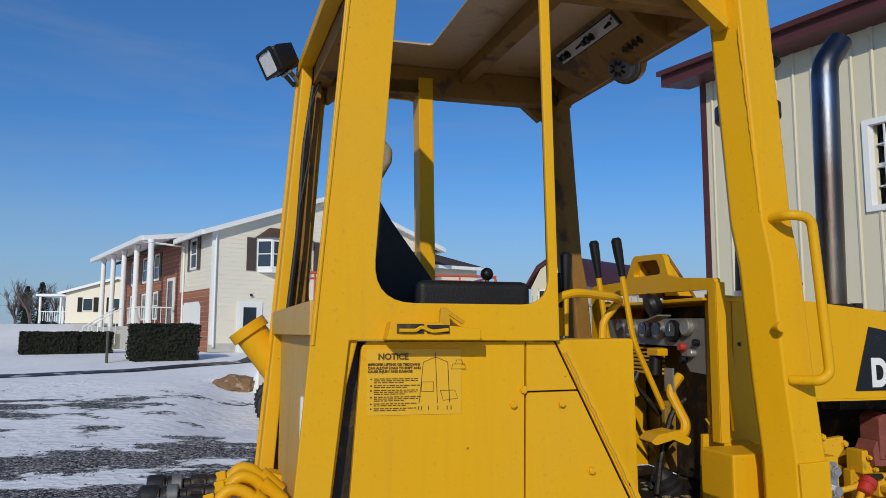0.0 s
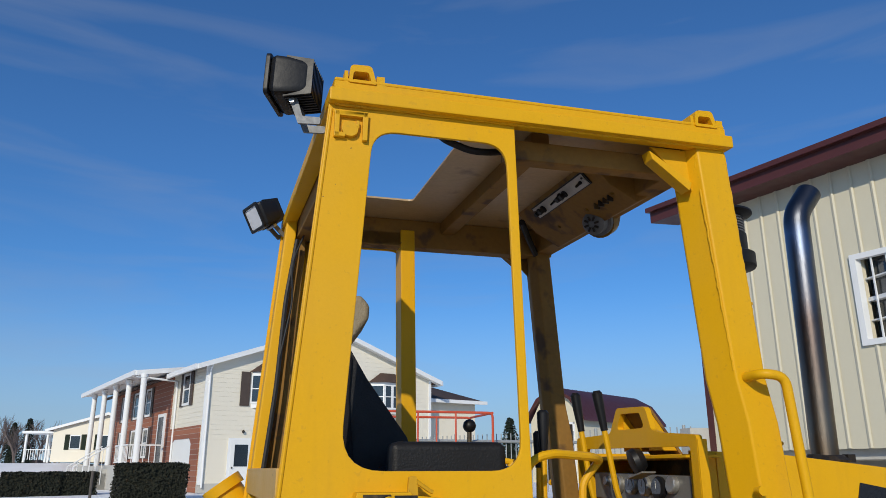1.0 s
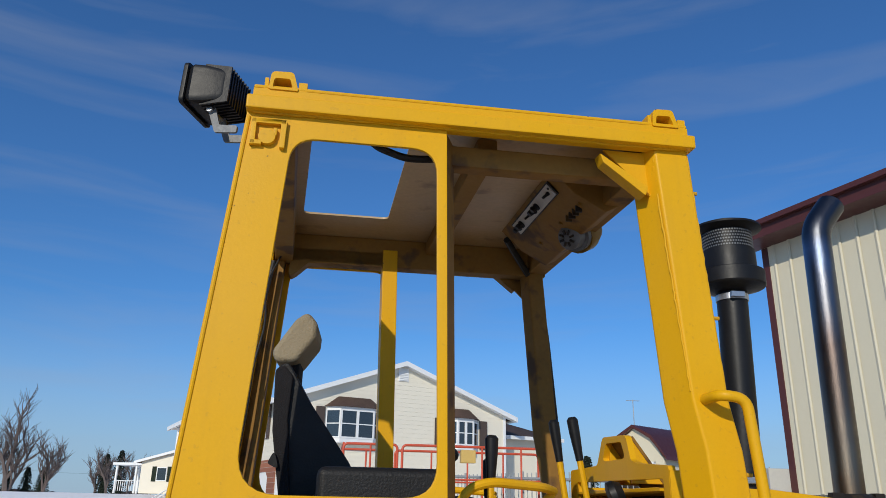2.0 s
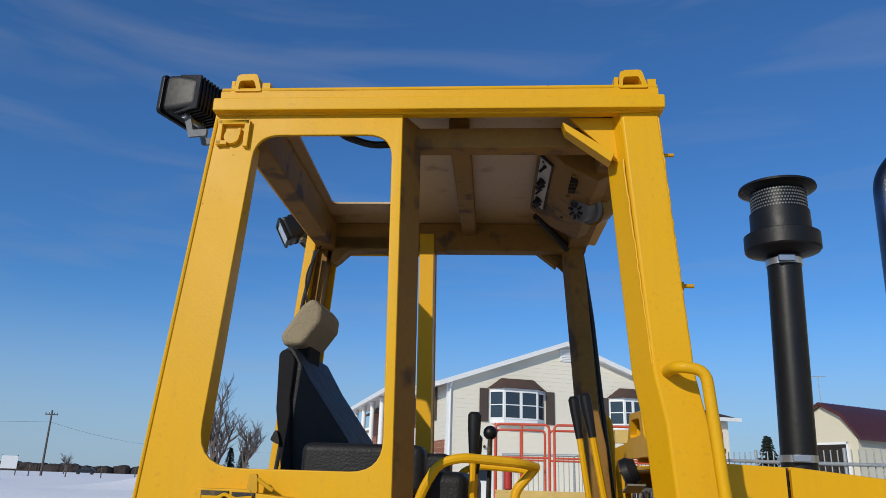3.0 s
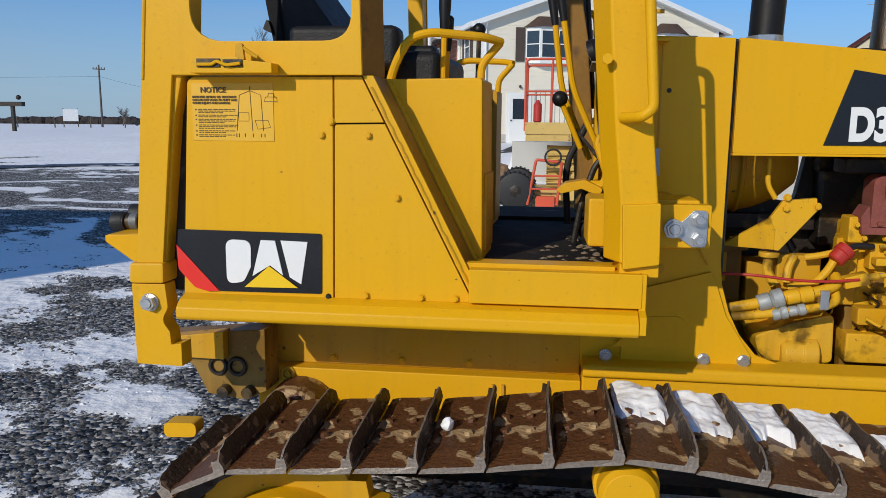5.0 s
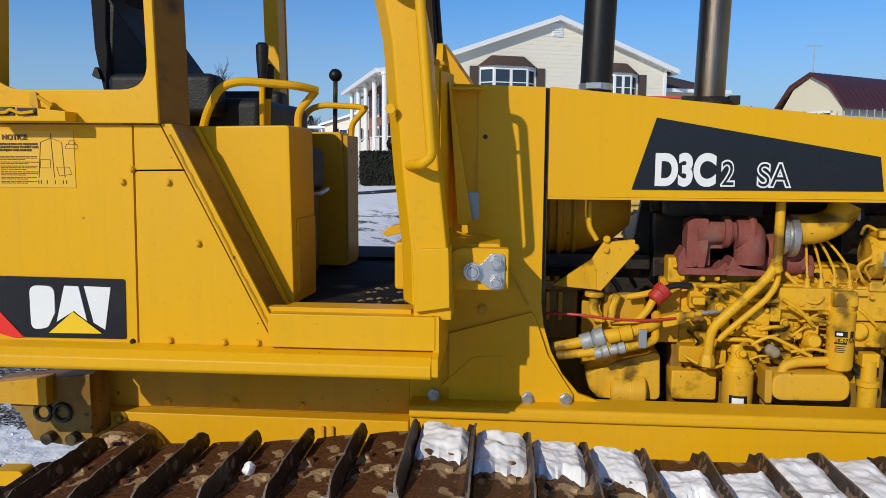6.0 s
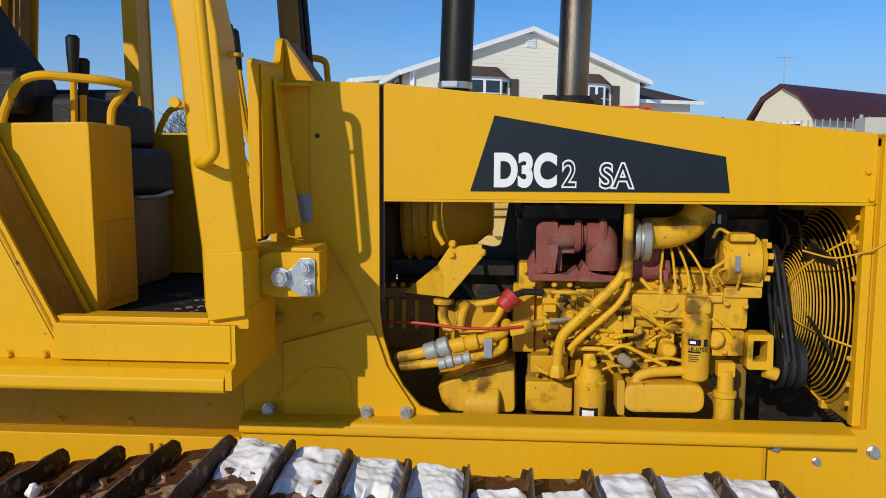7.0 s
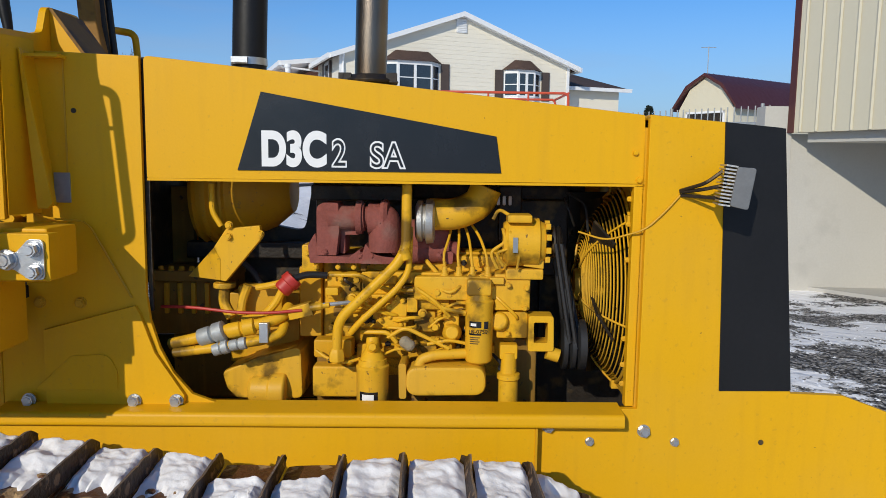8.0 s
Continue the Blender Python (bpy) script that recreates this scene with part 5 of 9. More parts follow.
part("exhaust_flange", bm, M_dark, exh, "dark rusty exhaust clamp", 0.001)


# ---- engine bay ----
# dark sheets added behind the engine to shut off the bright background
part("bay_wall", prism(B(), rounded([(-0.02, 0.86), (-0.02, 1.46), (0.22, 1.46), (0.23, 1.30), (0.34, 1.28), (0.37, 1.46), (0.46, 1.46), (0.46, 0.86)], 0.03, 3), 0.50, 0.54), M_dark, dozer, "dark backing sheet that blacks out the engine bay", 0.004)
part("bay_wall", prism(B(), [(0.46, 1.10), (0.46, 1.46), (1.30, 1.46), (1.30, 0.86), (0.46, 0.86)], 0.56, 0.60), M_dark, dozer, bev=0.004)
eng = part("engine", boxed(0.43, 1.02, 0.20, 0.46, 0.86, 1.24), M_engine, dozer, "yellow painted diesel engine with rusty exhaust manifold", 0.01)
def ep(name, bm, mat=None, label="", bev=0.003, parent=None):
    return part(name, bm, mat or M_engine, parent or eng, label, bev)
def V(p):
    return Vector(p)
def ebox(p, q, depth, mat=None, name="casting", bev=0.006, label=""):
    """A cast block whose front face has the corners p and q."""
    (x0, y0, z0), (x1, y1, z1) = p, q
    bm = boxed(min(x0, x1), max(x0, x1), y0, y0 + depth, min(z0, z1), max(z0, z1))
    return ep(name, bm, mat, label, bev)
def etube(pts, r, mat=None, name="pipe", rad=0.03, n=10, label=""):
    return ep(name, tube(B(), pts, r, n, rad), mat, label, 0)

# air cleaner drum with rings and its strap
c = V((0.047, 0.460, 1.417))
bm = lathe(B(), c + V((-0.055, 0, 0)), c + V((0.24, 0, 0.0)), [(0, 0.08), (0.01, 0.165), (0.06, 0.176), (0.08, 0.160), (0.13, 0.160), (0.15, 0.176), (0.20, 0.176), (0.22, 0.162), (0.30, 0.162), (0.33, 0.170), (0.36, 0.170), (0.38, 0.160), (0.55, 0.15), (0.8, 0.12), (1, 0.07)], 38)
ep("air_cleaner", bm, M_grime, "yellow ribbed air cleaner drum", 0)
etube([(0.130, 0.120, 1.449), (0.130, 0.120, 1.370), (0.156, 0.120, 1.328)], 0.008, name="strap", rad=0.02)
def eprism(y0, y1, *ps):
    return prism(B(), [(q[0], q[2]) for q in ps], y0, y1)
bm = eprism(0.10, 0.122, (0.175, 0.100, 1.323), (0.271, 0.100, 1.333), (0.275, 0.100, 1.295), (0.172, 0.100, 1.170), (0.157, 0.100, 1.173), (0.157, 0.100, 1.235), (0.139, 0.100, 1.268))
leaf = [bm.verts.new(Vector(q) + Vector((0, dy, 0))) for dy in (0.0, 0.02) for q in ((0.139, 0.101, 1.268), (0.157, 0.101, 1.235), (0.157, 0.101, 1.173), (0.019, 0.220, 1.165))]
for f in ((0, 1, 2, 3), (7, 6, 5, 4), (0, 3, 7, 4), (2, 6, 7, 3)):
    bm.faces.new([leaf[k] for k in f])
ep("diagonal_bracket", bm, M_engine, "", 0.003)
for p in ((0.183, 0.100, 1.301), (0.273, 0.100, 1.308), (0.185, 0.100, 1.333)):
    ep("bolt", hexbolt(B(), p, (0, -1, 0), 0.010, 0.012), M_engine, "", 0)
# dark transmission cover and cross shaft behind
ebox((-0.135, 0.300, 1.155), (0.111, 0.300, 0.965), 0.20, M_shaded_oily, "transmission_case", 0.012)
ebox((-0.122, 0.270, 1.173), (0.121, 0.270, 1.142), 0.20, M_shaded_oily, "transmission_flange", 0.004)
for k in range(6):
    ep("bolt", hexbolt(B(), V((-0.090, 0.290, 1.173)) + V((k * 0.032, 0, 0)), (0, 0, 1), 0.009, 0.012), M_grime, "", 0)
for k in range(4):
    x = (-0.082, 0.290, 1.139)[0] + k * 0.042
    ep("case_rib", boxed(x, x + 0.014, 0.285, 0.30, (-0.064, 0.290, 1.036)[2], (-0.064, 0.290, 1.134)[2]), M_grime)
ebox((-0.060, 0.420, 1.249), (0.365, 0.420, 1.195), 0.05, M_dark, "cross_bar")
ebox((-0.192, 0.480, 1.425), (-0.054, 0.480, 1.165), 0.03, M_shaded_oily, "fire_wall")
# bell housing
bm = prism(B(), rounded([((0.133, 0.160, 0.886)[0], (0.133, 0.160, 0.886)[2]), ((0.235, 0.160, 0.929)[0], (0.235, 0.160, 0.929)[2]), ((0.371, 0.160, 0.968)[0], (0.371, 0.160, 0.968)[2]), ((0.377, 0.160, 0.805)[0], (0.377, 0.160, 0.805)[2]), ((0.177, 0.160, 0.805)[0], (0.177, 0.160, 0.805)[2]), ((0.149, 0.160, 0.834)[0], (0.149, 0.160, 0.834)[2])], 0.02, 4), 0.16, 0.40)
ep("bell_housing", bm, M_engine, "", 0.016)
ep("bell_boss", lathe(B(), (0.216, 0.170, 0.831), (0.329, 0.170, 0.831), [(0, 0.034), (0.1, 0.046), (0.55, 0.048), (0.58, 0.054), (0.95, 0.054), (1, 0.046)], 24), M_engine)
ebox((-0.084, 0.340, 0.973), (0.381, 0.340, 0.745), 0.08, M_shaded_oily, "clutch_case", 0.02)
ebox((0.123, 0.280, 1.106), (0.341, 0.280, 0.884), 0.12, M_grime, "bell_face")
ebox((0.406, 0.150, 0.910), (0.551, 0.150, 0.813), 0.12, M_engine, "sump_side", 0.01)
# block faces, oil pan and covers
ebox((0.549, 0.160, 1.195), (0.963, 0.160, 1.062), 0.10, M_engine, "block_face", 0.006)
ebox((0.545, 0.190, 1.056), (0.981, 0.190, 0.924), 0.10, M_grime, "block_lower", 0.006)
ebox((0.409, 0.200, 0.988), (1.083, 0.200, 0.773), 0.10, M_shaded_oily, "oil_pan", 0.01)
ebox((0.606, 0.130, 1.199), (0.798, 0.130, 1.164), 0.06, M_engine, "rocker_rail", 0.006)
ebox((0.405, 0.220, 1.200), (0.558, 0.220, 1.050), 0.12, M_grime, "block_rear", 0.006)
for p, q, d in (((0.380, 0.140, 1.275), (0.431, 0.140, 1.195), 0.08), ((0.552, 0.140, 1.130), (0.651, 0.140, 1.026), 0.05), ((0.692, 0.130, 1.156), (0.815, 0.130, 1.087), 0.05), ((0.708, 0.140, 1.079), (0.774, 0.140, 1.018), 0.05),
                ((0.799, 0.120, 1.083), (0.844, 0.120, 0.990), 0.06), ((0.452, 0.150, 1.193), (0.551, 0.150, 1.112), 0.05), ((0.945, 0.110, 1.199), (1.050, 0.110, 1.091), 0.10), ((0.953, 0.120, 1.086), (1.046, 0.120, 1.006), 0.10), ((0.976, 0.100, 1.216), (1.086, 0.100, 1.184), 0.08)):
    ebox(p, q, d, M_engine, "casting", 0.006)
# slanting covers with bolts
bm = prism(B(), [((0.607, 0.120, 1.054)[0], (0.607, 0.120, 1.054)[2]), ((0.661, 0.120, 1.134)[0], (0.661, 0.120, 1.134)[2]), ((0.693, 0.120, 1.110)[0], (0.693, 0.120, 1.110)[2]), ((0.688, 0.120, 1.030)[0], (0.688, 0.120, 1.030)[2]), ((0.636, 0.120, 1.030)[0], (0.636, 0.120, 1.030)[2])], 0.11, 0.15)
ep("cover_plate", bm, M_engine, "", 0.004)
bolts = [(0.654, 0.110, 1.116), (0.679, 0.110, 1.119), (0.673, 0.110, 1.048), (0.641, 0.110, 1.072), (0.495, 0.140, 1.170), (0.533, 0.140, 1.146), (0.578, 0.130, 1.116), (0.635, 0.130, 1.092), (0.705, 0.120, 1.146), (0.737, 0.120, 1.146), (0.766, 0.120, 1.146),
         (0.799, 0.120, 1.146), (0.720, 0.130, 1.036), (0.763, 0.130, 1.058), (0.984, 0.100, 1.169), (1.038, 0.100, 1.161), (1.034, 0.100, 1.102), (0.487, 0.140, 1.211), (0.533, 0.140, 1.211), (0.399, 0.130, 1.252), (0.423, 0.130, 1.212), (0.985, 0.110, 1.024)]
for p in bolts:
    ep("bolt", hexbolt(B(), p, (0, -1, 0), 0.0075, 0.010), M_engine, "", 0)
ep("round_boss", lathe(B(), (0.538, 0.150, 1.104), (0.542, 0.120, 1.110), [(0, 0.035), (0.7, 0.033), (1, 0.026)], 20), M_engine)
ep("round_boss", lathe(B(), (0.962, 0.130, 1.055), (0.960, 0.105, 1.060), [(0, 0.030), (0.7, 0.028), (1, 0.022)], 20), M_engine)
ep("gear_cover", lathe(B(), (0.823, 0.130, 1.020), (0.824, 0.090, 1.029), [(0, 0.030), (0.6, 0.026), (1, 0.018)], 16), M_engine)

# exhaust manifold and turbocharger in red rusty iron
def epts(*ps):
    return [(p[0], p[2]) for p in ps]
man = ep("manifold", prism(B(), rounded(epts((0.430, 0.120, 1.389), (0.450, 0.120, 1.401), (0.493, 0.120, 1.401), (0.495, 0.120, 1.317), (0.487, 0.120, 1.248), (0.430, 0.120, 1.248)), [0.02, 0.03, 0.01, 0.01, 0.003, 0.003], 4), 0.11, 0.20), M_rust, "rusty red exhaust manifold", 0.012)
part("neck", lathe(B(), (0.462, 0.140, 1.354), (0.598, 0.140, 1.359), [(0, 0.038), (0.60, 0.034), (0.61, 0.042), (0.76, 0.042), (0.77, 0.032), (1, 0.032)], 22), M_rust, man)
part("elbow", tube(B(), [(0.578, 0.130, 1.353), (0.606, 0.130, 1.353), (0.622, 0.130, 1.350), (0.624, 0.130, 1.324), (0.624, 0.130, 1.260)], 0.047, 20, 0.045), M_rust, man, bev=0.004)
part("volute", lathe(B(), (0.635, 0.130, 1.363), (0.612, 0.130, 1.363), [(0, 0.02), (0.05, 0.044), (0.5, 0.050), (0.95, 0.044), (1, 0.02)], 24), M_rust, man)
part("leg", prism(B(), rounded(epts((0.493, 0.130, 1.337), (0.554, 0.130, 1.327), (0.547, 0.130, 1.305), (0.508, 0.130, 1.305), (0.508, 0.130, 1.250), (0.493, 0.130, 1.250)), 0.003, 2), 0.14, 0.22), M_rust, man, bev=0.006)
part("flange", lathe(B(), (0.542, 0.140, 1.357), (0.559, 0.140, 1.357), [(0, 0.049), (1, 0.049)], 22), M_rust, man)
part("foot", prism(B(), rounded(epts((0.404, 0.130, 1.276), (0.426, 0.130, 1.316), (0.433, 0.130, 1.247), (0.524, 0.130, 1.244), (0.554, 0.130, 1.266), (0.560, 0.130, 1.225), (0.410, 0.130, 1.225)), 0.004, 3), 0.115, 0.20), M_rust, man, bev=0.005)
part("foot", prism(B(), epts((0.554, 0.130, 1.236), (0.570, 0.130, 1.284), (0.599, 0.130, 1.252), (0.671, 0.130, 1.241), (0.678, 0.130, 1.223), (0.554, 0.130, 1.223)), 0.11, 0.22), M_rust, man, bev=0.005)
part("runner", lathe(B(), (0.672, 0.200, 1.252), (0.833, 0.200, 1.252), [(0, 0.040), (0.5, 0.036), (1, 0.030)], 18), M_rust, man)
part("lug", prism(B(), rounded(epts((0.795, 0.150, 1.258), (0.824, 0.150, 1.258), (0.821, 0.150, 1.222), (0.804, 0.150, 1.222)), 0.006, 3), 0.14, 0.16), M_rust, man, bev=0.002)
bm = lathe(B(), (0.694, 0.220, 1.292), (0.813, 0.220, 1.292), [(0, 0.055), (0.3, 0.062), (0.7, 0.058), (1, 0.03)], 22)
part("turbine_housing", bm, M_rust, man, "dark red turbine housing")
for p in ((0.455, 0.115, 1.259), (0.555, 0.120, 1.248), (0.588, 0.120, 1.248), (0.653, 0.120, 1.258), (0.782, 0.120, 1.253)):
    part("stud", hexbolt(B(), p, (0, -1, 0), 0.008, 0.012), M_rust, man)
bm = lathe(B(), (0.712, 0.150, 1.347), (0.768, 0.150, 1.347), [(0, 0.050), (0.1, 0.060), (0.35, 0.060), (0.40, 0.052), (0.5, 0.052), (0.56, 0.066), (0.92, 0.064), (1, 0.052)], 28)
ep("compressor", bm, M_alu, "bare aluminium compressor ring", 0.001)
etube([(0.751, 0.170, 1.366), (0.830, 0.170, 1.366), (0.897, 0.170, 1.399), (0.917, 0.170, 1.448)], 0.047, M_engine, "intake_elbow", 0.05, 20)
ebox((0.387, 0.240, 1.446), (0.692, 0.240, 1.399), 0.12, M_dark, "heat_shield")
# dark blocks in place of the cylinder head, added to black out the background
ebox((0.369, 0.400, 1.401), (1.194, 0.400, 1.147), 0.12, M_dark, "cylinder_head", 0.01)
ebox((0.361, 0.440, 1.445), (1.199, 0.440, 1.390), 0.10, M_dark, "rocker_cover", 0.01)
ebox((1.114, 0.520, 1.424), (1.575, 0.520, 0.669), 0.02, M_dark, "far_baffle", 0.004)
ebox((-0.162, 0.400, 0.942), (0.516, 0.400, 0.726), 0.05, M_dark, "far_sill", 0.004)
ebox((0.718, 0.240, 1.248), (0.967, 0.240, 1.184), 0.10, M_grime, "head_side", 0.008)
# oil pipes in front
etube([(0.692, 0.070, 1.457), (0.691, 0.070, 1.279), (0.668, 0.060, 1.234), (0.565, 0.050, 1.133), (0.502, 0.050, 1.071), (0.496, 0.060, 0.970)], 0.0145, None, "oil_pipe", 0.035, 14)
etube([(0.701, 0.080, 1.336), (0.698, 0.080, 1.206), (0.667, 0.070, 1.161), (0.562, 0.070, 1.064), (0.532, 0.080, 1.028)], 0.0095, None, "oil_pipe", 0.03, 12)
ep("pipe_clamp", lathe(B(), (0.683, 0.065, 1.274), (0.693, 0.065, 1.244), [(0, 0.017), (1, 0.017)], 12), M_engine)
bm = lathe(B(), (0.496, 0.060, 0.989), (0.496, 0.060, 0.950), [(0, 0.017), (0.4, 0.024), (1, 0.024)], 6)
ep("pipe_nut", bm, M_engine)
ebox((0.419, 0.110, 1.000), (0.532, 0.110, 0.945), 0.06, M_grime, "pipe_base", 0.008)
# filters
def filter_can(top, bottom, r, name, label):
    top, bottom = V(top), V(bottom)
    f = ep(name, lathe(B(), bottom, top, [(0, r * 0.72), (0.03, r * 0.93), (0.08, r), (0.84, r), (0.86, r * 1.03), (0.90, r * 1.03), (0.92, r * 0.9), (1, r * 0.86)], 28), M_engine, label, 0)
    return f
ff = filter_can((0.902, 0.105, 1.142), (0.902, 0.105, 0.938), 0.0405, "fuel_filter", "yellow spin-on fuel filter with a black label")
ep("filter_head", boxed((0.864, 0.100, 1.169)[0], (0.936, 0.100, 1.169)[0], 0.07, 0.15, (0.896, 0.100, 1.140)[2], (0.896, 0.100, 1.188)[2]), M_engine, "", 0.008)
def wrapped(obj_name, c, r, a0, a1, z0, z1, mat, parent):
    bm = B()
    n = 10
    rows = [[bm.verts.new((c[0] + rr * math.sin(a), c[1] - rr * math.cos(a), z)) for z in (z0, z1)] for rr in (r,) for a in (a0 + (a1 - a0) * i / n for i in range(n + 1))]
    for a, b in zip(rows, rows[1:]):
        bm.faces.new((a[0], b[0], b[1], a[1]))
    return part(obj_name, bm, mat, parent)
fc = V((0.902, 0.105, 1.041))
wrapped("label_band", fc, 0.0412, -0.75, 0.15, fc.z + 0.008, fc.z + 0.026, M_decal, ff)
wrapped("label_block", fc, 0.0418, -0.62, -0.2, fc.z + 0.013, fc.z + 0.021, M_white, ff)
wrapped("label_band", fc, 0.0412, 0.35, 0.7, fc.z + 0.004, fc.z + 0.026, M_decal, ff)
wrapped("label_band", fc, 0.0412, -0.75, 0.15, fc.z - 0.014, fc.z - 0.009, M_decal, ff)
for k in range(4):
    wrapped("label_bar", fc, 0.0412, -0.7, 0.05 - 0.1 * (k % 2), fc.z - 0.022 - k * 0.006, fc.z - 0.019 - k * 0.006, M_print, ff)
lettering("filter_number", "1R-0750", 0.0165, Matrix.Translation((fc.x - 0.032, fc.y - 0.0425, fc.z - 0.008)) @ FACE, M_decal, ff)
of = filter_can((0.596, 0.080, 0.953), (0.596, 0.080, 0.765), 0.046, "oil_filter", "yellow spin-on oil filter with a black label")
oc = V((0.596, 0.080, 0.851))
wrapped("label_band", oc, 0.0468, -0.75, 0.45, oc.z - 0.03, oc.z + 0.015, M_decal, of)
wrapped("label_block", oc, 0.0474, -0.55, 0.2, oc.z - 0.02, oc.z + 0.008, M_white, of)
bm = lathe(B(), (0.596, 0.080, 0.940), (0.593, 0.100, 1.011), [(0, 0.040), (0.25, 0.034), (0.6, 0.020), (1, 0.018)], 18)
ep("oil_filter_head", bm, M_engine)
ep("head_bolt", lathe(B(), (0.597, 0.070, 0.989), (0.600, 0.045, 0.995), [(0, 0.018), (0.4, 0.018), (0.5, 0.012), (1, 0.012)], 6), M_engine)
# oil cooler can, filler tube, sender
bm = B()
a, b = V((0.722, 0.100, 0.889)), V((0.893, 0.100, 0.892))
prism(bm, rounded([(a.x - 0.03, a.z + 0.045), (b.x + 0.03, b.z + 0.045), (b.x + 0.034, b.z - 0.042), (a.x - 0.03, a.z - 0.042)], 0.038, 8), 0.055, 0.15)
ep("oil_cooler", bm, M_engine, "yellow rounded oil cooler", 0.012)
ep("cooler_flange", prism(B(), rounded([(a.x - 0.05, a.z + 0.055), (a.x - 0.028, a.z + 0.055), (a.x - 0.026, a.z - 0.05), (a.x - 0.048, a.z - 0.05)], 0.008, 3), 0.06, 0.16), M_grime)
etube([(0.728, 0.090, 0.926), (0.736, 0.090, 0.950), (0.776, 0.090, 0.963), (0.880, 0.100, 0.966)], 0.015, None, "cooler_pipe", 0.02, 12)
ep("sender", lathe(B(), (0.676, 0.080, 1.012), (0.714, 0.080, 0.984), [(0, 0.008), (0.2, 0.017), (0.8, 0.017), (1, 0.010)], 12), M_tan)
bm = lathe(B(), (0.991, 0.100, 0.971), (0.991, 0.100, 0.797), [(0, 0.022), (0.35, 0.024), (0.37, 0.034), (0.45, 0.034), (0.47, 0.029), (1, 0.029)], 18)
ep("filler_tube", bm, M_engine, "yellow oil filler tube", 0)
ebox((0.964, 0.085, 0.995), (1.016, 0.085, 0.951), 0.04, M_engine, "filler_bracket", 0.005)
# injection pump with lines
ebox((0.711, 0.100, 1.192), (0.931, 0.100, 1.121), 0.09, M_engine, "injection_pump", 0.008)
for k, px in enumerate((790, 815, 839, 866)):
    p = V((0.799, 0.120, 1.201)) + V(((px - 790) * 0.00165, 0, 0))
    ep("pump_fitting", lathe(B(), p + V((0, 0, -0.02)), p + V((0, 0, 0.018)), [(0, 0.013), (0.4, 0.013), (0.45, 0.009), (1, 0.008)], 8), M_engine)
    etube([p + V((0, 0, 0.015)), p + V((-0.004, 0, 0.05)), p + V((0.012 - 0.012 * k, 0.06, 0.10)), p + V((0.02 - 0.03 * k, 0.12, 0.16))], 0.0042, None, "injector_line", 0.03, 8)
for pts, r in (([(0.466, 0.120, 1.189), (0.557, 0.110, 1.192), (0.637, 0.110, 1.148), (0.711, 0.100, 1.150)], 0.006), ([(0.736, 0.090, 1.139), (0.800, 0.085, 1.100), (0.864, 0.090, 1.088)], 0.0065), ([(0.720, 0.090, 1.158), (0.771, 0.080, 1.125), (0.816, 0.090, 1.076)], 0.006),
               ([(0.952, 0.090, 1.217), (0.928, 0.090, 1.265), (0.975, 0.080, 1.297), (0.964, 0.080, 1.336)], 0.005), ([(0.967, 0.080, 1.227), (0.943, 0.075, 1.266), (0.999, 0.070, 1.282), (0.983, 0.070, 1.329)], 0.004), ([(0.433, 0.080, 0.976), (0.467, 0.070, 0.955), (0.515, 0.070, 0.940), (0.559, 0.090, 0.950)], 0.005),
               ([(0.638, 0.100, 1.011), (0.687, 0.090, 1.044), (0.752, 0.090, 1.013), (0.816, 0.090, 0.981)], 0.006), ([(0.864, 0.100, 0.995), (0.816, 0.090, 1.007), (0.752, 0.090, 0.994)], 0.005), ([(0.557, 0.110, 1.024), (0.638, 0.100, 1.026), (0.663, 0.100, 0.995)], 0.007),
               ([(0.936, 0.090, 1.359), (0.952, 0.100, 1.390), (0.984, 0.090, 1.371)], 0.005), ([(1.007, 0.080, 1.219), (1.014, 0.070, 1.267), (0.994, 0.070, 1.290)], 0.004)):
    etube(pts, r, None, "fuel_line", 0.02, 8)
# alternator on its bracket
bm = lathe(B(), (0.967, 0.130, 1.292), (1.089, 0.130, 1.292), [(0, 0.055), (0.08, 0.062), (0.12, 0.070), (0.85, 0.070), (0.88, 0.062), (1, 0.055)], 28)
alt = ep("alternator", bm, M_engine, "yellow painted alternator", 0.001)
part("alternator_cap", boxed((0.975, 0.080, 1.360)[0], (1.047, 0.080, 1.360)[0], 0.06, 0.14, (0.975, 0.080, 1.352)[2], (0.975, 0.080, 1.375)[2]), M_engine, alt, bev=0.006)
part("alternator_label", boxed((0.993, 0.060, 1.268)[0], (1.007, 0.060, 1.268)[0], 0.058, 0.066, (0.993, 0.060, 1.268)[2], (0.993, 0.060, 1.311)[2]), M_label, alt)
for k in range(9):
    a = math.pi * 2 * k / 9
    p = V((1.089, 0.130, 1.292))
    part("fan_blade", box(B(), p.x, p.x + 0.014, p.y + 0.055 * math.cos(a) - 0.008, p.y + 0.055 * math.cos(a) + 0.008, p.z + 0.055 * math.sin(a) - 0.008, p.z + 0.055 * math.sin(a) + 0.008), M_engine, alt)
ep("alternator_foot", prism(B(), [((1.025, 0.100, 1.224)[0], (1.025, 0.100, 1.224)[2]), ((1.086, 0.100, 1.295)[0], (1.086, 0.100, 1.295)[2]), ((1.086, 0.100, 1.216)[0], (1.086, 0.100, 1.216)[2])], 0.10, 0.16), M_engine)
# open bracket with a window, pulleys, belts
pts = [(1.045, 0.090, 1.082), (1.117, 0.090, 1.082), (1.120, 0.090, 0.978), (1.045, 0.090, 0.978)]
hol = [(1.061, 0.090, 1.063), (1.101, 0.090, 1.063), (1.101, 0.090, 1.003), (1.061, 0.090, 1.003)]
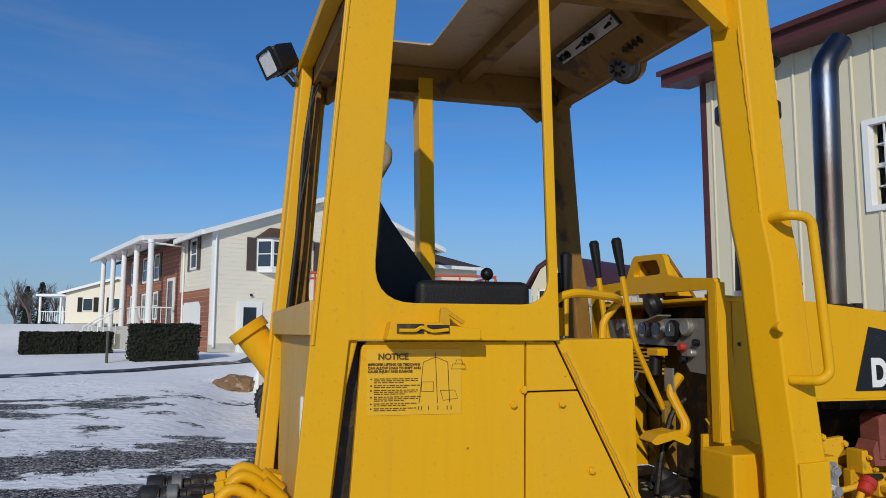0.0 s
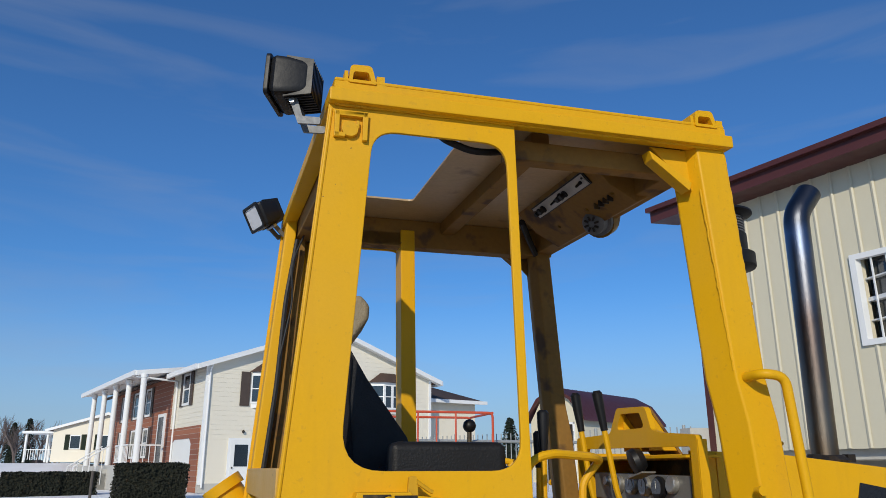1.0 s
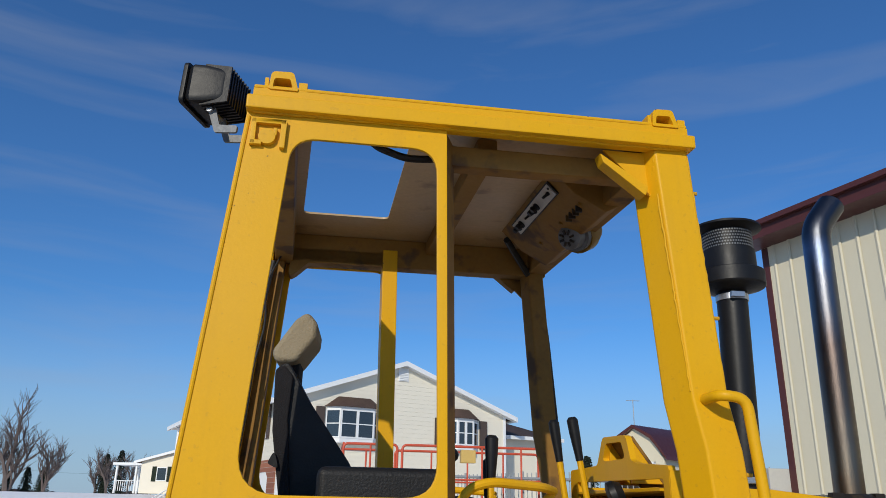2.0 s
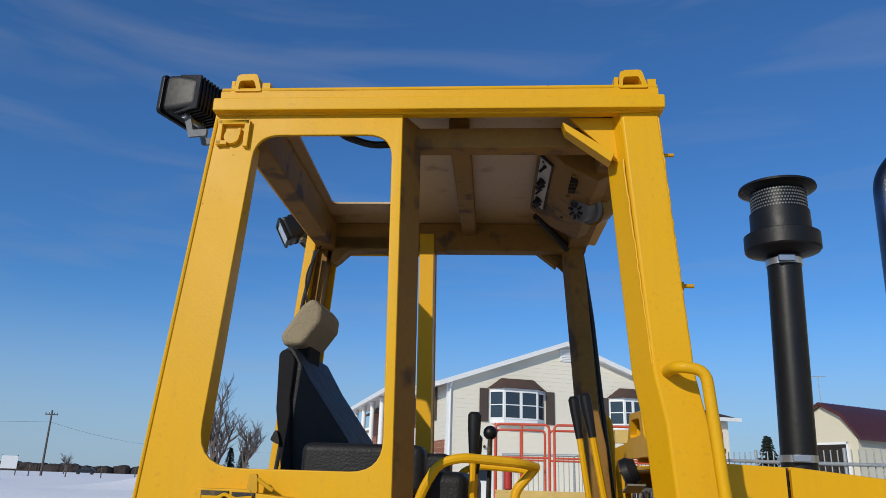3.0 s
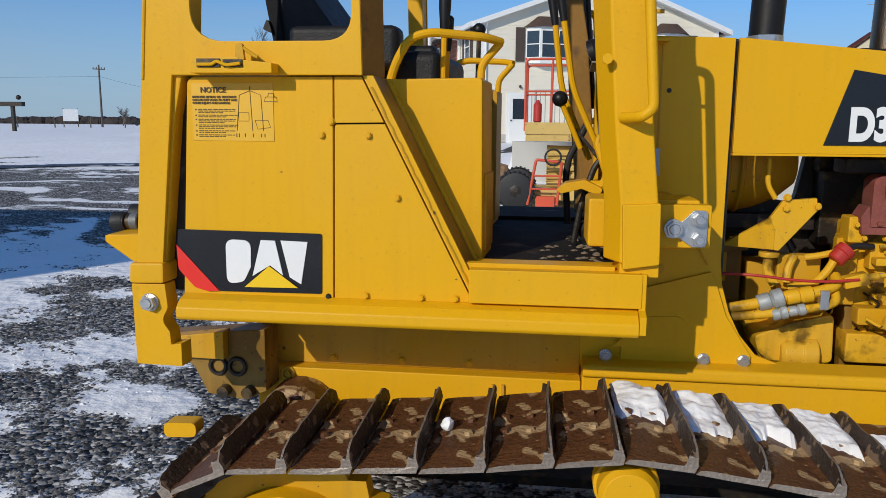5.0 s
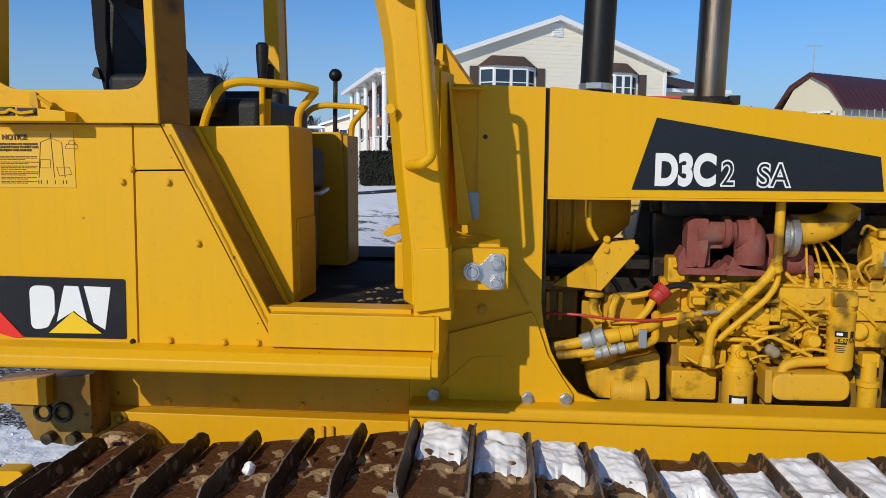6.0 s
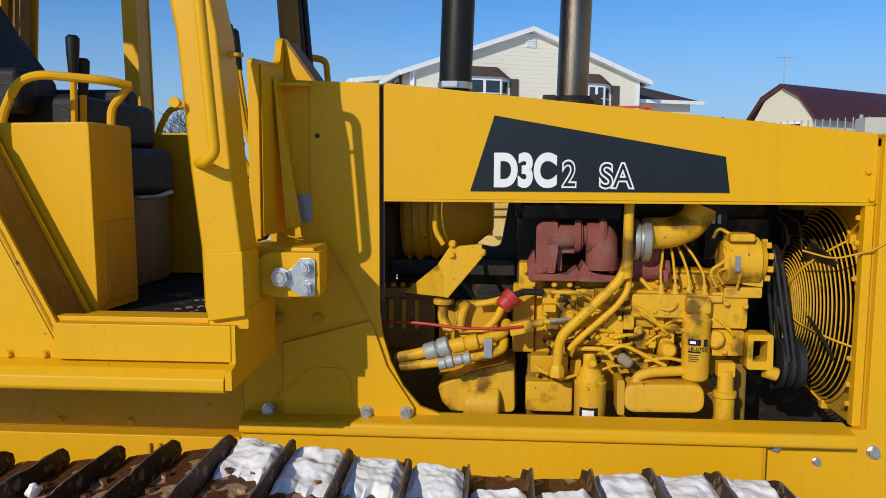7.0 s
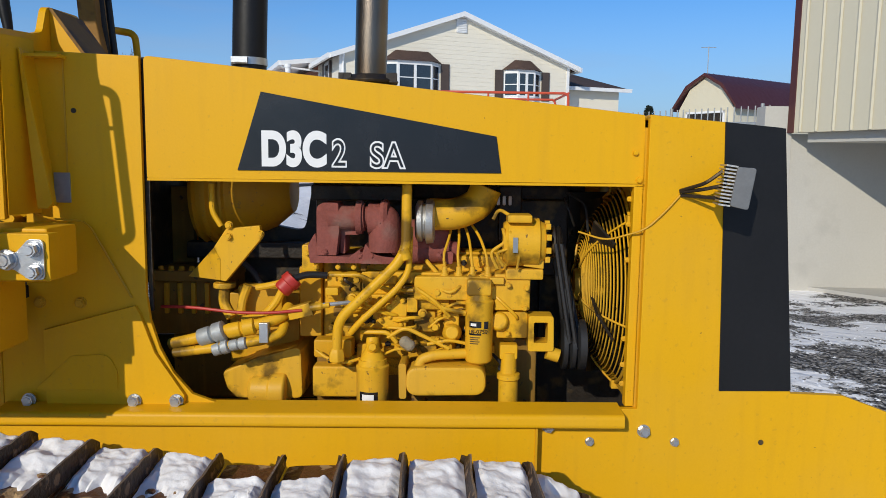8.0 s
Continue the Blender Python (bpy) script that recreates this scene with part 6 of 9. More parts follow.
ep("open_bracket", plate(B(), rounded([(p[0], p[2]) for p in pts], 0.008, 3), [rounded([(p[0], p[2]) for p in hol], 0.004, 3)], 0.08, 0.15), M_engine, "", 0.003)
etube([(1.102, 0.100, 0.971), (1.137, 0.100, 0.960)], 0.020, None, "bracket_shaft", 0, 12)
px_, pz_ = (1.178, 0.160, 0.981)[0], (1.178, 0.160, 0.981)[2]
bm = lathe(B(), (px_ - 0.03, 0.16, pz_), (px_ + 0.05, 0.16, pz_), [(0, 0.05), (0.05, 0.075), (0.2, 0.075), (0.28, 0.062), (0.36, 0.075), (0.5, 0.075), (0.58, 0.062), (0.66, 0.075), (0.9, 0.075), (1, 0.04)], 30)
ep("pulley", bm, M_rubber, "worn dark crank pulley", 0)
ux, uz = (1.118, 0.140, 1.291)[0], (1.118, 0.140, 1.291)[2]
ep("pulley", lathe(B(), (ux - 0.01, 0.14, uz), (ux + 0.02, 0.14, uz), [(0, 0.045), (0.3, 0.05), (0.5, 0.038), (0.7, 0.05), (1, 0.04)], 24), M_dark)
for dx in (0.0, 0.016):
    etube([(ux + dx, 0.14 - 0.046, uz), (px_ - 0.01 + dx, 0.16 - 0.068, pz_ + 0.02)], 0.0065, M_rubber, "belt", 0, 6)
    etube([(ux + dx, 0.14 + 0.046, uz), (px_ - 0.01 + dx, 0.16 + 0.07, pz_ + 0.02)], 0.0065, M_rubber, "belt", 0, 6)
    etube([(px_ + 0.01 + dx, 0.09, pz_), (px_ - 0.02 + dx, 0.24, pz_ + 0.20), (px_ + dx, 0.36, pz_ + 0.22)], 0.0065, M_rubber, "belt", 0.05, 6)
# fan and wire guard
FX, FY, FZ, FR = 1.335, 0.335, 1.135, 0.31
fan = ep("fan", lathe(B(), (FX - 0.13, FY, FZ), (FX - 0.04, FY, FZ), [(0, 0.05), (0.4, 0.06), (1, 0.06)], 20), M_engine, "fan with dark blades", 0.002)
for k in range(6):
    bm = boxed(-0.004, 0.004, 0.05, FR - 0.035, -0.05, 0.05)
    bmesh.ops.transform(bm, matrix=Matrix.Translation((FX - 0.07, FY, FZ)) @ Matrix.Rotation(math.pi * 2 * k / 6 + 0.3, 4, "X") @ Matrix.Rotation(radians(32), 4, "Y"), verts=bm.verts)
    part("blade", bm, M_dark, fan)
guard = ep("fan_guard", ring(B(), (FX, FY, FZ), (1, 0, 0), FR, 0.0055, 64), M_engine, "yellow wire fan guard of close rings", 0)
for k in range(23):
    r = FR * (0.22 + 0.78 * k / 23)
    o = 0.115 * (1 - ((r - 0.08) / (FR - 0.08)) ** 2)
    part("guard_ring", ring(B(), (FX - o, FY, FZ), (1, 0, 0), r, 0.0026, 56, 4), M_engine, guard)
for k in range(6):
    a = 2 * math.pi * k / 6 + 0.25
    pts = []
    for j in range(9):
        r = 0.08 + (FR - 0.08) * j / 8
        o = 0.115 * (1 - ((r - 0.08) / (FR - 0.08)) ** 2) + 0.006
        pts.append((FX - o, FY + r * math.cos(a), FZ + r * math.sin(a)))
    part("guard_spoke", tube(B(), pts, 0.0035, 6, 0), M_engine, guard)
    part("guard_clip", boxed(FX - 0.012, FX + 0.015, FY + (FR + 0.004) * math.cos(a) - 0.014, FY + (FR + 0.004) * math.cos(a) + 0.014, FZ + (FR + 0.004) * math.sin(a) - 0.014, FZ + (FR + 0.004) * math.sin(a) + 0.014), M_engine, guard, bev=0.003)
# shroud wall round the fan and radiator core behind it
ep("fan_shroud", plate(B(), [(0.0, 0.83), (HW, 0.83), (HW, 1.62), (0.0, 1.62)], [oval(FY, FZ, FR + 0.006, FR + 0.006, 40)], FX + 0.004, FX + 0.02, "x"), M_grime, "", 0)
ep("radiator_core", boxed(FX + 0.05, FX + 0.09, 0.03, HW - 0.03, 0.84, 1.60), M_dark)
for z in (1.425, 1.355, 1.255, 1.03, 0.955, 0.90):
    ep("shroud_bolt", hexbolt(B(), (1.318, 0.03, z), (-1, 0, 0), 0.008, 0.012), M_engine, "", 0)
part("guard_flange", boxed(1.316, 1.345, 0.0, 0.03, 0.842, 1.466), M_yellow, dozer, bev=0.003)
part("guard_flange", boxed(1.316, 1.345, HW - 0.03, HW, 0.842, 1.466), M_yellow, dozer, bev=0.003)
# hydraulic lines with silver couplings, red cable, red plug
def coupling(p, q, r, silver):
    p, q = V(p), V(q)
    ep("coupling", lathe(B(), p, q, [(0, r * 0.9), (0.05, r), (0.45, r), (0.5, r * 0.8), (0.6, r * 1.1), (0.95, r * 1.1), (1, r * 0.8)], 14), M_galv if silver else M_engine, "dull zinc hose coupling" if silver else "", 0)
etube([(0.026, 0.060, 0.996), (0.093, 0.050, 1.013), (0.188, 0.050, 1.041), (0.295, 0.060, 1.059), (0.345, 0.080, 1.078), (0.347, 0.120, 1.094)], 0.0165, None, "hydraulic_line", 0.03, 12)
etube([(0.038, 0.050, 0.973), (0.160, 0.040, 0.991), (0.299, 0.045, 1.014), (0.339, 0.060, 1.029), (0.341, 0.090, 1.052)], 0.0135, None, "hydraulic_line", 0.025, 12)
coupling((0.112, 0.050, 1.016), (0.184, 0.050, 1.041), 0.026, True)
coupling((0.191, 0.050, 1.037), (0.268, 0.055, 1.052), 0.022, False)
coupling((0.153, 0.040, 0.984), (0.197, 0.040, 0.997), 0.018, True)
coupling((0.200, 0.040, 0.997), (0.247, 0.040, 1.007), 0.016, True)
ebox((0.284, 0.030, 1.065), (0.309, 0.030, 1.008), 0.03, M_zinc, "hose_clamp", 0.002)
etube([(-0.013, 0.100, 1.096), (0.090, 0.060, 1.103), (0.219, 0.050, 1.090), (0.313, 0.050, 1.090), (0.398, 0.060, 1.097)], 0.0045, M_cable, "red_cable", 0.05, 8)
bm = lathe(B(), (0.332, 0.090, 1.147), (0.368, 0.100, 1.184), [(0, 0.022), (0.1, 0.026), (0.55, 0.026), (0.6, 0.030), (1, 0.028)], 18)
ep("red_plug", bm, M_cable, "red plastic plug", 0)
etube([(0.365, 0.100, 1.181), (0.401, 0.120, 1.191), (0.454, 0.140, 1.185)], 0.010, M_rubber, "black_hose", 0.03, 10)
etube([(0.255, 0.120, 1.150), (0.298, 0.110, 1.159), (0.338, 0.110, 1.170)], 0.010, None, "pipe", 0.02, 10)
etube([(0.156, 0.140, 1.162), (0.152, 0.140, 1.098), (0.178, 0.130, 1.060)], 0.016, None, "pipe", 0.02, 10)
etube([(0.227, 0.130, 1.156), (0.211, 0.130, 1.116), (0.206, 0.120, 1.070)], 0.013, None, "pipe", 0.02, 10)
etube([(0.214, 0.120, 1.054), (0.284, 0.100, 1.074), (0.317, 0.100, 1.113), (0.333, 0.100, 1.145)], 0.012, None, "pipe", 0.03, 10)
etube([(0.182, 0.200, 1.219), (0.224, 0.200, 1.186), (0.258, 0.200, 1.120)], 0.009, M_rubber, "black_hose", 0.05, 10)
ep("flange_ring", lathe(B(), (0.156, 0.140, 1.162), (0.156, 0.140, 1.146), [(0, 0.032), (1, 0.032)], 16), M_engine)
bm = prism(B(), [((0.355, 0.060, 1.100)[0], (0.355, 0.060, 1.100)[2]), ((0.418, 0.060, 1.119)[0], (0.418, 0.060, 1.119)[2]), ((0.431, 0.060, 1.082)[0], (0.431, 0.060, 1.082)[2]), ((0.361, 0.060, 1.066)[0], (0.361, 0.060, 1.066)[2])], 0.06, 0.10)
ep("lever_arm", bm, M_engine, "", 0.004)
etube([(0.419, 0.070, 1.102), (0.459, 0.070, 1.111), (0.527, 0.090, 1.115), (0.571, 0.120, 1.118)], 0.006, M_galv, "control_rod", 0, 8)
ep("rod_end", lathe(B(), (0.419, 0.070, 1.102), (0.475, 0.070, 1.111), [(0, 0.012), (0.6, 0.012), (0.65, 0.008), (1, 0.008)], 8), M_engine)
ebox((0.186, 0.160, 1.151), (0.318, 0.160, 0.997), 0.05, M_grime, "valve_body", 0.01)
ebox((0.363, 0.180, 1.205), (0.430, 0.180, 0.992), 0.04, M_grime, "flywheel_flange", 0.006)
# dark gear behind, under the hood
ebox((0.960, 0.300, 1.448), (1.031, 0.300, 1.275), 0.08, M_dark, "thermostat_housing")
for k in range(4):
    x = (0.933, 0.250, 1.424)[0] + k * 0.018
    ep("white_tag", boxed(x, x + 0.010, 0.25, 0.26, (0.933, 0.250, 1.390)[2], (0.933, 0.250, 1.419)[2]), M_white)
# small bolts, plugs and fittings over the castings
rnd = random.Random(21)
P0, P1 = V((0.450, 0.120, 1.197)), V((0.961, 0.120, 0.942))
for i in range(13):
    for j in range(6):
        if rnd.random() < 0.30:
            continue
        p = V((P0.x + (P1.x - P0.x) * (i + rnd.uniform(0.1, 0.9)) / 13, 0.118 + 0.045 * (j > 3) + rnd.uniform(-0.01, 0.01), P0.z + (P1.z - P0.z) * (j + rnd.uniform(0.1, 0.9)) / 6))
        if rnd.random() < 0.55:
            ep("bolt", hexbolt(B(), p, (0, -1, 0), rnd.uniform(0.006, 0.009), 0.014), M_engine, "", 0)
        elif rnd.random() < 0.5:
            ep("plug", lathe(B(), p, p + V((0, -0.022, 0)), [(0, 0.014), (0.4, 0.014), (0.45, 0.009), (1, 0.009)], 10), M_engine, "", 0)
        else:
            a = rnd.uniform(0, 6.28)
            w, hh = rnd.uniform(0.010, 0.028), rnd.uniform(0.008, 0.022)
            ep("fitting", boxed(p.x - w, p.x + w, p.y - 0.014, p.y + 0.03, p.z - hh, p.z + hh), M_engine, "", 0.004)
for k in range(9):
    p = V((P0.x + rnd.uniform(0.02, 0.40), 0.10, P0.z + rnd.uniform(-0.24, -0.02)))
    q = p + V((rnd.uniform(0.05, 0.12), rnd.uniform(-0.01, 0.02), rnd.uniform(-0.05, 0.05)))
    etube([p + V((0, 0.03, 0)), p, (p + q) / 2 + V((0, -0.01, rnd.uniform(-0.02, 0.02))), q, q + V((0, 0.03, 0))], rnd.uniform(0.0035, 0.0055), None, "fuel_line", 0.02, 8)
for pts in ([(1.150, 0.200, 1.417), (1.160, 0.150, 1.387), (1.184, 0.200, 1.335)], [(1.165, 0.250, 1.432), (1.217, 0.200, 1.401), (1.226, 0.200, 1.318)]):
    etube(pts, 0.004, M_rubber, "black_hose", 0.03, 6)
# the engine sits slightly forward towards its far side
for ob in (eng, *eng.children_recursive):
    ob.data.transform(Matrix(((1, 0.057, 0, 0), (0, 1, 0, 0), (0, 0, 1, 0), (0, 0, 0, 1))))
# far side of the bay
part("far_flange", boxed(0.0, 0.10, HW - 0.02, HW, 0.83, 1.47), M_grime, dozer)


# bolt heads, banjo fittings and thin lines over the engine block
rnd = random.Random(21)
for k in range(64):
    x, z = rnd.uniform(0.45, 1.0), rnd.uniform(0.88, 1.23)
    bm = hexbolt(B(), (x + 0.057 * 0.2, 0.20, z), (0, -1, 0), rnd.uniform(0.006, 0.011), rnd.uniform(0.010, 0.022))
    part("engine_bolt", bm, rnd.choice((M_engine, M_engine, M_dark)), eng)
for k in range(16):
    x, z = rnd.uniform(0.46, 0.98), rnd.uniform(0.92, 1.22)
    pts = [(x, 0.19, z)]
    for j in range(4):
        pts.append((pts[-1][0] + rnd.uniform(-0.03, 0.07), 0.19 - rnd.uniform(0.02, 0.09), pts[-1][2] + rnd.uniform(-0.06, 0.04)))
    pts[-1] = (pts[-1][0], 0.19, pts[-1][2])
    part("thin_hose", tube(B(), pts, rnd.choice((0.004, 0.005, 0.0065)), 7, 0.02), rnd.choice((M_engine, M_rubber, M_engine, M_dark)), eng)
for k in range(14):
    x, z = rnd.uniform(0.46, 1.0), rnd.uniform(0.90, 1.22)
    w, h = rnd.uniform(0.015, 0.035), rnd.uniform(0.012, 0.03)
    part("fitting", boxed(x, x + w, 0.155, 0.20, z, z + h), rnd.choice((M_engine, M_engine, M_dark, M_shaded_oily)), eng, bev=0.003)

# ---- tracks ----
PITCH = 0.151
RS, RI = 0.360, 0.368                               # radius of the loop over the sprocket and the idler
def track_path():
    """The loop of the track, in x and z, from the top run backwards over the sprocket, as dense points."""
    top = [(0.88, 0.768), (0.76, 0.774), (0.58, 0.768), (0.40, 0.764), (0.15, 0.772), (-0.10, 0.806), (-0.31, 0.832), (-0.50, 0.812), (-0.70, 0.786), (-0.95, 0.768), (-1.17, 0.752)]
    pts = []
    for (ax, az), (bx, bz) in zip(top, top[1:]):
        pts += [(ax + (bx - ax) * i / 12, az + (bz - az) * i / 12) for i in range(12)]
    for i in range(61):
        a = math.pi / 2 + math.pi * i / 60
        pts.append((-1.17 + RS * math.cos(a), 0.392 + RS * math.sin(a)))
    pts += [(-1.17 + 2.05 * i / 60, 0.032) for i in range(1, 60)]
    for i in range(61):
        a = -math.pi / 2 + math.pi * i / 60
        pts.append((0.88 + RI * math.cos(a), 0.400 + RI * math.sin(a)))
    return [Vector((x, 0, z)) for x, z in pts]

loop = track_path()
gone = [0.0]
for a, b in zip(loop, loop[1:]):
    gone.append(gone[-1] + (b - a).length)
def on_loop(s):
    s %= gone[-1]
    i = max(j for j in range(len(gone)) if gone[j] <= s)
    j = min(i + 1, len(loop) - 1)
    f = (s - gone[i]) / max(1e-6, gone[j] - gone[i])
    p = loop[i].lerp(loop[j], min(1, f))
    d = (loop[(i + 3) % len(loop)] - loop[i - 3]).normalized()
    return p, d
start = min(range(130), key=lambda i: abs(loop[i].x + 0.267))
COUNT = round(gone[-1] / PITCH)
STEP = gone[-1] / COUNT

def shoe_mesh(seed):
    """One shoe: dented plate with lips, a worn grouser bar, bolt heads and caked dirt. Local x runs backwards along the top run, y across, z out."""
    rnd = random.Random(seed)
    bm = B()
    prof = [(-0.074, -0.014), (-0.066, -0.003), (-0.040, 0.0), (0.0, 0.0), (0.050, 0.0), (0.0625, 0.006), (0.0670, 0.026), (0.0685, 0.049), (0.0735, 0.049), (0.0750, 0.024), (0.079, 0.003), (0.074, -0.013), (0.0, -0.014)]
    n = 22
    rows = []
    lean, bow = rnd.uniform(-0.002, 0.002), rnd.uniform(-0.003, 0.003)
    for k in range(n + 1):
        y = -0.225 + 0.45 * k / n
        end = min(k, n - k)
        row = []
        for i, (x, z) in enumerate(prof):
            chip = noise.noise((seed * 7.1, y * 24, i * 0.1))
            if i in (7, 8):
                z -= (0.026, 0.010, 0.002)[end] if end < 3 else 0.0
                z -= max(0.0, 0.010 * chip) + rnd.uniform(0, 0.0016)
                x += lean * 2 + bow * (y / 0.225) ** 2 + 0.003 * noise.noise((seed * 3.3, y * 8, 2.0))
            elif 1 < i < 5:
                z += 0.0025 * noise.noise((seed * 5.0 + x * 30, y * 12, 1.0))
            elif i in (5, 6, 9, 10):
                x += bow * 0.5 * (y / 0.225) ** 2 - (0.010 if end == 0 and i < 7 else 0.0)
            row.append(bm.verts.new((x, y + (0.006 * chip if end == 0 else 0.0), z)))
        rows.append(row)
    for a, b in zip(rows, rows[1:]):
        for i in range(len(prof)):
            j = (i + 1) % len(prof)
            f = bm.faces.new((a[i], a[j], b[j], b[i]))
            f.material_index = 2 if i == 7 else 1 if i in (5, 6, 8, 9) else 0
    for f in (bm.faces.new(rows[0]), bm.faces.new(rows[-1][::-1])):
        f.material_index = 2
    bmesh.ops.recalc_face_normals(bm, faces=bm.faces)
    for x in (-0.038, 0.024):
        for y in (-0.040, 0.046):
            for f in hexbolt_faces(bm, x, y, rnd.uniform(0.007, 0.011), rnd.uniform(0, 1)):
                f.material_index = 0
    for f in bm.faces:
        f.smooth = False
    me = bpy.data.meshes.new("track_shoe")
    bm.to_mesh(me)
    bm.free()
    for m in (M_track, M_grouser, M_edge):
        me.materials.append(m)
    return me
def hexbolt_faces(bm, x, y, h, turn):
    """A worn six-sided bolt head standing on the plate."""
    lo, hi = ([bm.verts.new((x + r * math.cos(turn + k * math.pi / 3), y + r * math.sin(turn + k * math.pi / 3), z)) for k in range(6)] for r, z in ((0.0125, -0.003), (0.0105, h)))
    top = bm.verts.new((x, y, h + 0.0015))
    return [bm.faces.new((lo[k], lo[(k + 1) % 6], hi[(k + 1) % 6], hi[k])) for k in range(6)] + [bm.faces.new((hi[k], hi[(k + 1) % 6], top)) for k in range(6)]
shoes = [shoe_mesh(i) for i in range(7)]
bm = prism(B(), rounded([(-0.085, 0.0), (0.080, 0.0), (0.088, -0.030), (0.070, -0.058), (0.02, -0.050), (-0.02, -0.050), (-0.070, -0.058), (-0.088, -0.030)], 0.012, 3), -0.014, 0.014)
finish(bm)
link_mesh = bpy.data.meshes.new("track_link")
bm.to_mesh(link_mesh)
bm.free()
link_mesh.materials.append(M_dark)
snow_at = []
for side, yc in ((0, -0.465), (1, 0.68 + 0.465)):
    chain = empty("track", "", "")
    chain.parent = dozer
    for i in range(COUNT):
        p, d = on_loop(gone[start] + i * STEP)
        n = Vector((d.z, 0, -d.x))
        if n.dot(p - Vector((0, 0, 0.37))) < 0 and abs(p.z - 0.37) > 0.05:
            n = -n
        ob = new("track_shoe", shoes[(i * 3) % 7])
        ob.parent = chain
        y = d.cross(n) * -1
        y = Vector((0, 1, 0))
        m3 = Matrix((n.cross(y) * -1, y, n)).transposed()
        if m3.determinant() < 0:
            m3 = Matrix((n.cross(y), y, n)).transposed()
        ob.matrix_basis = Matrix.Translation(p + Vector((0, yc, 0))) @ m3.to_4x4()
        for y in (-0.07, 0.07):
            link = new("track_link", link_mesh)
            link.parent = chain
            link.matrix_basis = ob.matrix_basis @ Matrix.Translation((0, y, -0.014))
        if side == 0 and n.z > 0.8 and p.x > -0.33:
            snow_at.append(ob.matrix_basis.copy())
    # roller frame, sprocket, idler, rollers
    bm = B()
    prism(bm, rounded([(-0.95, 0.28), (-0.85, 0.46), (0.65, 0.46), (0.82, 0.36), (0.78, 0.22), (-0.9, 0.22)], 0.03, 3), yc - 0.10, yc + 0.10)
    part("roller_frame", bm, M_grime, dozer, bev=0.006)
    bm = B()
    cx, cz, teeth = -1.17, 0.392, 25
    prof = []
    for k in range(teeth * 2):
        a = math.pi * k / teeth
        r = 0.318 if k % 2 else 0.290
        prof.append((cx + r * math.cos(a), cz + r * math.sin(a)))
    prism(bm, prof, yc - 0.028, yc + 0.028)
    spr = part("sprocket", bm, M_grime, dozer, "yellow drive sprocket worn on its teeth", 0.003)
    s = -1 if side == 0 else 1
    bm = lathe(B(), (cx, yc, cz), (cx, yc + s * 0.15, cz), [(0, 0.22), (0.55, 0.215), (0.7, 0.16), (0.95, 0.15), (1, 0.12)], 30)
    part("hub", bm, M_yellow, spr, "yellow sprocket hub", 0.002)
    for k in range(10):
        a = 2 * math.pi * k / 10
        bm = hexbolt(B(), (cx + 0.19 * math.cos(a), yc + s * 0.085, cz + 0.19 * math.sin(a)), (0, s, 0), 0.014, 0.014)
        part("hub_bolt", bm, M_grime, spr)
    bm = lathe(B(), (0.88, yc - 0.06, 0.400), (0.88, yc + 0.06, 0.400), [(0, 0.22), (0.1, 0.29), (0.4, 0.29), (0.42, 0.305), (0.58, 0.305), (0.6, 0.29), (0.9, 0.29), (1, 0.22)], 32)
    part("idler", bm, M_grime, dozer, "yellow front idler wheel", 0.003)
    bm = lathe(B(), (-0.325, yc - s * 0.08, 0.700), (-0.325, yc + s * 0.15, 0.700), [(0, 0.05), (0.1, 0.062), (0.5, 0.062), (0.55, 0.078), (0.72, 0.078), (0.74, 0.070), (0.93, 0.070), (1, 0.058)], 26)
    part("carrier_roller", bm, M_yellow, dozer, "yellow carrier roller", 0.002)
    part("roller_post", boxed(-0.375, -0.275, yc - 0.04, yc + 0.04, 0.44, 0.66), M_grime, dozer)
    for k in range(6):
        x = -0.82 + k * 0.32
        bm = lathe(B(), (x, yc - 0.10, 0.165), (x, yc + 0.10, 0.165), [(0, 0.06), (0.1, 0.10), (0.3, 0.10), (0.32, 0.08), (0.68, 0.08), (0.7, 0.10), (0.9, 0.10), (1, 0.06)], 18)
        part("track_roller", bm, M_grime, dozer)
# final drive case behind the near sprocket
bm = lathe(B(), (-1.27, -0.20, 0.650), (-1.27, -0.06, 0.650), [(0, 0.09), (0.1, 0.108), (1, 0.108)], 28)
part("final_drive", bm, M_track, dozer, "rusty final drive housing", 0.003)
part("tow_step", prism(B(), rounded([(-1.706, 0.604), (-1.60, 0.608), (-1.60, 0.562), (-1.706, 0.556)], 0.018, 4), -0.13, -0.07), M_yellow, dozer)

# snow lying on the shoes of the near track
def snow_material():
    m = material("snow", (0.96, 0.945, 0.92), 0.65, 0, 0.03, 6, 0.0022, 55, spec=0.2)
    b = m.node_tree.nodes["Principled BSDF"]
    b.inputs["Subsurface Weight"].default_value = 0.0
    return m
M_snow = snow_material()
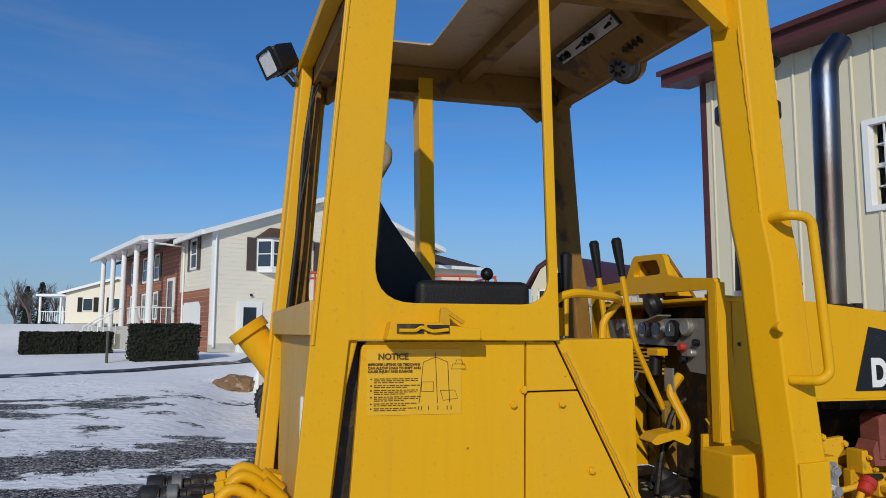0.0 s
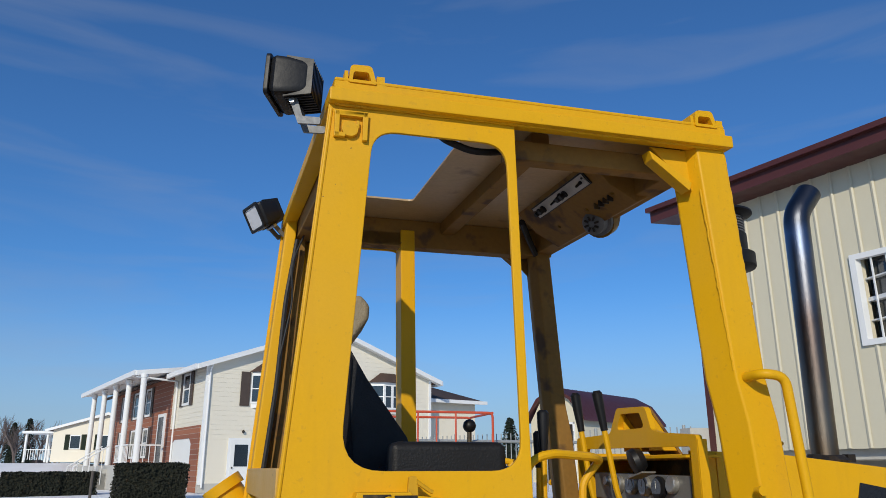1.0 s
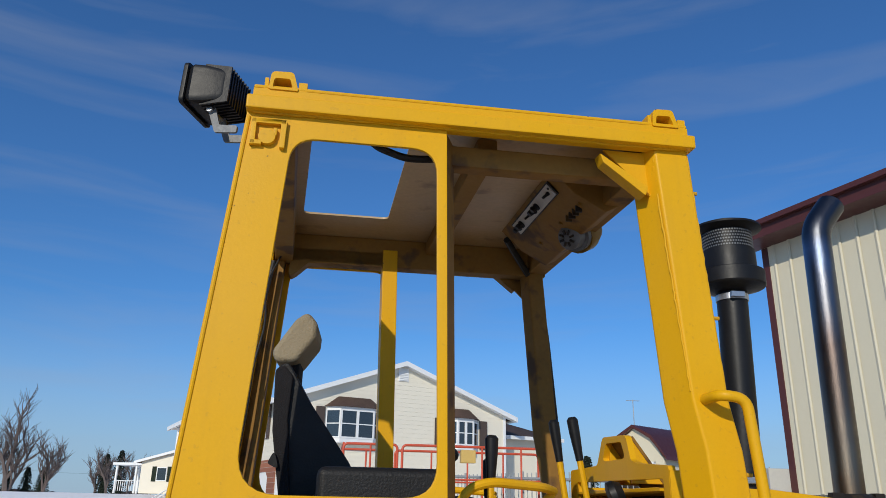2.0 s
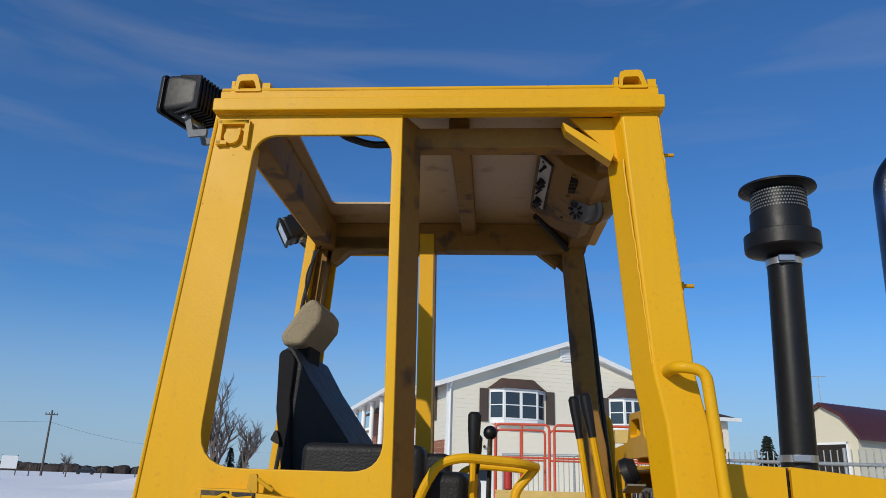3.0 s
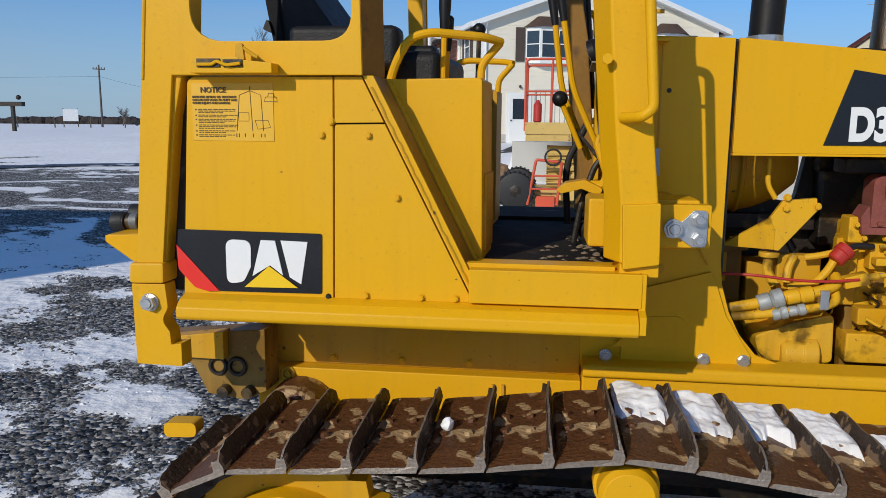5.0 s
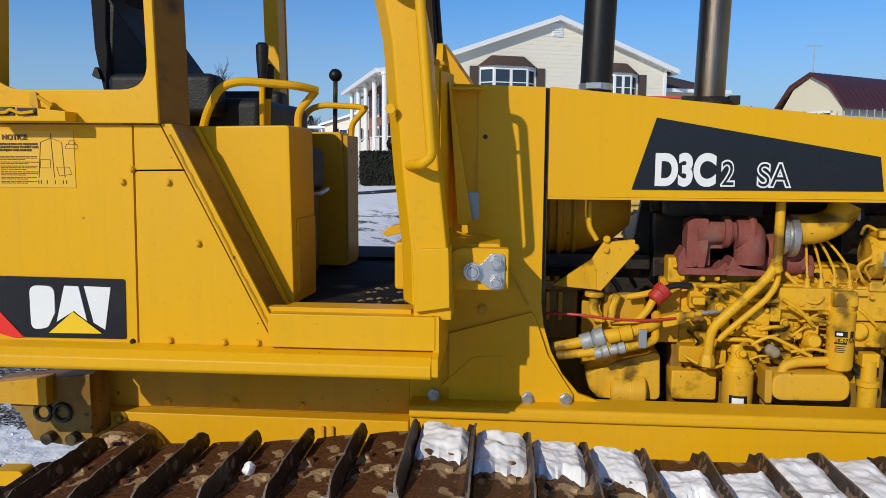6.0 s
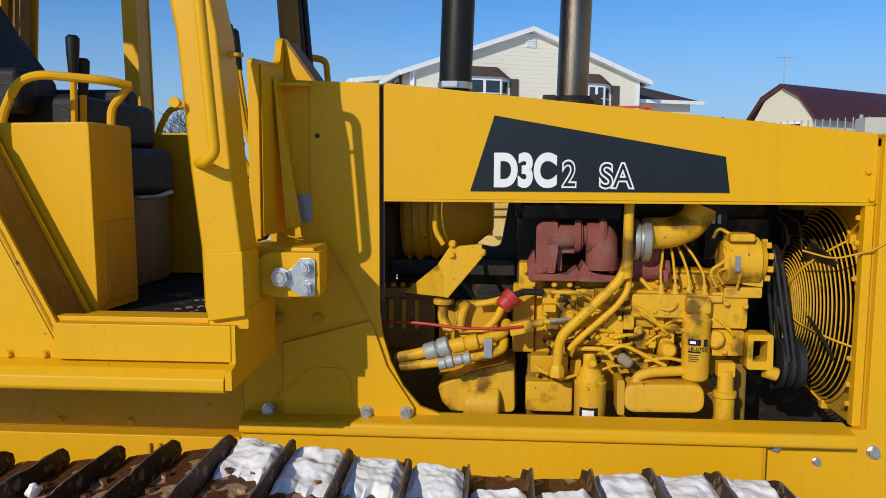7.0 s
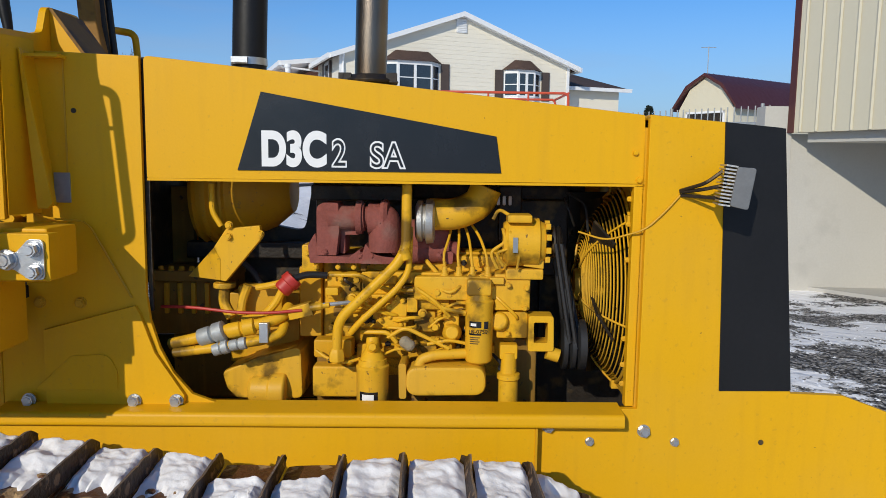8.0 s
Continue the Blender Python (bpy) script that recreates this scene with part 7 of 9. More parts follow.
for k, m in enumerate(snow_at):
    bm = B()
    rnd = random.Random(40 + k)
    x_at = m.translation.x
    bare_in = 0.30 < x_at < 0.62
    y_out = rnd.uniform(-0.02, 0.05) if x_at < 0.30 else rnd.uniform(-0.14, -0.04)
    y_in = 0.218 if not bare_in else rnd.uniform(0.08, 0.12)
    nx, ny = 26, 52
    grid = []
    for i in range(nx + 1):
        row = []
        for j in range(ny + 1):
            u, v = i / nx, j / ny
            edge = 0.06 * noise.fractal((k * 2.7, u * 2.6, 5.0), 0.8, 2.0, 4)
            x = -0.062 + 0.132 * u
            y = y_out + edge + (y_in - y_out - edge) * v
            e = min(1, 3.0 * min(u, 1.05 - u) + 0.5) * min(1.0, 5 * v) ** 0.6 * min(1, 8 * (1.04 - v)) ** 0.6
            lump = noise.fractal((x * 11 + k * 5, y * 11, 2.0), 1.0, 2.1, 4)
            h = 0.021 + 0.014 * min(1.0, max(0.0, (v - 0.1) / 0.8)) + 0.016 * lump + 0.010 * (1 - u) ** 3
            row.append(bm.verts.new(m @ Vector((-x, y, e * h - 0.008))))
        grid.append(row)
    for a, b in zip(grid, grid[1:]):
        for j in range(ny):
            bm.faces.new((a[j], a[j + 1], b[j + 1], b[j]))
    bm.transform(STAND)
    tagged(part("snow_patch", bm, M_snow), "melting white snow patch lying on a track shoe", "snow", group="snow on the track")
bm = B()
ball(bm, STAND @ Vector((-0.762, -0.470, 0.792)), 0.0165, 3, (0.9, 1, 1.25))
for v in bm.verts:
    v.co += (v.co - STAND @ Vector((-0.762, -0.470, 0.792))) * 0.35 * noise.fractal(v.co * 60, 0.8, 2.0, 3)
tagged(part("snow_lump", bm, M_snow), "small round lump of white snow on the track", "snow")


# ---- the ground ----
def smooth(a, b, t):
    t = min(1, max(0, (t - a) / (b - a)))
    return t * t * (3 - 2 * t)

WALL = [(-2.3, 18.0), (0.2, 17.7), (5.75, 10.35)]                  # retaining wall, from its free end to the barn
def behind_wall(x, y):
    """Whether the place lies on the raised yard above the retaining wall."""
    for (ax, ay), (bx, by) in zip(WALL, WALL[1:]):
        if ax <= x < bx:
            return y > ay + (by - ay) * (x - ax) / (bx - ax) + (0.36 if bx > 5 else 0.24)
    return x >= 5.75 and y > 10.45
def ground_z(x, y):
    far = smooth(0, 60, math.hypot(x, y) - 60)
    z = 0.86 * smooth(9, 30, y) + 0.25 * far
    if y < 40 and behind_wall(x, y):
        z = max(z, 1.08)
    if x > 2 and not behind_wall(x, y):
        z -= 0.52 * smooth(2, 5.5, x) * smooth(2, 9, y)
    if x > -4 and y < 19 and not behind_wall(x, y):
        z -= 0.24 * smooth(-4, -2.6, x) * smooth(10, 13, y)
    z += 1.25 * smooth(-10.5, -14, x) * smooth(38, 46, y) * (1 - smooth(75, 110, y)) * smooth(-29, -24, x)
    z += 0.05 * noise.noise((x * 0.35, y * 0.35, 0)) * smooth(3, 8, math.hypot(x - 0.3, y))
    return z

def bare(x, y):
    """How bare of snow the ground is: 0 snow, 1 gravel."""
    a = noise.fractal((x * 0.55 + 3, y * 0.85, 0.3), 1.0, 2.1, 5)
    near = 1 - smooth(14, 20, y + 0.12 * x)
    left = smooth(-1.5, -4.5, x) if x < -1.5 else 0.0
    arc = math.hypot(x + 13, y + 2) + 1.6 * noise.noise((x * 0.25, y * 0.25, 7)) + 0.25 * noise.noise((x * 1.3, y * 1.3, 4))
    ruts = -1.3 * max(0.0, math.sin(arc * 4.6)) ** 4 * (0.6 + noise.noise((x * 0.5, y * 0.5, 9)))
    trail = 1 if x > -2 and y < 9 else 0
    fine = noise.fractal((x * 1.3 + 9, y * 2.6 + 0.8 * x, 2.3), 1.0, 2.0, 5)
    v = (0.46 + 0.03 * smooth(3, 5, y) * (1 - smooth(9, 12, y))) * near + 0.40 * a + 0.48 * fine + 0.03 * left * near + (0.17 if not trail else 0.05) * ruts * near - 0.5 * (1 - near)
    if y > 9 and x > -9:
        v -= 0.10 * smooth(9, 13, y)
    v += 0.16 * math.exp(-((x + 6.6) / 1.6) ** 2 - ((y - 17.2) / 2.6) ** 2) + 0.30 * math.exp(-((x + 2.9) / 0.9) ** 2 - ((y - 19.5) / 1.6) ** 2)
    v += 0.30 * max(0.0, math.sin((x + 0.30 * y + 0.4 * noise.noise((x * 0.3, y * 0.3, 2))) * 3.3)) ** 3 * smooth(8, 11, y) * smooth(22, 18, y) * smooth(-9, -7, x) * (0.5 + noise.noise((x * 0.8, y * 0.8, 6)))
    v -= 0.06 * smooth(4, 6, y) * smooth(15, 12, y)
    v -= 0.26 * math.exp(-((x + 6.0) / 1.5) ** 2 - ((y - 5.5) / 1.5) ** 2) + 0.07 * math.exp(-((x + 4.0) / 1.0) ** 2 - ((y - 2.8) / 1.2) ** 2)
    if x < 1 and 4.5 < y < 16:
        v += 0.23 * smooth(4.5, 6, y) * smooth(10, 8.5, y) * smooth(-8.0, -6.0, x) - 0.10 * smooth(-6.0, -8.0, x) * smooth(9, 7, y) + 0.32 * smooth(-5.2, -7.0, x) * smooth(6.5, 8.5, y)
        v -= 0.12 * smooth(8.5, 10, y) * smooth(-6.5, -5, x)
        v += 0.85 * ruts * near * smooth(-5.0, -6.5, x) * smooth(5, 7, y)
    return v

def steps(breaks):
    out = [breaks[0][0]]
    for (a, _), (b, d) in zip(breaks, breaks[1:]):
        n = max(1, round((b - a) / d))
        out += [a + (b - a) * (i + 1) / n for i in range(n)]
    return out
gx = steps([(-900, 0), (-300, 200), (-80, 40), (-30, 5), (-16, 1), (-9, 0.25), (7, 0.16), (14, 0.5), (40, 4), (120, 20), (900, 195)])
gy = steps([(-200, 0), (-40, 40), (-10, 5), (-2, 0.5), (19, 0.16), (34, 0.5), (70, 4), (200, 20), (1400, 200)])
verts = [(x, y, ground_z(x, y)) for y in gy for x in gx]
nxx = len(gx)
faces = [(j * nxx + i, j * nxx + i + 1, (j + 1) * nxx + i + 1, (j + 1) * nxx + i) for j in range(len(gy) - 1) for i in range(nxx - 1)]
me = bpy.data.meshes.new("ground")
me.from_pydata(verts, [], faces)
att = me.attributes.new("bare", "FLOAT", "POINT")
att.data.foreach_set("value", [bare(v[0], v[1]) for v in verts])
me.polygons.foreach_set("use_smooth", [True] * len(me.polygons))

def ground_material():
    m = bpy.data.materials.new("snow_and_gravel")
    m.use_nodes = True
    n, l = m.node_tree.nodes, m.node_tree.links
    b = n["Principled BSDF"]
    tc, at = n.new("ShaderNodeTexCoord"), n.new("ShaderNodeAttribute")
    at.attribute_name = "bare"
    def nz(s, d=6.0):
        t = n.new("ShaderNodeTexNoise")
        t.inputs["Scale"].default_value, t.inputs["Detail"].default_value = s, d
        l.new(tc.outputs["Object"], t.inputs["Vector"])
        return t.outputs["Fac"]
    def calc(op, a, c):
        x = n.new("ShaderNodeMath")
        x.operation = op
        for i, v in enumerate((a, c)):
            if hasattr(v, "is_linked"):
                l.new(v, x.inputs[i])
            else:
                x.inputs[i].default_value = v
        return x.outputs[0]
    def ramp(src, *stops):
        r = n.new("ShaderNodeValToRGB")
        e = r.color_ramp.elements
        e[0].position, e[0].color = stops[0][0], (*stops[0][1], 1)
        e[1].position, e[1].color = stops[-1][0], (*stops[-1][1], 1)
        for p, c in stops[1:-1]:
            e.new(p).color = (*c, 1)
        l.new(src, r.inputs["Fac"])
        return r.outputs["Color"]
    vor = n.new("ShaderNodeTexVoronoi")
    vor.inputs["Scale"].default_value = 34.0
    l.new(tc.outputs["Object"], vor.inputs["Vector"])
    stone = ramp(vor.outputs["Color"], (0.18, (0.012, 0.012, 0.012)), (0.5, (0.085, 0.080, 0.075)), (0.78, (0.50, 0.48, 0.46)))
    mud = ramp(nz(1.6), (0.40, (0.9, 0.86, 0.80)), (0.62, (1, 1, 1)))
    mx = n.new("ShaderNodeMixRGB")
    mx.blend_type = "MULTIPLY"
    mx.inputs[0].default_value = 0.8
    l.new(stone, mx.inputs[1]), l.new(mud, mx.inputs[2])
    edge = calc("ADD", at.outputs["Fac"], calc("MULTIPLY", calc("SUBTRACT", nz(7.0, 8.0), 0.5), 0.75))
    edge = calc("ADD", edge, calc("MULTIPLY", calc("SUBTRACT", nz(45.0, 3.0), 0.5), 0.42))
    fac = ramp(edge, (0.44, (0, 0, 0)), (0.53, (1, 1, 1)))
    snow = ramp(nz(0.9), (0.3, (0.93, 0.91, 0.88)), (0.7, (0.98, 0.965, 0.945)))
    mix = n.new("ShaderNodeMixRGB")
    l.new(fac, mix.inputs[0]), l.new(snow, mix.inputs[1]), l.new(mx.outputs["Color"], mix.inputs[2])
    l.new(mix.outputs["Color"], b.inputs["Base Color"])
    b.inputs["Roughness"].default_value = 0.75
    b.inputs["Specular IOR Level"].default_value = 0.25
    inv = calc("SUBTRACT", 1.0, fac)
    h = calc("ADD", calc("MULTIPLY", inv, 0.035), calc("MULTIPLY", calc("MULTIPLY", vor.outputs["Distance"], fac), -0.022))
    h = calc("ADD", h, calc("MULTIPLY", nz(3.0), 0.026))
    h = calc("ADD", h, calc("MULTIPLY", calc("MULTIPLY", nz(6.0, 5.0), calc("MINIMUM", 1.0, calc("MAXIMUM", 0.12, calc("ADD", calc("MULTIPLY", at.outputs["Fac"], 1.6), 0.9)))), 0.034))
    bp = n.new("ShaderNodeBump")
    bp.inputs["Distance"].default_value = 1.0
    bp.inputs["Strength"].default_value = 1.0
    l.new(h, bp.inputs["Height"]), l.new(bp.outputs["Normal"], b.inputs["Normal"])
    return m
M_ground = ground_material()
me.materials.append(M_ground)
tagged(new("ground", me), "snow-covered ground with bare wet gravel and ruts", "ground", kind="structure")

# loose stones on the bare gravel
rnd = random.Random(11)
sv, sf = [], []
def pebble(x, y, z, r):
    k = len(sv)
    a = rnd.uniform(0, 6.28)
    for i in range(5):
        t = a + i * 1.2566
        q = r * rnd.uniform(0.75, 1.25)
        sv.append((x + q * math.cos(t), y + q * math.sin(t), z + r * rnd.uniform(-0.1, 0.25)))
    sv.append((x + rnd.uniform(-0.3, 0.3) * r, y + rnd.uniform(-0.3, 0.3) * r, z + r * rnd.uniform(0.55, 0.9)))
    for i in range(5):
        sf.append((k + i, k + (i + 1) % 5, k + 5))
for x0, x1, y0, y1, n in ((-8.0, -1.8, -0.5, 5.0, 15000), (-9.5, -3, 5.0, 11, 5000), (2.4, 6.3, 1.5, 9.5, 5000)):
    for _ in range(n):
        x, y = rnd.uniform(x0, x1), rnd.uniform(y0, y1)
        if bare(x, y) + 0.35 * noise.noise((x * 6, y * 6, 3)) > 0.40:
            pebble(x, y, ground_z(x, y) - 0.004, rnd.uniform(0.009, 0.024))
me = bpy.data.meshes.new("gravel")
me.from_pydata(sv, [], sf)
M_stone = material("grey_gravel", (0.13, 0.125, 0.12), 0.8, 0, 0.6, 25, 0.002, 150, (0.32, 0.31, 0.30), 0.60, 0.05, 30)
me.materials.append(M_stone)
tagged(new("gravel", me), "loose grey crushed gravel", "gravel", kind="stuff")
# crumbs of trodden snow
sv, sf = [], []
for x0, x1, y0, y1, n in ((-9.0, -1.8, -0.5, 6.0, 5200), (-11, -2, 6.0, 16, 5200), (2.4, 6.3, 1.5, 9.5, 2500)):
    for _ in range(n):
        x, y = rnd.uniform(x0, x1), rnd.uniform(y0, y1)
        if 0.22 < bare(x, y) < 0.52:
            pebble(x, y, ground_z(x, y) - 0.004, rnd.uniform(0.007, 0.019))
me = bpy.data.meshes.new("snow_crumbs")
me.from_pydata(sv, [], sf)
me.materials.append(material("trodden_snow", (0.84, 0.85, 0.87), 0.7, 0, 0.05, 6, 0.003, 60, spec=0.25))
tagged(new("snow_crumbs", me), "crumbs of trodden white snow", "snow", kind="stuff")

# lane across the yard
lane = [(-60, -6), (-30, 11.0), (-15.8, 17.15), (-9.0, 20.0), (-6.2, 21.4), (-3.0, 23.8), (6, 30)]
bm = B()
prev = None
for (ax, ay), (bx, by) in zip(lane, lane[1:]):
    for i in range(16):
        f = i / 16
        x, y = ax + (bx - ax) * f, ay + (by - ay) * f
        t = Vector((bx - ax, by - ay, 0)).normalized()
        w = 0.34
        p, q = (x - t.y * w, y + t.x * w), (x + t.y * w, y - t.x * w)
        cur = [bm.verts.new((*c, ground_z(*c) + 0.03)) for c in (p, q)]
        if prev:
            bm.faces.new((prev[0], prev[1], cur[1], cur[0]))
        prev = cur
M_lane = material("wet_asphalt", (0.045, 0.045, 0.048), 0.5, 0, 0.3, 2, 0.004, 40, (0.7, 0.7, 0.72), 0.57, 0.04, 1.6)
tagged(part("road", bm, M_lane), "narrow wet dark asphalt lane", "road", kind="structure")


# ---- barn with concrete base, retaining wall and railing ----
barn = empty("barn", "cream metal-sided barn with maroon trim over a concrete basement", "barn")
bx0, by0 = 5.9, 10.2                              # corner; the long wall runs towards -y, aslant
def wall_x(y):
    return bx0 + (by0 - y) * 0.36
bot_z = 2.02
def top_z(y):
    return 6.32
wy0, wy1, wz0, wz1 = 6.50, 7.36, 3.55, 4.83          # window opening
def wall_piece(y0, y1, z0, z1):
    bm = B()
    v = [bm.verts.new((wall_x(y) + o, y, (z1 if up else z0) if not (up and z1 is None) else top_z(y))) for o in (0, 0.15) for y, up in ((y0, 0), (y1, 0), (y1, 1), (y0, 1))]
    for f in ((0, 1, 2, 3), (7, 6, 5, 4), (0, 3, 7, 4), (1, 5, 6, 2), (0, 4, 5, 1), (3, 2, 6, 7)):
        bm.faces.new([v[i] for i in f])
    return bm
for y0, y1, z0, z1 in ((-6, wy0, bot_z, None), (wy0, wy1, bot_z, wz0), (wy0, wy1, wz1, None), (wy1, 10.2, bot_z, None)):
    part("wall", wall_piece(y0, y1, z0, z1), M_panel, barn, smooth=False)
part("wall", boxed(wall_x(10.2) + 0.16, 16, 10.05, 10.2, bot_z, 6.31), M_panel, barn)
part("wall", boxed(wall_x(-6) + 0.16, 16, -6, -5.85, bot_z, 6.31), M_panel, barn)
part("wall", boxed(15.9, 16, -5.8, 10.0, bot_z, 6.31), M_panel, barn)
y = 10.0
while y > -5.8:
    x = wall_x(y)
    for z0, z1 in ((bot_z + 0.01, top_z(y)),) if not wy0 - 0.1 < y < wy1 + 0.1 else ((bot_z + 0.01, wz0 - 0.06), (wz1 + 0.06, top_z(y))):
        part("siding_rib", prism(B(), [(x - 0.022, y - 0.018), (x + 0.001, y - 0.04), (x + 0.001, y + 0.04), (x - 0.022, y + 0.018)], z0, z1, "z"), M_panel, barn)
    y -= 0.305
part("floor_slab", prism(B(), [(wall_x(-6) + 0.16, -5.9), (16, -5.9), (16, 10.04), (wall_x(10.04) + 0.16, 10.04)], 1.87, 2.018, "z"), M_concrete, barn)
def eave(o, lift_z):
    return [(wall_x(y) - o, y, 6.31 + lift_z) for y in (-6.4, 10.5)]
def loft(rows):
    """A bar through the given rows, each with a near and a far end."""
    bm = B()
    a, b = ([bm.verts.new(r[k]) for r in rows] for k in (0, 1))
    for i in range(len(rows)):
        j = (i + 1) % len(rows)
        bm.faces.new((a[i], a[j], b[j], b[i]))
    bm.faces.new(a[::-1]), bm.faces.new(b)
    return bm
part("roof", loft([eave(0.52, 0.20), eave(-5.2, 2.6), eave(-10.5, 0.3), eave(-10.5, 0.15), eave(-5.2, 2.45), eave(0.52, 0.06)]), M_maroon, barn, "maroon metal roof", smooth=False)
part("fascia", loft([eave(0.56, 0.0), eave(0.56, 0.20), eave(0.50, 0.20), eave(0.50, 0.0)]), M_maroon, barn, "maroon fascia board", smooth=False)
part("gutter", loft([eave(0.66, 0.20), eave(0.66, 0.29), eave(0.48, 0.29), eave(0.48, 0.20)]), M_maroon, barn, smooth=False)
part("soffit", loft([eave(0.50, 0.0), eave(0.50, 0.02), eave(-0.02, 0.02), eave(-0.02, 0.0)]), M_maroon, barn, smooth=False)
part("corner_trim", prism(B(), [(5.915, 10.12), (5.875, 10.24), (6.05, 10.24), (6.05, 10.205), (5.89, 10.205), (5.935, 10.12)], bot_z, 6.30, "z"), M_maroon, barn)
# window
wf = plate(B(), [(wy0 - 0.06, wz0 - 0.06), (wy1 + 0.06, wz0 - 0.06), (wy1 + 0.06, wz1 + 0.06), (wy0 - 0.06, wz1 + 0.06)], [[(wy0 + 0.03, wz0 + 0.03), (wy1 - 0.03, wz0 + 0.03), (wy1 - 0.03, wz1 - 0.03), (wy0 + 0.03, wz1 - 0.03)]], -0.05, 0.05, "x")
for v in wf.verts:
    v.co.x += wall_x(v.co.y)
bw = part("window", wf, M_trim, barn, "white framed window with small panes", 0.004)
wxm = wall_x((wy0 + wy1) / 2)
for k in range(1, 4):
    yy = wy0 + (wy1 - wy0) * k / 4
    part("glazing_bar", boxed(wall_x(yy) - 0.012, wall_x(yy) + 0.012, yy - 0.011, yy + 0.011, wz0 + 0.03, wz1 - 0.03), M_trim, bw)
for k in range(1, 4):
    z = wz0 + (wz1 - wz0) * k / 4
    w = 0.03 if k == 2 else 0.011
    part("glazing_bar", boxed(wxm - 0.05, wxm + 0.05, wy0, wy1, z - w, z + w), M_trim, bw)
part("pane", boxed(wxm + 0.055, wxm + 0.062, wy0, wy1, wz0, wz1), M_pane, bw)
# basement wall that faces the yard, with its ledge
base = part("basement_wall", boxed(5.58, 16, 10.3, 10.6, -1.0, 2.01), M_concrete, barn, "light grey poured concrete wall", 0.01)
part("pillar", boxed(5.52, 5.96, 10.25, 10.62, -1.0, 2.44), M_concrete, barn, bev=0.01)
part("ledge", prism(B(), [(6.4, 10.3), (7.4, 9.2), (16, 8.6), (16, 10.3)], -1.0, -0.46, "z"), M_concrete, barn)
part("side_basement", boxed(12.0, 12.3, -6, 10.3, -0.9, 1.86), M_concrete, barn)

# retaining wall
bm = B()
for (ax, ay), (bx, by) in zip(WALL, WALL[1:]):
    t = Vector((bx - ax, by - ay, 0)).normalized() * 0.01
    nrm = Vector((t.y, -t.x, 0)).normalized() * 0.46
    q = [(ax, ay), (bx, by), (bx - nrm.x, by - nrm.y), (ax - nrm.x, ay - nrm.y)]
    prism(bm, q, -0.9, 1.15, "z")
tagged(part("retaining_wall", bm, M_concrete, bev=0.01), "long light grey concrete retaining wall", "wall", kind="structure")
# railing on it
rail = empty("railing", "galvanised pipe railing on the retaining wall", "railing")
def wall_point(s):
    for (ax, ay), (bx, by) in zip(WALL, WALL[1:]):
        d = math.hypot(bx - ax, by - ay)
        if s <= d or (bx, by) == WALL[-1]:
            return Vector((ax + (bx - ax) * s / d, ay + (by - ay) * s / d + 0.14, 1.15))
        s -= d
total = sum(math.hypot(b[0] - a[0], b[1] - a[1]) for a, b in zip(WALL, WALL[1:]))
for z in (2.48, 1.28):
    part("rail", tube(B(), [wall_point(0.6) + Vector((0, 0, z - 1.15)), wall_point(2.5) + Vector((0, 0, z - 1.15)), wall_point(total) + Vector((-0.05, 0, z - 1.46))], 0.032, 10, 0.02), M_galv, rail)
s = 0.6
while s < total:
    p = wall_point(s)
    if round((s - 0.6) / 0.13) % 14 == 0:
        part("post", cyl(B(), p, p + Vector((0, 0, 1.36)), 0.03, n=10), M_galv, rail)
    else:
        part("picket", cyl(B(), p + Vector((0, 0, 0.14)), p + Vector((0, 0, 1.33)), 0.011, n=6), M_galv, rail)
    s += 0.13


# ---- the house ----
house = empty("house", "two-storey cream-sided house with brick front and white columned porch", "house")
HM = Matrix.Translation((-4.72, 30.0, 0.86)) @ Matrix.Rotation(0.392, 4, "Z")
house.matrix_basis = HM
GW, GL, EV, RG = 10.9, 18.5, 5.05, 6.99              # gable width, length, eave and ridge heights over the ground
def hpart(name, bm, mat, label="", parent=None, bev=0.0):
    return part(name, bm, mat, parent or house, label, bev)
def laps(bm, pts_of, z0, z1, step=0.19):
    """Overlapping boards; pts_of(z) gives both ends of the wall at that height, and the outward normal."""
    z = z0
    while z < z1 - 0.01:
        t = min(z + step, z1)
        (a, b, nrm), (c, d, _) = pts_of(z), pts_of(t)
        v = [bm.verts.new(Vector((*p, zz)) + Vector((*nrm, 0)) * o) for p, zz, o in ((a, z, 0.017), (b, z, 0.017), (d, t, 0.008), (c, t, 0.008))]
        bm.faces.new(v)
        w = [bm.verts.new(Vector((*p, z)) + Vector((*nrm, 0)) * 0.004) for p in (a, b)]
        bm.faces.new((w[0], w[1], v[1], v[0]))
        z = t
ridge_u = GW / 2
def gable_ends(z):
    if z <= EV:
        return (0, 0), (GW, 0), (0, -1)
    f = min(0.999, (z - EV) / (RG - EV))
    return (ridge_u * f, 0), (GW - ridge_u * f, 0), (0, -1)
body = prism(B(), [(0, 0), (GW, 0), (GW, EV), (ridge_u, RG), (0, EV)], 0.01, GL, "y")
hpart("core", body, M_siding)
bm = B()
laps(bm, gable_ends, 0.35, RG - 0.02)
hpart("gable_siding", bm, M_siding, "cream lap siding")
hpart("foundation", boxed(-0.02, GW + 0.02, -0.015, GL, 0.0, 0.35), M_concrete)
bm = B()
laps(bm, lambda z: ((0, 4.87), (0, 0), (-1, 0)), 2.6, EV)
hpart("front_siding", bm, M_siding)
hpart("front_brick", boxed(-0.03, 0.0, 4.87, GL, 0.0, EV), M_brick, "red brick front wall")
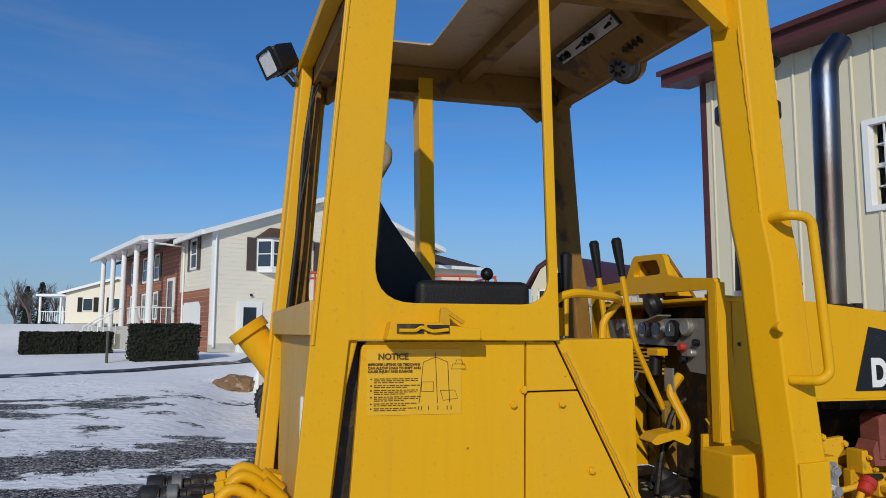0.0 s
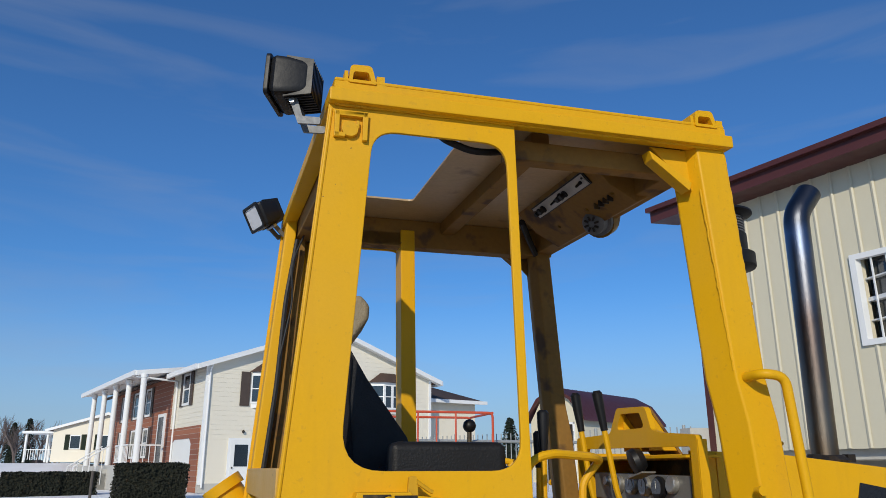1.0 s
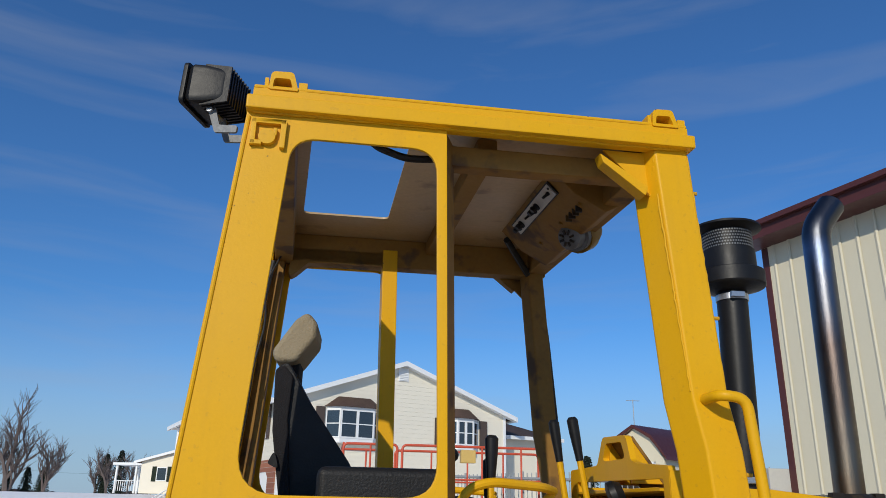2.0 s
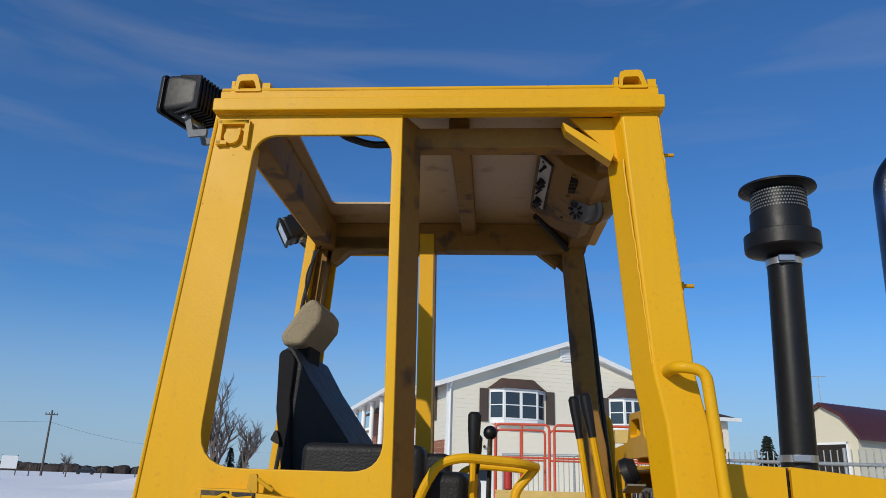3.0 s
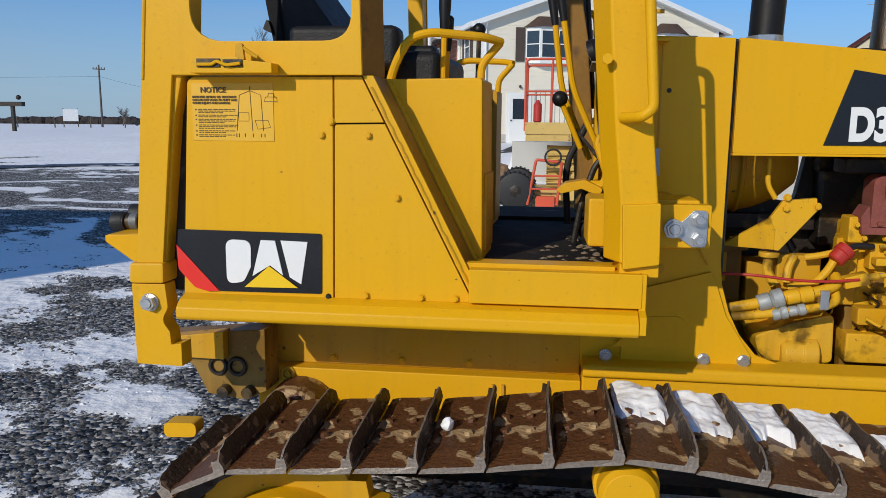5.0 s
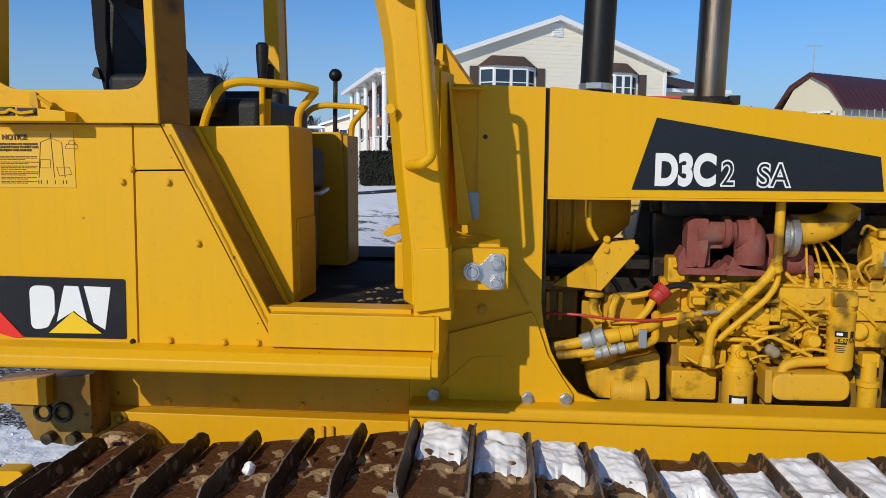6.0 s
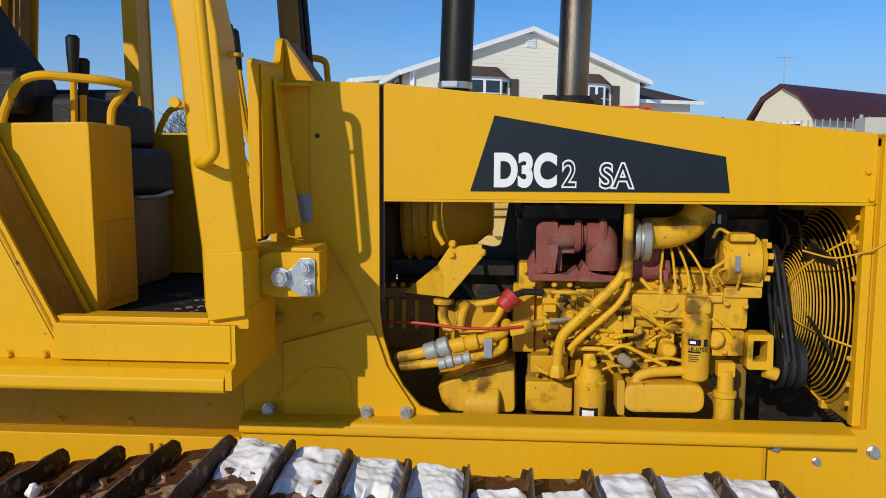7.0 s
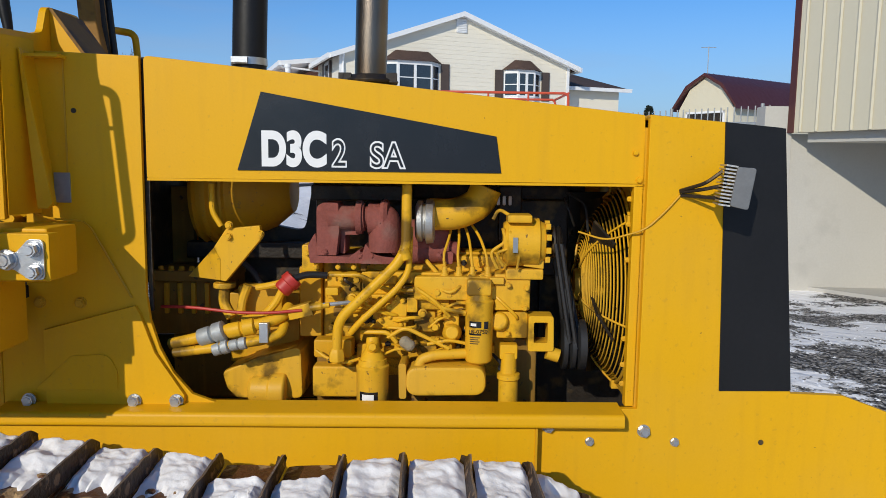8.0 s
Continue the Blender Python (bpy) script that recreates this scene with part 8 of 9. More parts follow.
gar = plate(B(), [(0.25, 0.0), (4.86, 0.0), (4.86, 2.62), (0.25, 2.62)], [[(1.30, 0.02), (4.25, 0.02), (4.25, 1.9), (3.95, 2.14), (1.60, 2.14), (1.30, 1.9)]], -0.06, 0.0, "x")
hpart("garage_surround", gar, M_brick)
hpart("garage_door", boxed(-0.03, -0.01, 1.25, 4.30, 0.0, 2.2), M_door, "white garage door")
# roof with overhangs; the front slope runs on over the porch
sl = (RG - EV) / ridge_u
def roof_z(u):
    return RG + 0.12 - sl * abs(u - ridge_u)
PV = 4.0                                              # where the porch roof begins
for pts, v0, v1 in (([(-0.50, roof_z(-0.50)), (ridge_u, RG + 0.12)], -0.35, GL + 0.4), ([(ridge_u, RG + 0.12), (GW + 0.45, roof_z(GW + 0.45))], -0.35, GL + 0.4), ([(-1.9, 5.08), (0.55, roof_z(0.55) + 0.05)], PV, 17.2)):
    (u0, z0), (u1, z1) = pts
    def slab(a, b, w0, w1):
        return prism(B(), [(u0, z0 + a), (u1, z1 + a), (u1, z1 + b), (u0, z0 + b)], w0, w1, "y")
    hpart("roof", slab(0, -0.14, v0, v1), M_shingle, "dark shingle roof")
    hpart("rake_board", slab(0.01, -0.20, v0 - 0.04, v0), M_trim, "white rake board")
    hpart("soffit", slab(-0.145, -0.17, v0, 0.02 if v0 < 0 else v1), M_trim)
pz = 5.08
hpart("gutter", boxed(-2.01, -1.89, PV, 17.2, pz - 0.20, pz + 0.02), M_trim, "white gutter")
hpart("gutter", boxed(-0.62, -0.50, -0.35, PV, roof_z(-0.5) - 0.20, roof_z(-0.5) + 0.0), M_trim)
hpart("gutter", boxed(GW + 0.42, GW + 0.54, -0.35, GL + 0.4, roof_z(GW + 0.45) - 0.22, roof_z(GW + 0.45)), M_trim)
hpart("corner_board", boxed(-0.05, 0.10, -0.045, 0.03, 0.3, EV), M_trim)
hpart("corner_board", boxed(GW - 0.10, GW + 0.04, -0.045, 0.03, 0.3, EV), M_trim)
bm = B()
tube(bm, [(0.10, -0.30, EV - 0.02), (0.10, -0.09, EV - 0.25), (0.10, -0.09, 0.2)], 0.04, 8, 0.08)
hpart("downspout", bm, M_trim, "white downspout")
hpart("downspout", tube(B(), [(-1.95, PV + 0.1, pz - 0.2), (-1.8, PV + 0.1, pz - 0.26), (-0.08, PV + 0.1, pz - 0.36), (-0.08, PV + 0.12, 0.2)], 0.045, 8, 0.08), M_trim)
# porch
hpart("porch_floor", boxed(-1.85, -0.03, 5.4, 17.2, 0.0, 1.08), M_concrete, "raised concrete porch")
for v in (3.75, 6.6, 9.45, 12.25, 15.1):
    col = lathe(B(), (-1.62, v, 0.0), (-1.62, v, pz - 0.16), [(0, 0.17), (0.03, 0.17), (0.035, 0.135), (0.965, 0.125), (0.97, 0.16), (1, 0.16)], 18)
    hpart("column", col, M_trim, "white round porch column")
rail = hpart("porch_railing", boxed(-1.66, -1.58, 5.4, 8.0, 1.92, 1.98), M_trim, "white porch railing")
part("lower_rail", boxed(-1.65, -1.59, 5.4, 8.0, 1.18, 1.23), M_trim, rail)
for k in range(11):
    part("baluster", boxed(-1.635, -1.605, 5.45 + k * 0.25, 5.48 + k * 0.25, 1.18, 1.94), M_trim, rail)
part("end_rail", boxed(-1.62, -0.1, 5.40, 5.45, 1.92, 1.98), M_trim, rail)
for k in range(6):
    part("baluster", boxed(-1.45 + k * 0.25, -1.42 + k * 0.25, 5.41, 5.44, 1.08, 1.94), M_trim, rail)
for k in range(5):
    hpart("porch_step", boxed(-1.9 - 0.28 * (k + 1), -1.85, 8.3, 9.9, 0.0, 1.08 - 0.18 * (k + 1)), M_concrete)
for v in (8.25, 9.95):
    sr = hpart("step_railing", tube(B(), [(-1.85, v, 1.98), (-3.3, v, 1.02), (-3.3, v, 0.0)], 0.03, 6, 0.03), M_trim)
    for k in range(5):
        part("baluster", cyl(B(), (-2.1 - k * 0.26, v, 0.2), (-2.1 - k * 0.26, v, 1.80 - k * 0.165), 0.015, n=6), M_trim, sr)
# doors and windows
def window_unit(u0, u1, z0, z1, face="gable", shutters=True, cols=1, deep=0.0):
    """A white window on the gable (u, z) or on the front (v, z)."""
    ax = "y" if face == "gable" else "x"
    o = -0.03
    fr = plate(B(), [(u0 - 0.07, z0 - 0.07), (u1 + 0.07, z0 - 0.07), (u1 + 0.07, z1 + 0.07), (u0 - 0.07, z1 + 0.07)],
               [[(u0 + (u1 - u0) * k / cols + 0.03, z0 + 0.03), (u0 + (u1 - u0) * (k + 1) / cols - 0.03, z0 + 0.03), (u0 + (u1 - u0) * (k + 1) / cols - 0.03, z1 - 0.03), (u0 + (u1 - u0) * k / cols + 0.03, z1 - 0.03)] for k in range(cols)], o - 0.05 - deep, o - deep, ax)
    w = hpart("window", fr, M_trim, "white framed window")
    zm = (z0 + z1) / 2
    a = (u0, u1, o - 0.035 - deep, o - 0.005 - deep, zm - 0.03, zm + 0.03)
    b = (u0, u1, o - 0.02 - deep, o - 0.012 - deep, z0, z1)
    if face != "gable":
        a, b = ((q[2], q[3], q[0], q[1], q[4], q[5]) for q in (a, b))
    part("sash", boxed(*a), M_trim, w)
    part("pane", boxed(*b), M_pane, w)
    if shutters:
        for s0 in (u0 - 0.07 - 0.40, u1 + 0.07):
            q = (s0, s0 + 0.40, o - 0.04, o, z0 - 0.1, z1 + 0.1)
            bm = boxed(*(q if face == "gable" else (q[2], q[3], q[0], q[1], q[4], q[5])))
            for k in range(9):
                zz = z0 - 0.02 + (z1 - z0) * k / 9
                r = (s0 + 0.05, s0 + 0.35, o - 0.055, o - 0.04, zz, zz + 0.06)
                box(bm, *(r if face == "gable" else (r[2], r[3], r[0], r[1], r[4], r[5])))
            part("shutter", bm, M_shutter, w, "brown louvred shutter")
    return w
def bay(u0, u1, z0, z1):
    """A three-sided bay window with a brown hipped roof."""
    d = 0.45
    foot = [(u0 - 0.05, 0.02), (u0 + 0.45, -d), (u1 - 0.45, -d), (u1 + 0.05, 0.02)]
    w = hpart("bay_window", prism(B(), foot, z0 - 0.22, z0 - 0.02, "z"), M_trim, "white bay window under a small brown roof")
    part("bay_head", prism(B(), foot, z1 + 0.02, z1 + 0.14, "z"), M_trim, w)
    for (a, b), cols in (((foot[0], foot[1]), 1), ((foot[1], foot[2]), 2), ((foot[2], foot[3]), 1)):
        t = Vector((b[0] - a[0], b[1] - a[1], 0))
        ln = t.length
        m = Matrix.Translation((a[0], a[1], 0)) @ Matrix.Rotation(math.atan2(t.y, t.x), 4, "Z")
        hs = [[(ln * k / cols + 0.07, z0 + 0.03), (ln * (k + 1) / cols - 0.05, z0 + 0.03), (ln * (k + 1) / cols - 0.05, z1 - 0.03), (ln * k / cols + 0.07, z1 - 0.03)] for k in range(cols)]
        fr = plate(B(), [(0, z0 - 0.03), (ln, z0 - 0.03), (ln, z1 + 0.03), (0, z1 + 0.03)], hs, -0.03, 0.03, "y")
        box(fr, 0, ln, -0.025, 0.0, (z0 + z1) / 2 - 0.02, (z0 + z1) / 2 + 0.02)
        bmesh.ops.transform(fr, matrix=m, verts=fr.verts)
        part("bay_frame", fr, M_trim, w)
        p = boxed(0.02, ln - 0.02, 0.0, 0.008, z0, z1)
        bmesh.ops.transform(p, matrix=m, verts=p.verts)
        part("pane", p, M_pane, w)
    bm = B()
    lo = [bm.verts.new(p) for p in ((u0 - 0.2, 0.03, z1 + 0.14), (u0 + 0.35, -d - 0.15, z1 + 0.14), (u1 - 0.35, -d - 0.15, z1 + 0.14), (u1 + 0.2, 0.03, z1 + 0.14))]
    hi = [bm.verts.new(p) for p in ((u0 + 0.4, 0.03, z1 + 0.60), (u0 + 0.55, -0.08, z1 + 0.60), (u1 - 0.55, -0.08, z1 + 0.60), (u1 - 0.4, 0.03, z1 + 0.60))]
    for i in range(3):
        bm.faces.new((lo[i], lo[i + 1], hi[i + 1], hi[i]))
    bm.faces.new(hi[::-1]), bm.faces.new(lo)
    part("bay_roof", bm, M_shingle, w)
    for s0 in (u0 - 0.52, u1 + 0.12):
        part("shutter", boxed(s0, s0 + 0.40, -0.07, -0.03, z0 - 0.15, z1 + 0.12), M_shutter, w, "brown louvred shutter")
laps_side = B()
laps(laps_side, lambda z: ((0, 0.25), (0, 0), (-1, 0)), 0.35, 2.6)
hpart("front_siding", laps_side, M_siding)
bay(1.94, 4.37, 3.58, 4.72)
bay(7.63, 9.36, 3.58, 4.62)
bm = B()
box(bm, ridge_u - 0.25, ridge_u + 0.25, -0.06, -0.02, RG - 0.74, RG - 0.16)
for k in range(7):
    box(bm, ridge_u - 0.2, ridge_u + 0.2, -0.09, -0.06, RG - 0.70 + k * 0.075, RG - 0.66 + k * 0.075)
hpart("gable_vent", bm, M_trim, "white gable vent")
d = hpart("side_door", boxed(1.07, 2.17, -0.07, -0.02, -0.05, 2.12), M_trim, "white side door with a glazed upper half")
part("door_leaf", boxed(1.18, 2.06, -0.085, -0.07, 0.0, 2.04), M_door, d)
part("pane", boxed(1.34, 1.90, -0.095, -0.085, 1.0, 1.86), M_pane, d)
part("handle", ball(B(), (1.26, -0.12, 0.95), 0.04, 1), M_dark, d)
hpart("wall_lamp", ball(B(), (1.65, -0.10, 2.38), 0.07, 1), M_dark)
window_unit(2.15, 3.05, 3.62, 4.86, "front")
for v in (8.8, 11.4, 14.3):
    window_unit(v, v + 0.9, 3.5, 4.75, "front")
    if v > 6:
        window_unit(v, v + 0.9, 1.5, 2.8, "front")
fd = hpart("front_door", boxed(-0.09, -0.03, 5.65, 6.95, 1.08, 3.4), M_trim, "white front door")
part("door_leaf", boxed(-0.11, -0.09, 5.9, 6.7, 1.12, 3.25), M_pane, fd)
hpart("annex", boxed(GW + 0.02, GW + 3.6, 1.2, 6.0, 0, 4.2), M_siding)
bm = B()
lo = [bm.verts.new(p) for p in ((GW + 0.05, 0.8, 4.25), (GW + 4.0, 0.8, 4.25), (GW + 4.0, 6.4, 4.25), (GW + 0.05, 6.4, 4.25))]
hi = [bm.verts.new(p) for p in ((GW + 0.05, 3.4, 5.2), (GW + 2.0, 3.4, 5.2))]
for f in ((lo[0], lo[1], hi[1], hi[0]), (lo[1], lo[2], hi[1]), (lo[2], lo[3], hi[0], hi[1]), (lo[3], lo[0], hi[0]), (lo[3], lo[2], lo[1], lo[0])):
    bm.faces.new(f)
hpart("annex_roof", bm, M_shingle)
hpart("annex_gutter", boxed(GW + 0.05, GW + 4.05, 0.7, 0.82, 4.10, 4.27), M_trim)


# ---- shed beyond the yard ----
def cab_box(bm, P, s, g, a0, a1, b0, b1, z0, z1):
    v = [bm.verts.new((P[0] + s[0] * a + g[0] * b, P[1] + s[1] * a + g[1] * b, z)) for a in (a0, a1) for b in (b0, b1) for z in (z0, z1)]
    for f in ((0, 1, 3, 2), (4, 6, 7, 5), (0, 4, 5, 1), (2, 3, 7, 6), (0, 2, 6, 4), (1, 5, 7, 3)):
        bm.faces.new([v[i] for i in f])
    return bm
shed = empty("shed", "cream gambrel-roofed shed with maroon metal roof", "shed")
SP, SS, SG, SW = (13.02, 33.8), (0.80, 0.60), (-0.60, 0.80), 3.1
prof = [(0, 0.6), (0, 4.10), (0.62, 5.10), (SW / 2, 5.65), (SW - 0.62, 5.10), (SW, 4.10), (SW, 0.6)]
def shed_solid(pr, a0, a1):
    bm = B()
    r0, r1 = ([bm.verts.new((SP[0] + SS[0] * a + SG[0] * b, SP[1] + SS[1] * a + SG[1] * b, z)) for b, z in pr] for a in (a0, a1))
    bm.faces.new(r0), bm.faces.new(r1[::-1])
    for i in range(len(pr)):
        j = (i + 1) % len(pr)
        bm.faces.new((r0[i], r0[j], r1[j], r1[i]))
    return bm
part("wall", shed_solid(prof, 0, 8.5), M_panel, shed)
outer = [(-0.28, 4.05), (-0.25, 4.21), (0.52, 5.25), (SW / 2, 5.80), (SW - 0.52, 5.25), (SW + 0.25, 4.21), (SW + 0.28, 4.05), (SW - 0.60, 5.11), (SW / 2, 5.66), (0.60, 5.11)]
part("roof", shed_solid(outer, -0.25, 8.8), M_maroon, shed, "maroon ribbed metal roof")
bm = B()
for k in range(22):
    a = k * 0.4
    for (b0, z0), (b1, z1) in zip(outer[1:3], outer[2:4]):
        v = [bm.verts.new((SP[0] + SS[0] * (a + e) + SG[0] * b, SP[1] + SS[1] * (a + e) + SG[1] * b, z + 0.03)) for e, b, z in ((0, b0, z0), (0.05, b0, z0), (0.05, b1, z1), (0, b1, z1))]
        bm.faces.new(v)
part("roof_rib", bm, M_maroon, shed)
part("doorway", cab_box(B(), SP, SS, SG, -0.03, 0.0, 0.55, 2.55, 0.8, 3.9), M_dark, shed, "dark open shed doorway")
bm = B()
cab_box(bm, SP, SS, SG, -0.06, 0.0, 0.45, 0.55, 0.8, 4.0)
cab_box(bm, SP, SS, SG, -0.06, 0.0, 2.55, 2.65, 0.8, 4.0)
cab_box(bm, SP, SS, SG, -0.06, 0.0, 0.45, 2.65, 3.9, 4.0)
part("door_trim", bm, M_trim, shed)
bm = B()
p = (SP[0] + SG[0] * SW / 2, SP[1] + SG[1] * SW / 2)
cyl(bm, (*p, 5.75), (*p, 7.05), 0.02, n=6)
cyl(bm, (p[0] - 0.35, p[1], 7.0), (p[0] + 0.35, p[1], 7.0), 0.015, n=6)
tagged(part("weather_vane", bm, M_galv), "thin metal weather vane on the shed's gable", "weather vane")

# ---- scissor lift ----
lift = empty("scissor_lift", "yellow rough-terrain scissor lift with orange guard rails", "scissor lift", (0.6, 14.3, 0))
lift.matrix_basis = Matrix.Translation((-1.68, 14.1, ground_z(-1.2, 13.3) + 0.0)) @ Matrix.Rotation(radians(3), 4, "Z")
def lp(name, bm, mat, label="", parent=None, bev=0.0):
    return part(name, bm, mat, parent or lift, label, bev)
lp("chassis", boxed(-0.2, 4.1, -0.75, 0.75, 0.20, 0.42), M_lift, "faded yellow chassis", bev=0.03)
for x in (-0.13, 3.6):
    for y in (-0.82, 0.82):
        bm = B()
        lathe(bm, (x, y - 0.16, 0.40), (x, y + 0.16, 0.40), [(0, 0.28), (0.08, 0.37), (0.2, 0.40), (0.8, 0.40), (0.92, 0.37), (1, 0.28)], 26)
        w = lp("wheel", bm, M_rubber, "black lugged tyre")
        bm = B()
        for k in range(26):
            a = 2 * math.pi * k / 26
            c = Vector((math.cos(a), 0, math.sin(a)))
            box(bm, x + c.x * 0.40 - 0.02, x + c.x * 0.40 + 0.02, y - 0.15, y + 0.15 - 0.13 * (k % 2), 0.40 + c.z * 0.40 - 0.02, 0.40 + c.z * 0.40 + 0.02)
        tagged(part("tread", bm, M_rubber, w), kind="stuff")
        part("rim", lathe(B(), (x, y - 0.17, 0.40), (x, y + 0.17, 0.40), [(0, 0.10), (0.1, 0.17), (0.9, 0.17), (1, 0.10)], 18), M_dark, w)
for k in range(5):
    z = 0.52 + k * 0.16
    for y in (-0.55, 0.55):
        bm = B()
        tube(bm, [(0.5, y, z), (3.9, y, z + 0.10)], 0.055, 6, 0)
        tube(bm, [(0.5, y * 0.85, z + 0.10), (3.9, y * 0.85, z)], 0.055, 6, 0)
        lp("scissor_arm", bm, M_lift)
lp("deck", boxed(0.05, 4.5, -0.85, 0.85, 1.42, 1.62), M_lift, "faded yellow platform deck", bev=0.01)
lp("toe_board", boxed(0.03, 4.52, -0.88, -0.86, 1.56, 1.80), M_lift)
for x0, x1 in ((0.03, 1.10), (1.20, 4.45)):
    for y in (-0.82, 0.82):
        bm = B()
        tube(bm, [(x0, y, 1.62), (x0, y, 3.06), (x1, y, 3.06), (x1, y, 1.62)], 0.026, 8, 0.10)
        tube(bm, [(x0, y, 2.42), (x1, y, 2.42)], 0.02, 8, 0)
        for k in range(1, int(x1 - x0) + 1):
            tube(bm, [(x0 + k * (x1 - x0) / (int(x1 - x0) + 1), y, 1.62), (x0 + k * (x1 - x0) / (int(x1 - x0) + 1), y, 3.06)], 0.02, 8, 0)
        lp("guard_rail", bm, M_orange, "orange tube guard rail")
for x in (0.03, 4.45):
    bm = B()
    tube(bm, [(x, -0.82, 3.06), (x, 0.82, 3.06)], 0.026, 8, 0)
    tube(bm, [(x, -0.82, 2.42), (x, 0.82, 2.42)], 0.02, 8, 0)
    lp("end_rail", bm, M_orange)
ladder = lp("ladder", tube(B(), [(0.12, -0.95, 0.12), (0.28, -0.95, 1.05), (0.80, -0.95, 1.0), (0.72, -0.95, 0.12)], 0.03, 8, 0.05), M_orange, "orange access ladder")
for z in (0.45, 0.72):
    part("rung", tube(B(), [(0.12 + 0.17 * z, -0.95, z), (0.72 + 0.09 * z, -0.95, z)], 0.02, 8, 0), M_orange, ladder)
lp("control_box", boxed(0.28, 0.68, -0.92, -0.76, 0.08, 0.30), M_orange, "orange control box", bev=0.02)
lp("fuel_tank", boxed(1.3, 2.3, -0.95, -0.75, 0.42, 0.80), M_lift, bev=0.04)
bm = lathe(B(), (0.28, -0.75, 1.80), (0.28, -0.75, 2.25), [(0, 0.06), (0.05, 0.085), (0.8, 0.085), (0.92, 0.04), (1, 0.03)], 16)
tagged(lp("fire_extinguisher", bm, M_cable), "red fire extinguisher")
lp("hose_reel", ring(B(), (0.62, -0.98, 1.1), (0, 1, 0), 0.16, 0.02, 24), M_rubber)
lp("platform_controls", boxed(2.4, 2.7, -0.80, -0.62, 2.75, 3.0), M_lift, bev=0.01)

# ---- planting and small things by the house ----
def hedge(cx, cy, w, d, h, label, turn=0.0):
    """A clipped block of twigs with an uneven surface."""
    bm = B()
    rnd = random.Random(int(cx * 10) + 77)
    def leaf(p, n):
        u = n.orthogonal().normalized()
        u = (u * math.cos(rnd.uniform(0, 6.3)) + n.cross(u) * math.sin(rnd.uniform(0, 6.3))).normalized()
        t = n.cross(u)
        s = rnd.uniform(0.03, 0.065)
        q = p + n * rnd.uniform(-0.05, 0.04)
        k = n * rnd.uniform(-0.03, 0.05)
        bm.faces.new([bm.verts.new(v) for v in (q - u * s, q + t * s * 0.7 + k, q + u * s, q - t * s * 0.7 + k)])
    for f, n in (("x", -1), ("x", 1), ("y", -1), ("y", 1), ("z", 1)):
        area = {"x": d * h, "y": w * h, "z": w * d}[f]
        for _ in range(int(area * 420)):
            a, b, c = rnd.uniform(-0.5, 0.5), rnd.uniform(-0.5, 0.5), rnd.uniform(0, 1)
            p = {"x": Vector((0.5 * n * w, b * d, c * h)), "y": Vector((a * w, 0.5 * n * d, c * h)), "z": Vector((a * w, b * d, h))}[f]
            nn = {"x": Vector((n, 0, 0)), "y": Vector((0, n, 0)), "z": Vector((0, 0, 1))}[f]
            p += Vector((noise.noise(p * 1.7), noise.noise(p * 1.7 + Vector((5, 0, 0))), 0.6 * noise.noise(p * 1.9 + Vector((0, 9, 0))))) * 0.07
            leaf(p, (nn + Vector((rnd.uniform(-0.7, 0.7), rnd.uniform(-0.7, 0.7), rnd.uniform(-0.4, 0.8)))).normalized())
    box(bm, -w / 2 + 0.06, w / 2 - 0.06, -d / 2 + 0.06, d / 2 - 0.06, 0, h - 0.06)
    ob = part("hedge", bm, M_hedge, smooth=False)
    ob.matrix_basis = Matrix.Translation((cx, cy, ground_z(cx, cy) - 0.03)) @ Matrix.Rotation(turn, 4, "Z")
    return tagged(ob, label, "hedge")
hedge(-5.74, 25.0, 2.1, 1.5, 1.2, "dark clipped evergreen hedge block in the snow", 0.3)
hedge(-10.4, 28.7, 1.9, 1.4, 0.80, "dark clipped evergreen hedge block in the snow", 0.3)
hedge(-9.0, 29.2, 1.3, 1.3, 0.80, "dark clipped evergreen hedge beside the porch", 0.3)
hedge(-10.4, 31.5, 2.6, 0.8, 0.55, "low dark shrubs along the walk", 0.5)
bm = B()
got = bmesh.ops.create_icosphere(bm, subdivisions=4, radius=1.0)
for v in got["verts"]:
    v.co = Vector((v.co.x * 0.62, v.co.y * 0.5, v.co.z * 0.34)) * (1 + 0.22 * noise.noise(v.co * 2.3) + 0.1 * noise.noise(v.co * 7))
M_dirt = material("brown_dirt", (0.26, 0.15, 0.075), 0.95, 0, 0.35, 5, 0.02, 25, (0.42, 0.33, 0.22), 0.6, 0.1, 6)
pile = part("dirt_mound", bm, M_dirt)
pile.matrix_basis = Matrix.Translation((-2.9, 18.6, ground_z(-2.9, 18.6) + 0.02))
tagged(pile, "small heap of brown dirt on the snow", "dirt mound")
bm = B()
cyl(bm, (0, 0, 0), (0, 0, 1.05), 0.045, n=8)
post = part("lamp_post_stub", bm, M_pole)
post.matrix_basis = Matrix.Translation((-7.25, 23.7, ground_z(-7.25, 23.7) - 0.03))
tagged(post, "short weathered wooden post in the snow", "post")

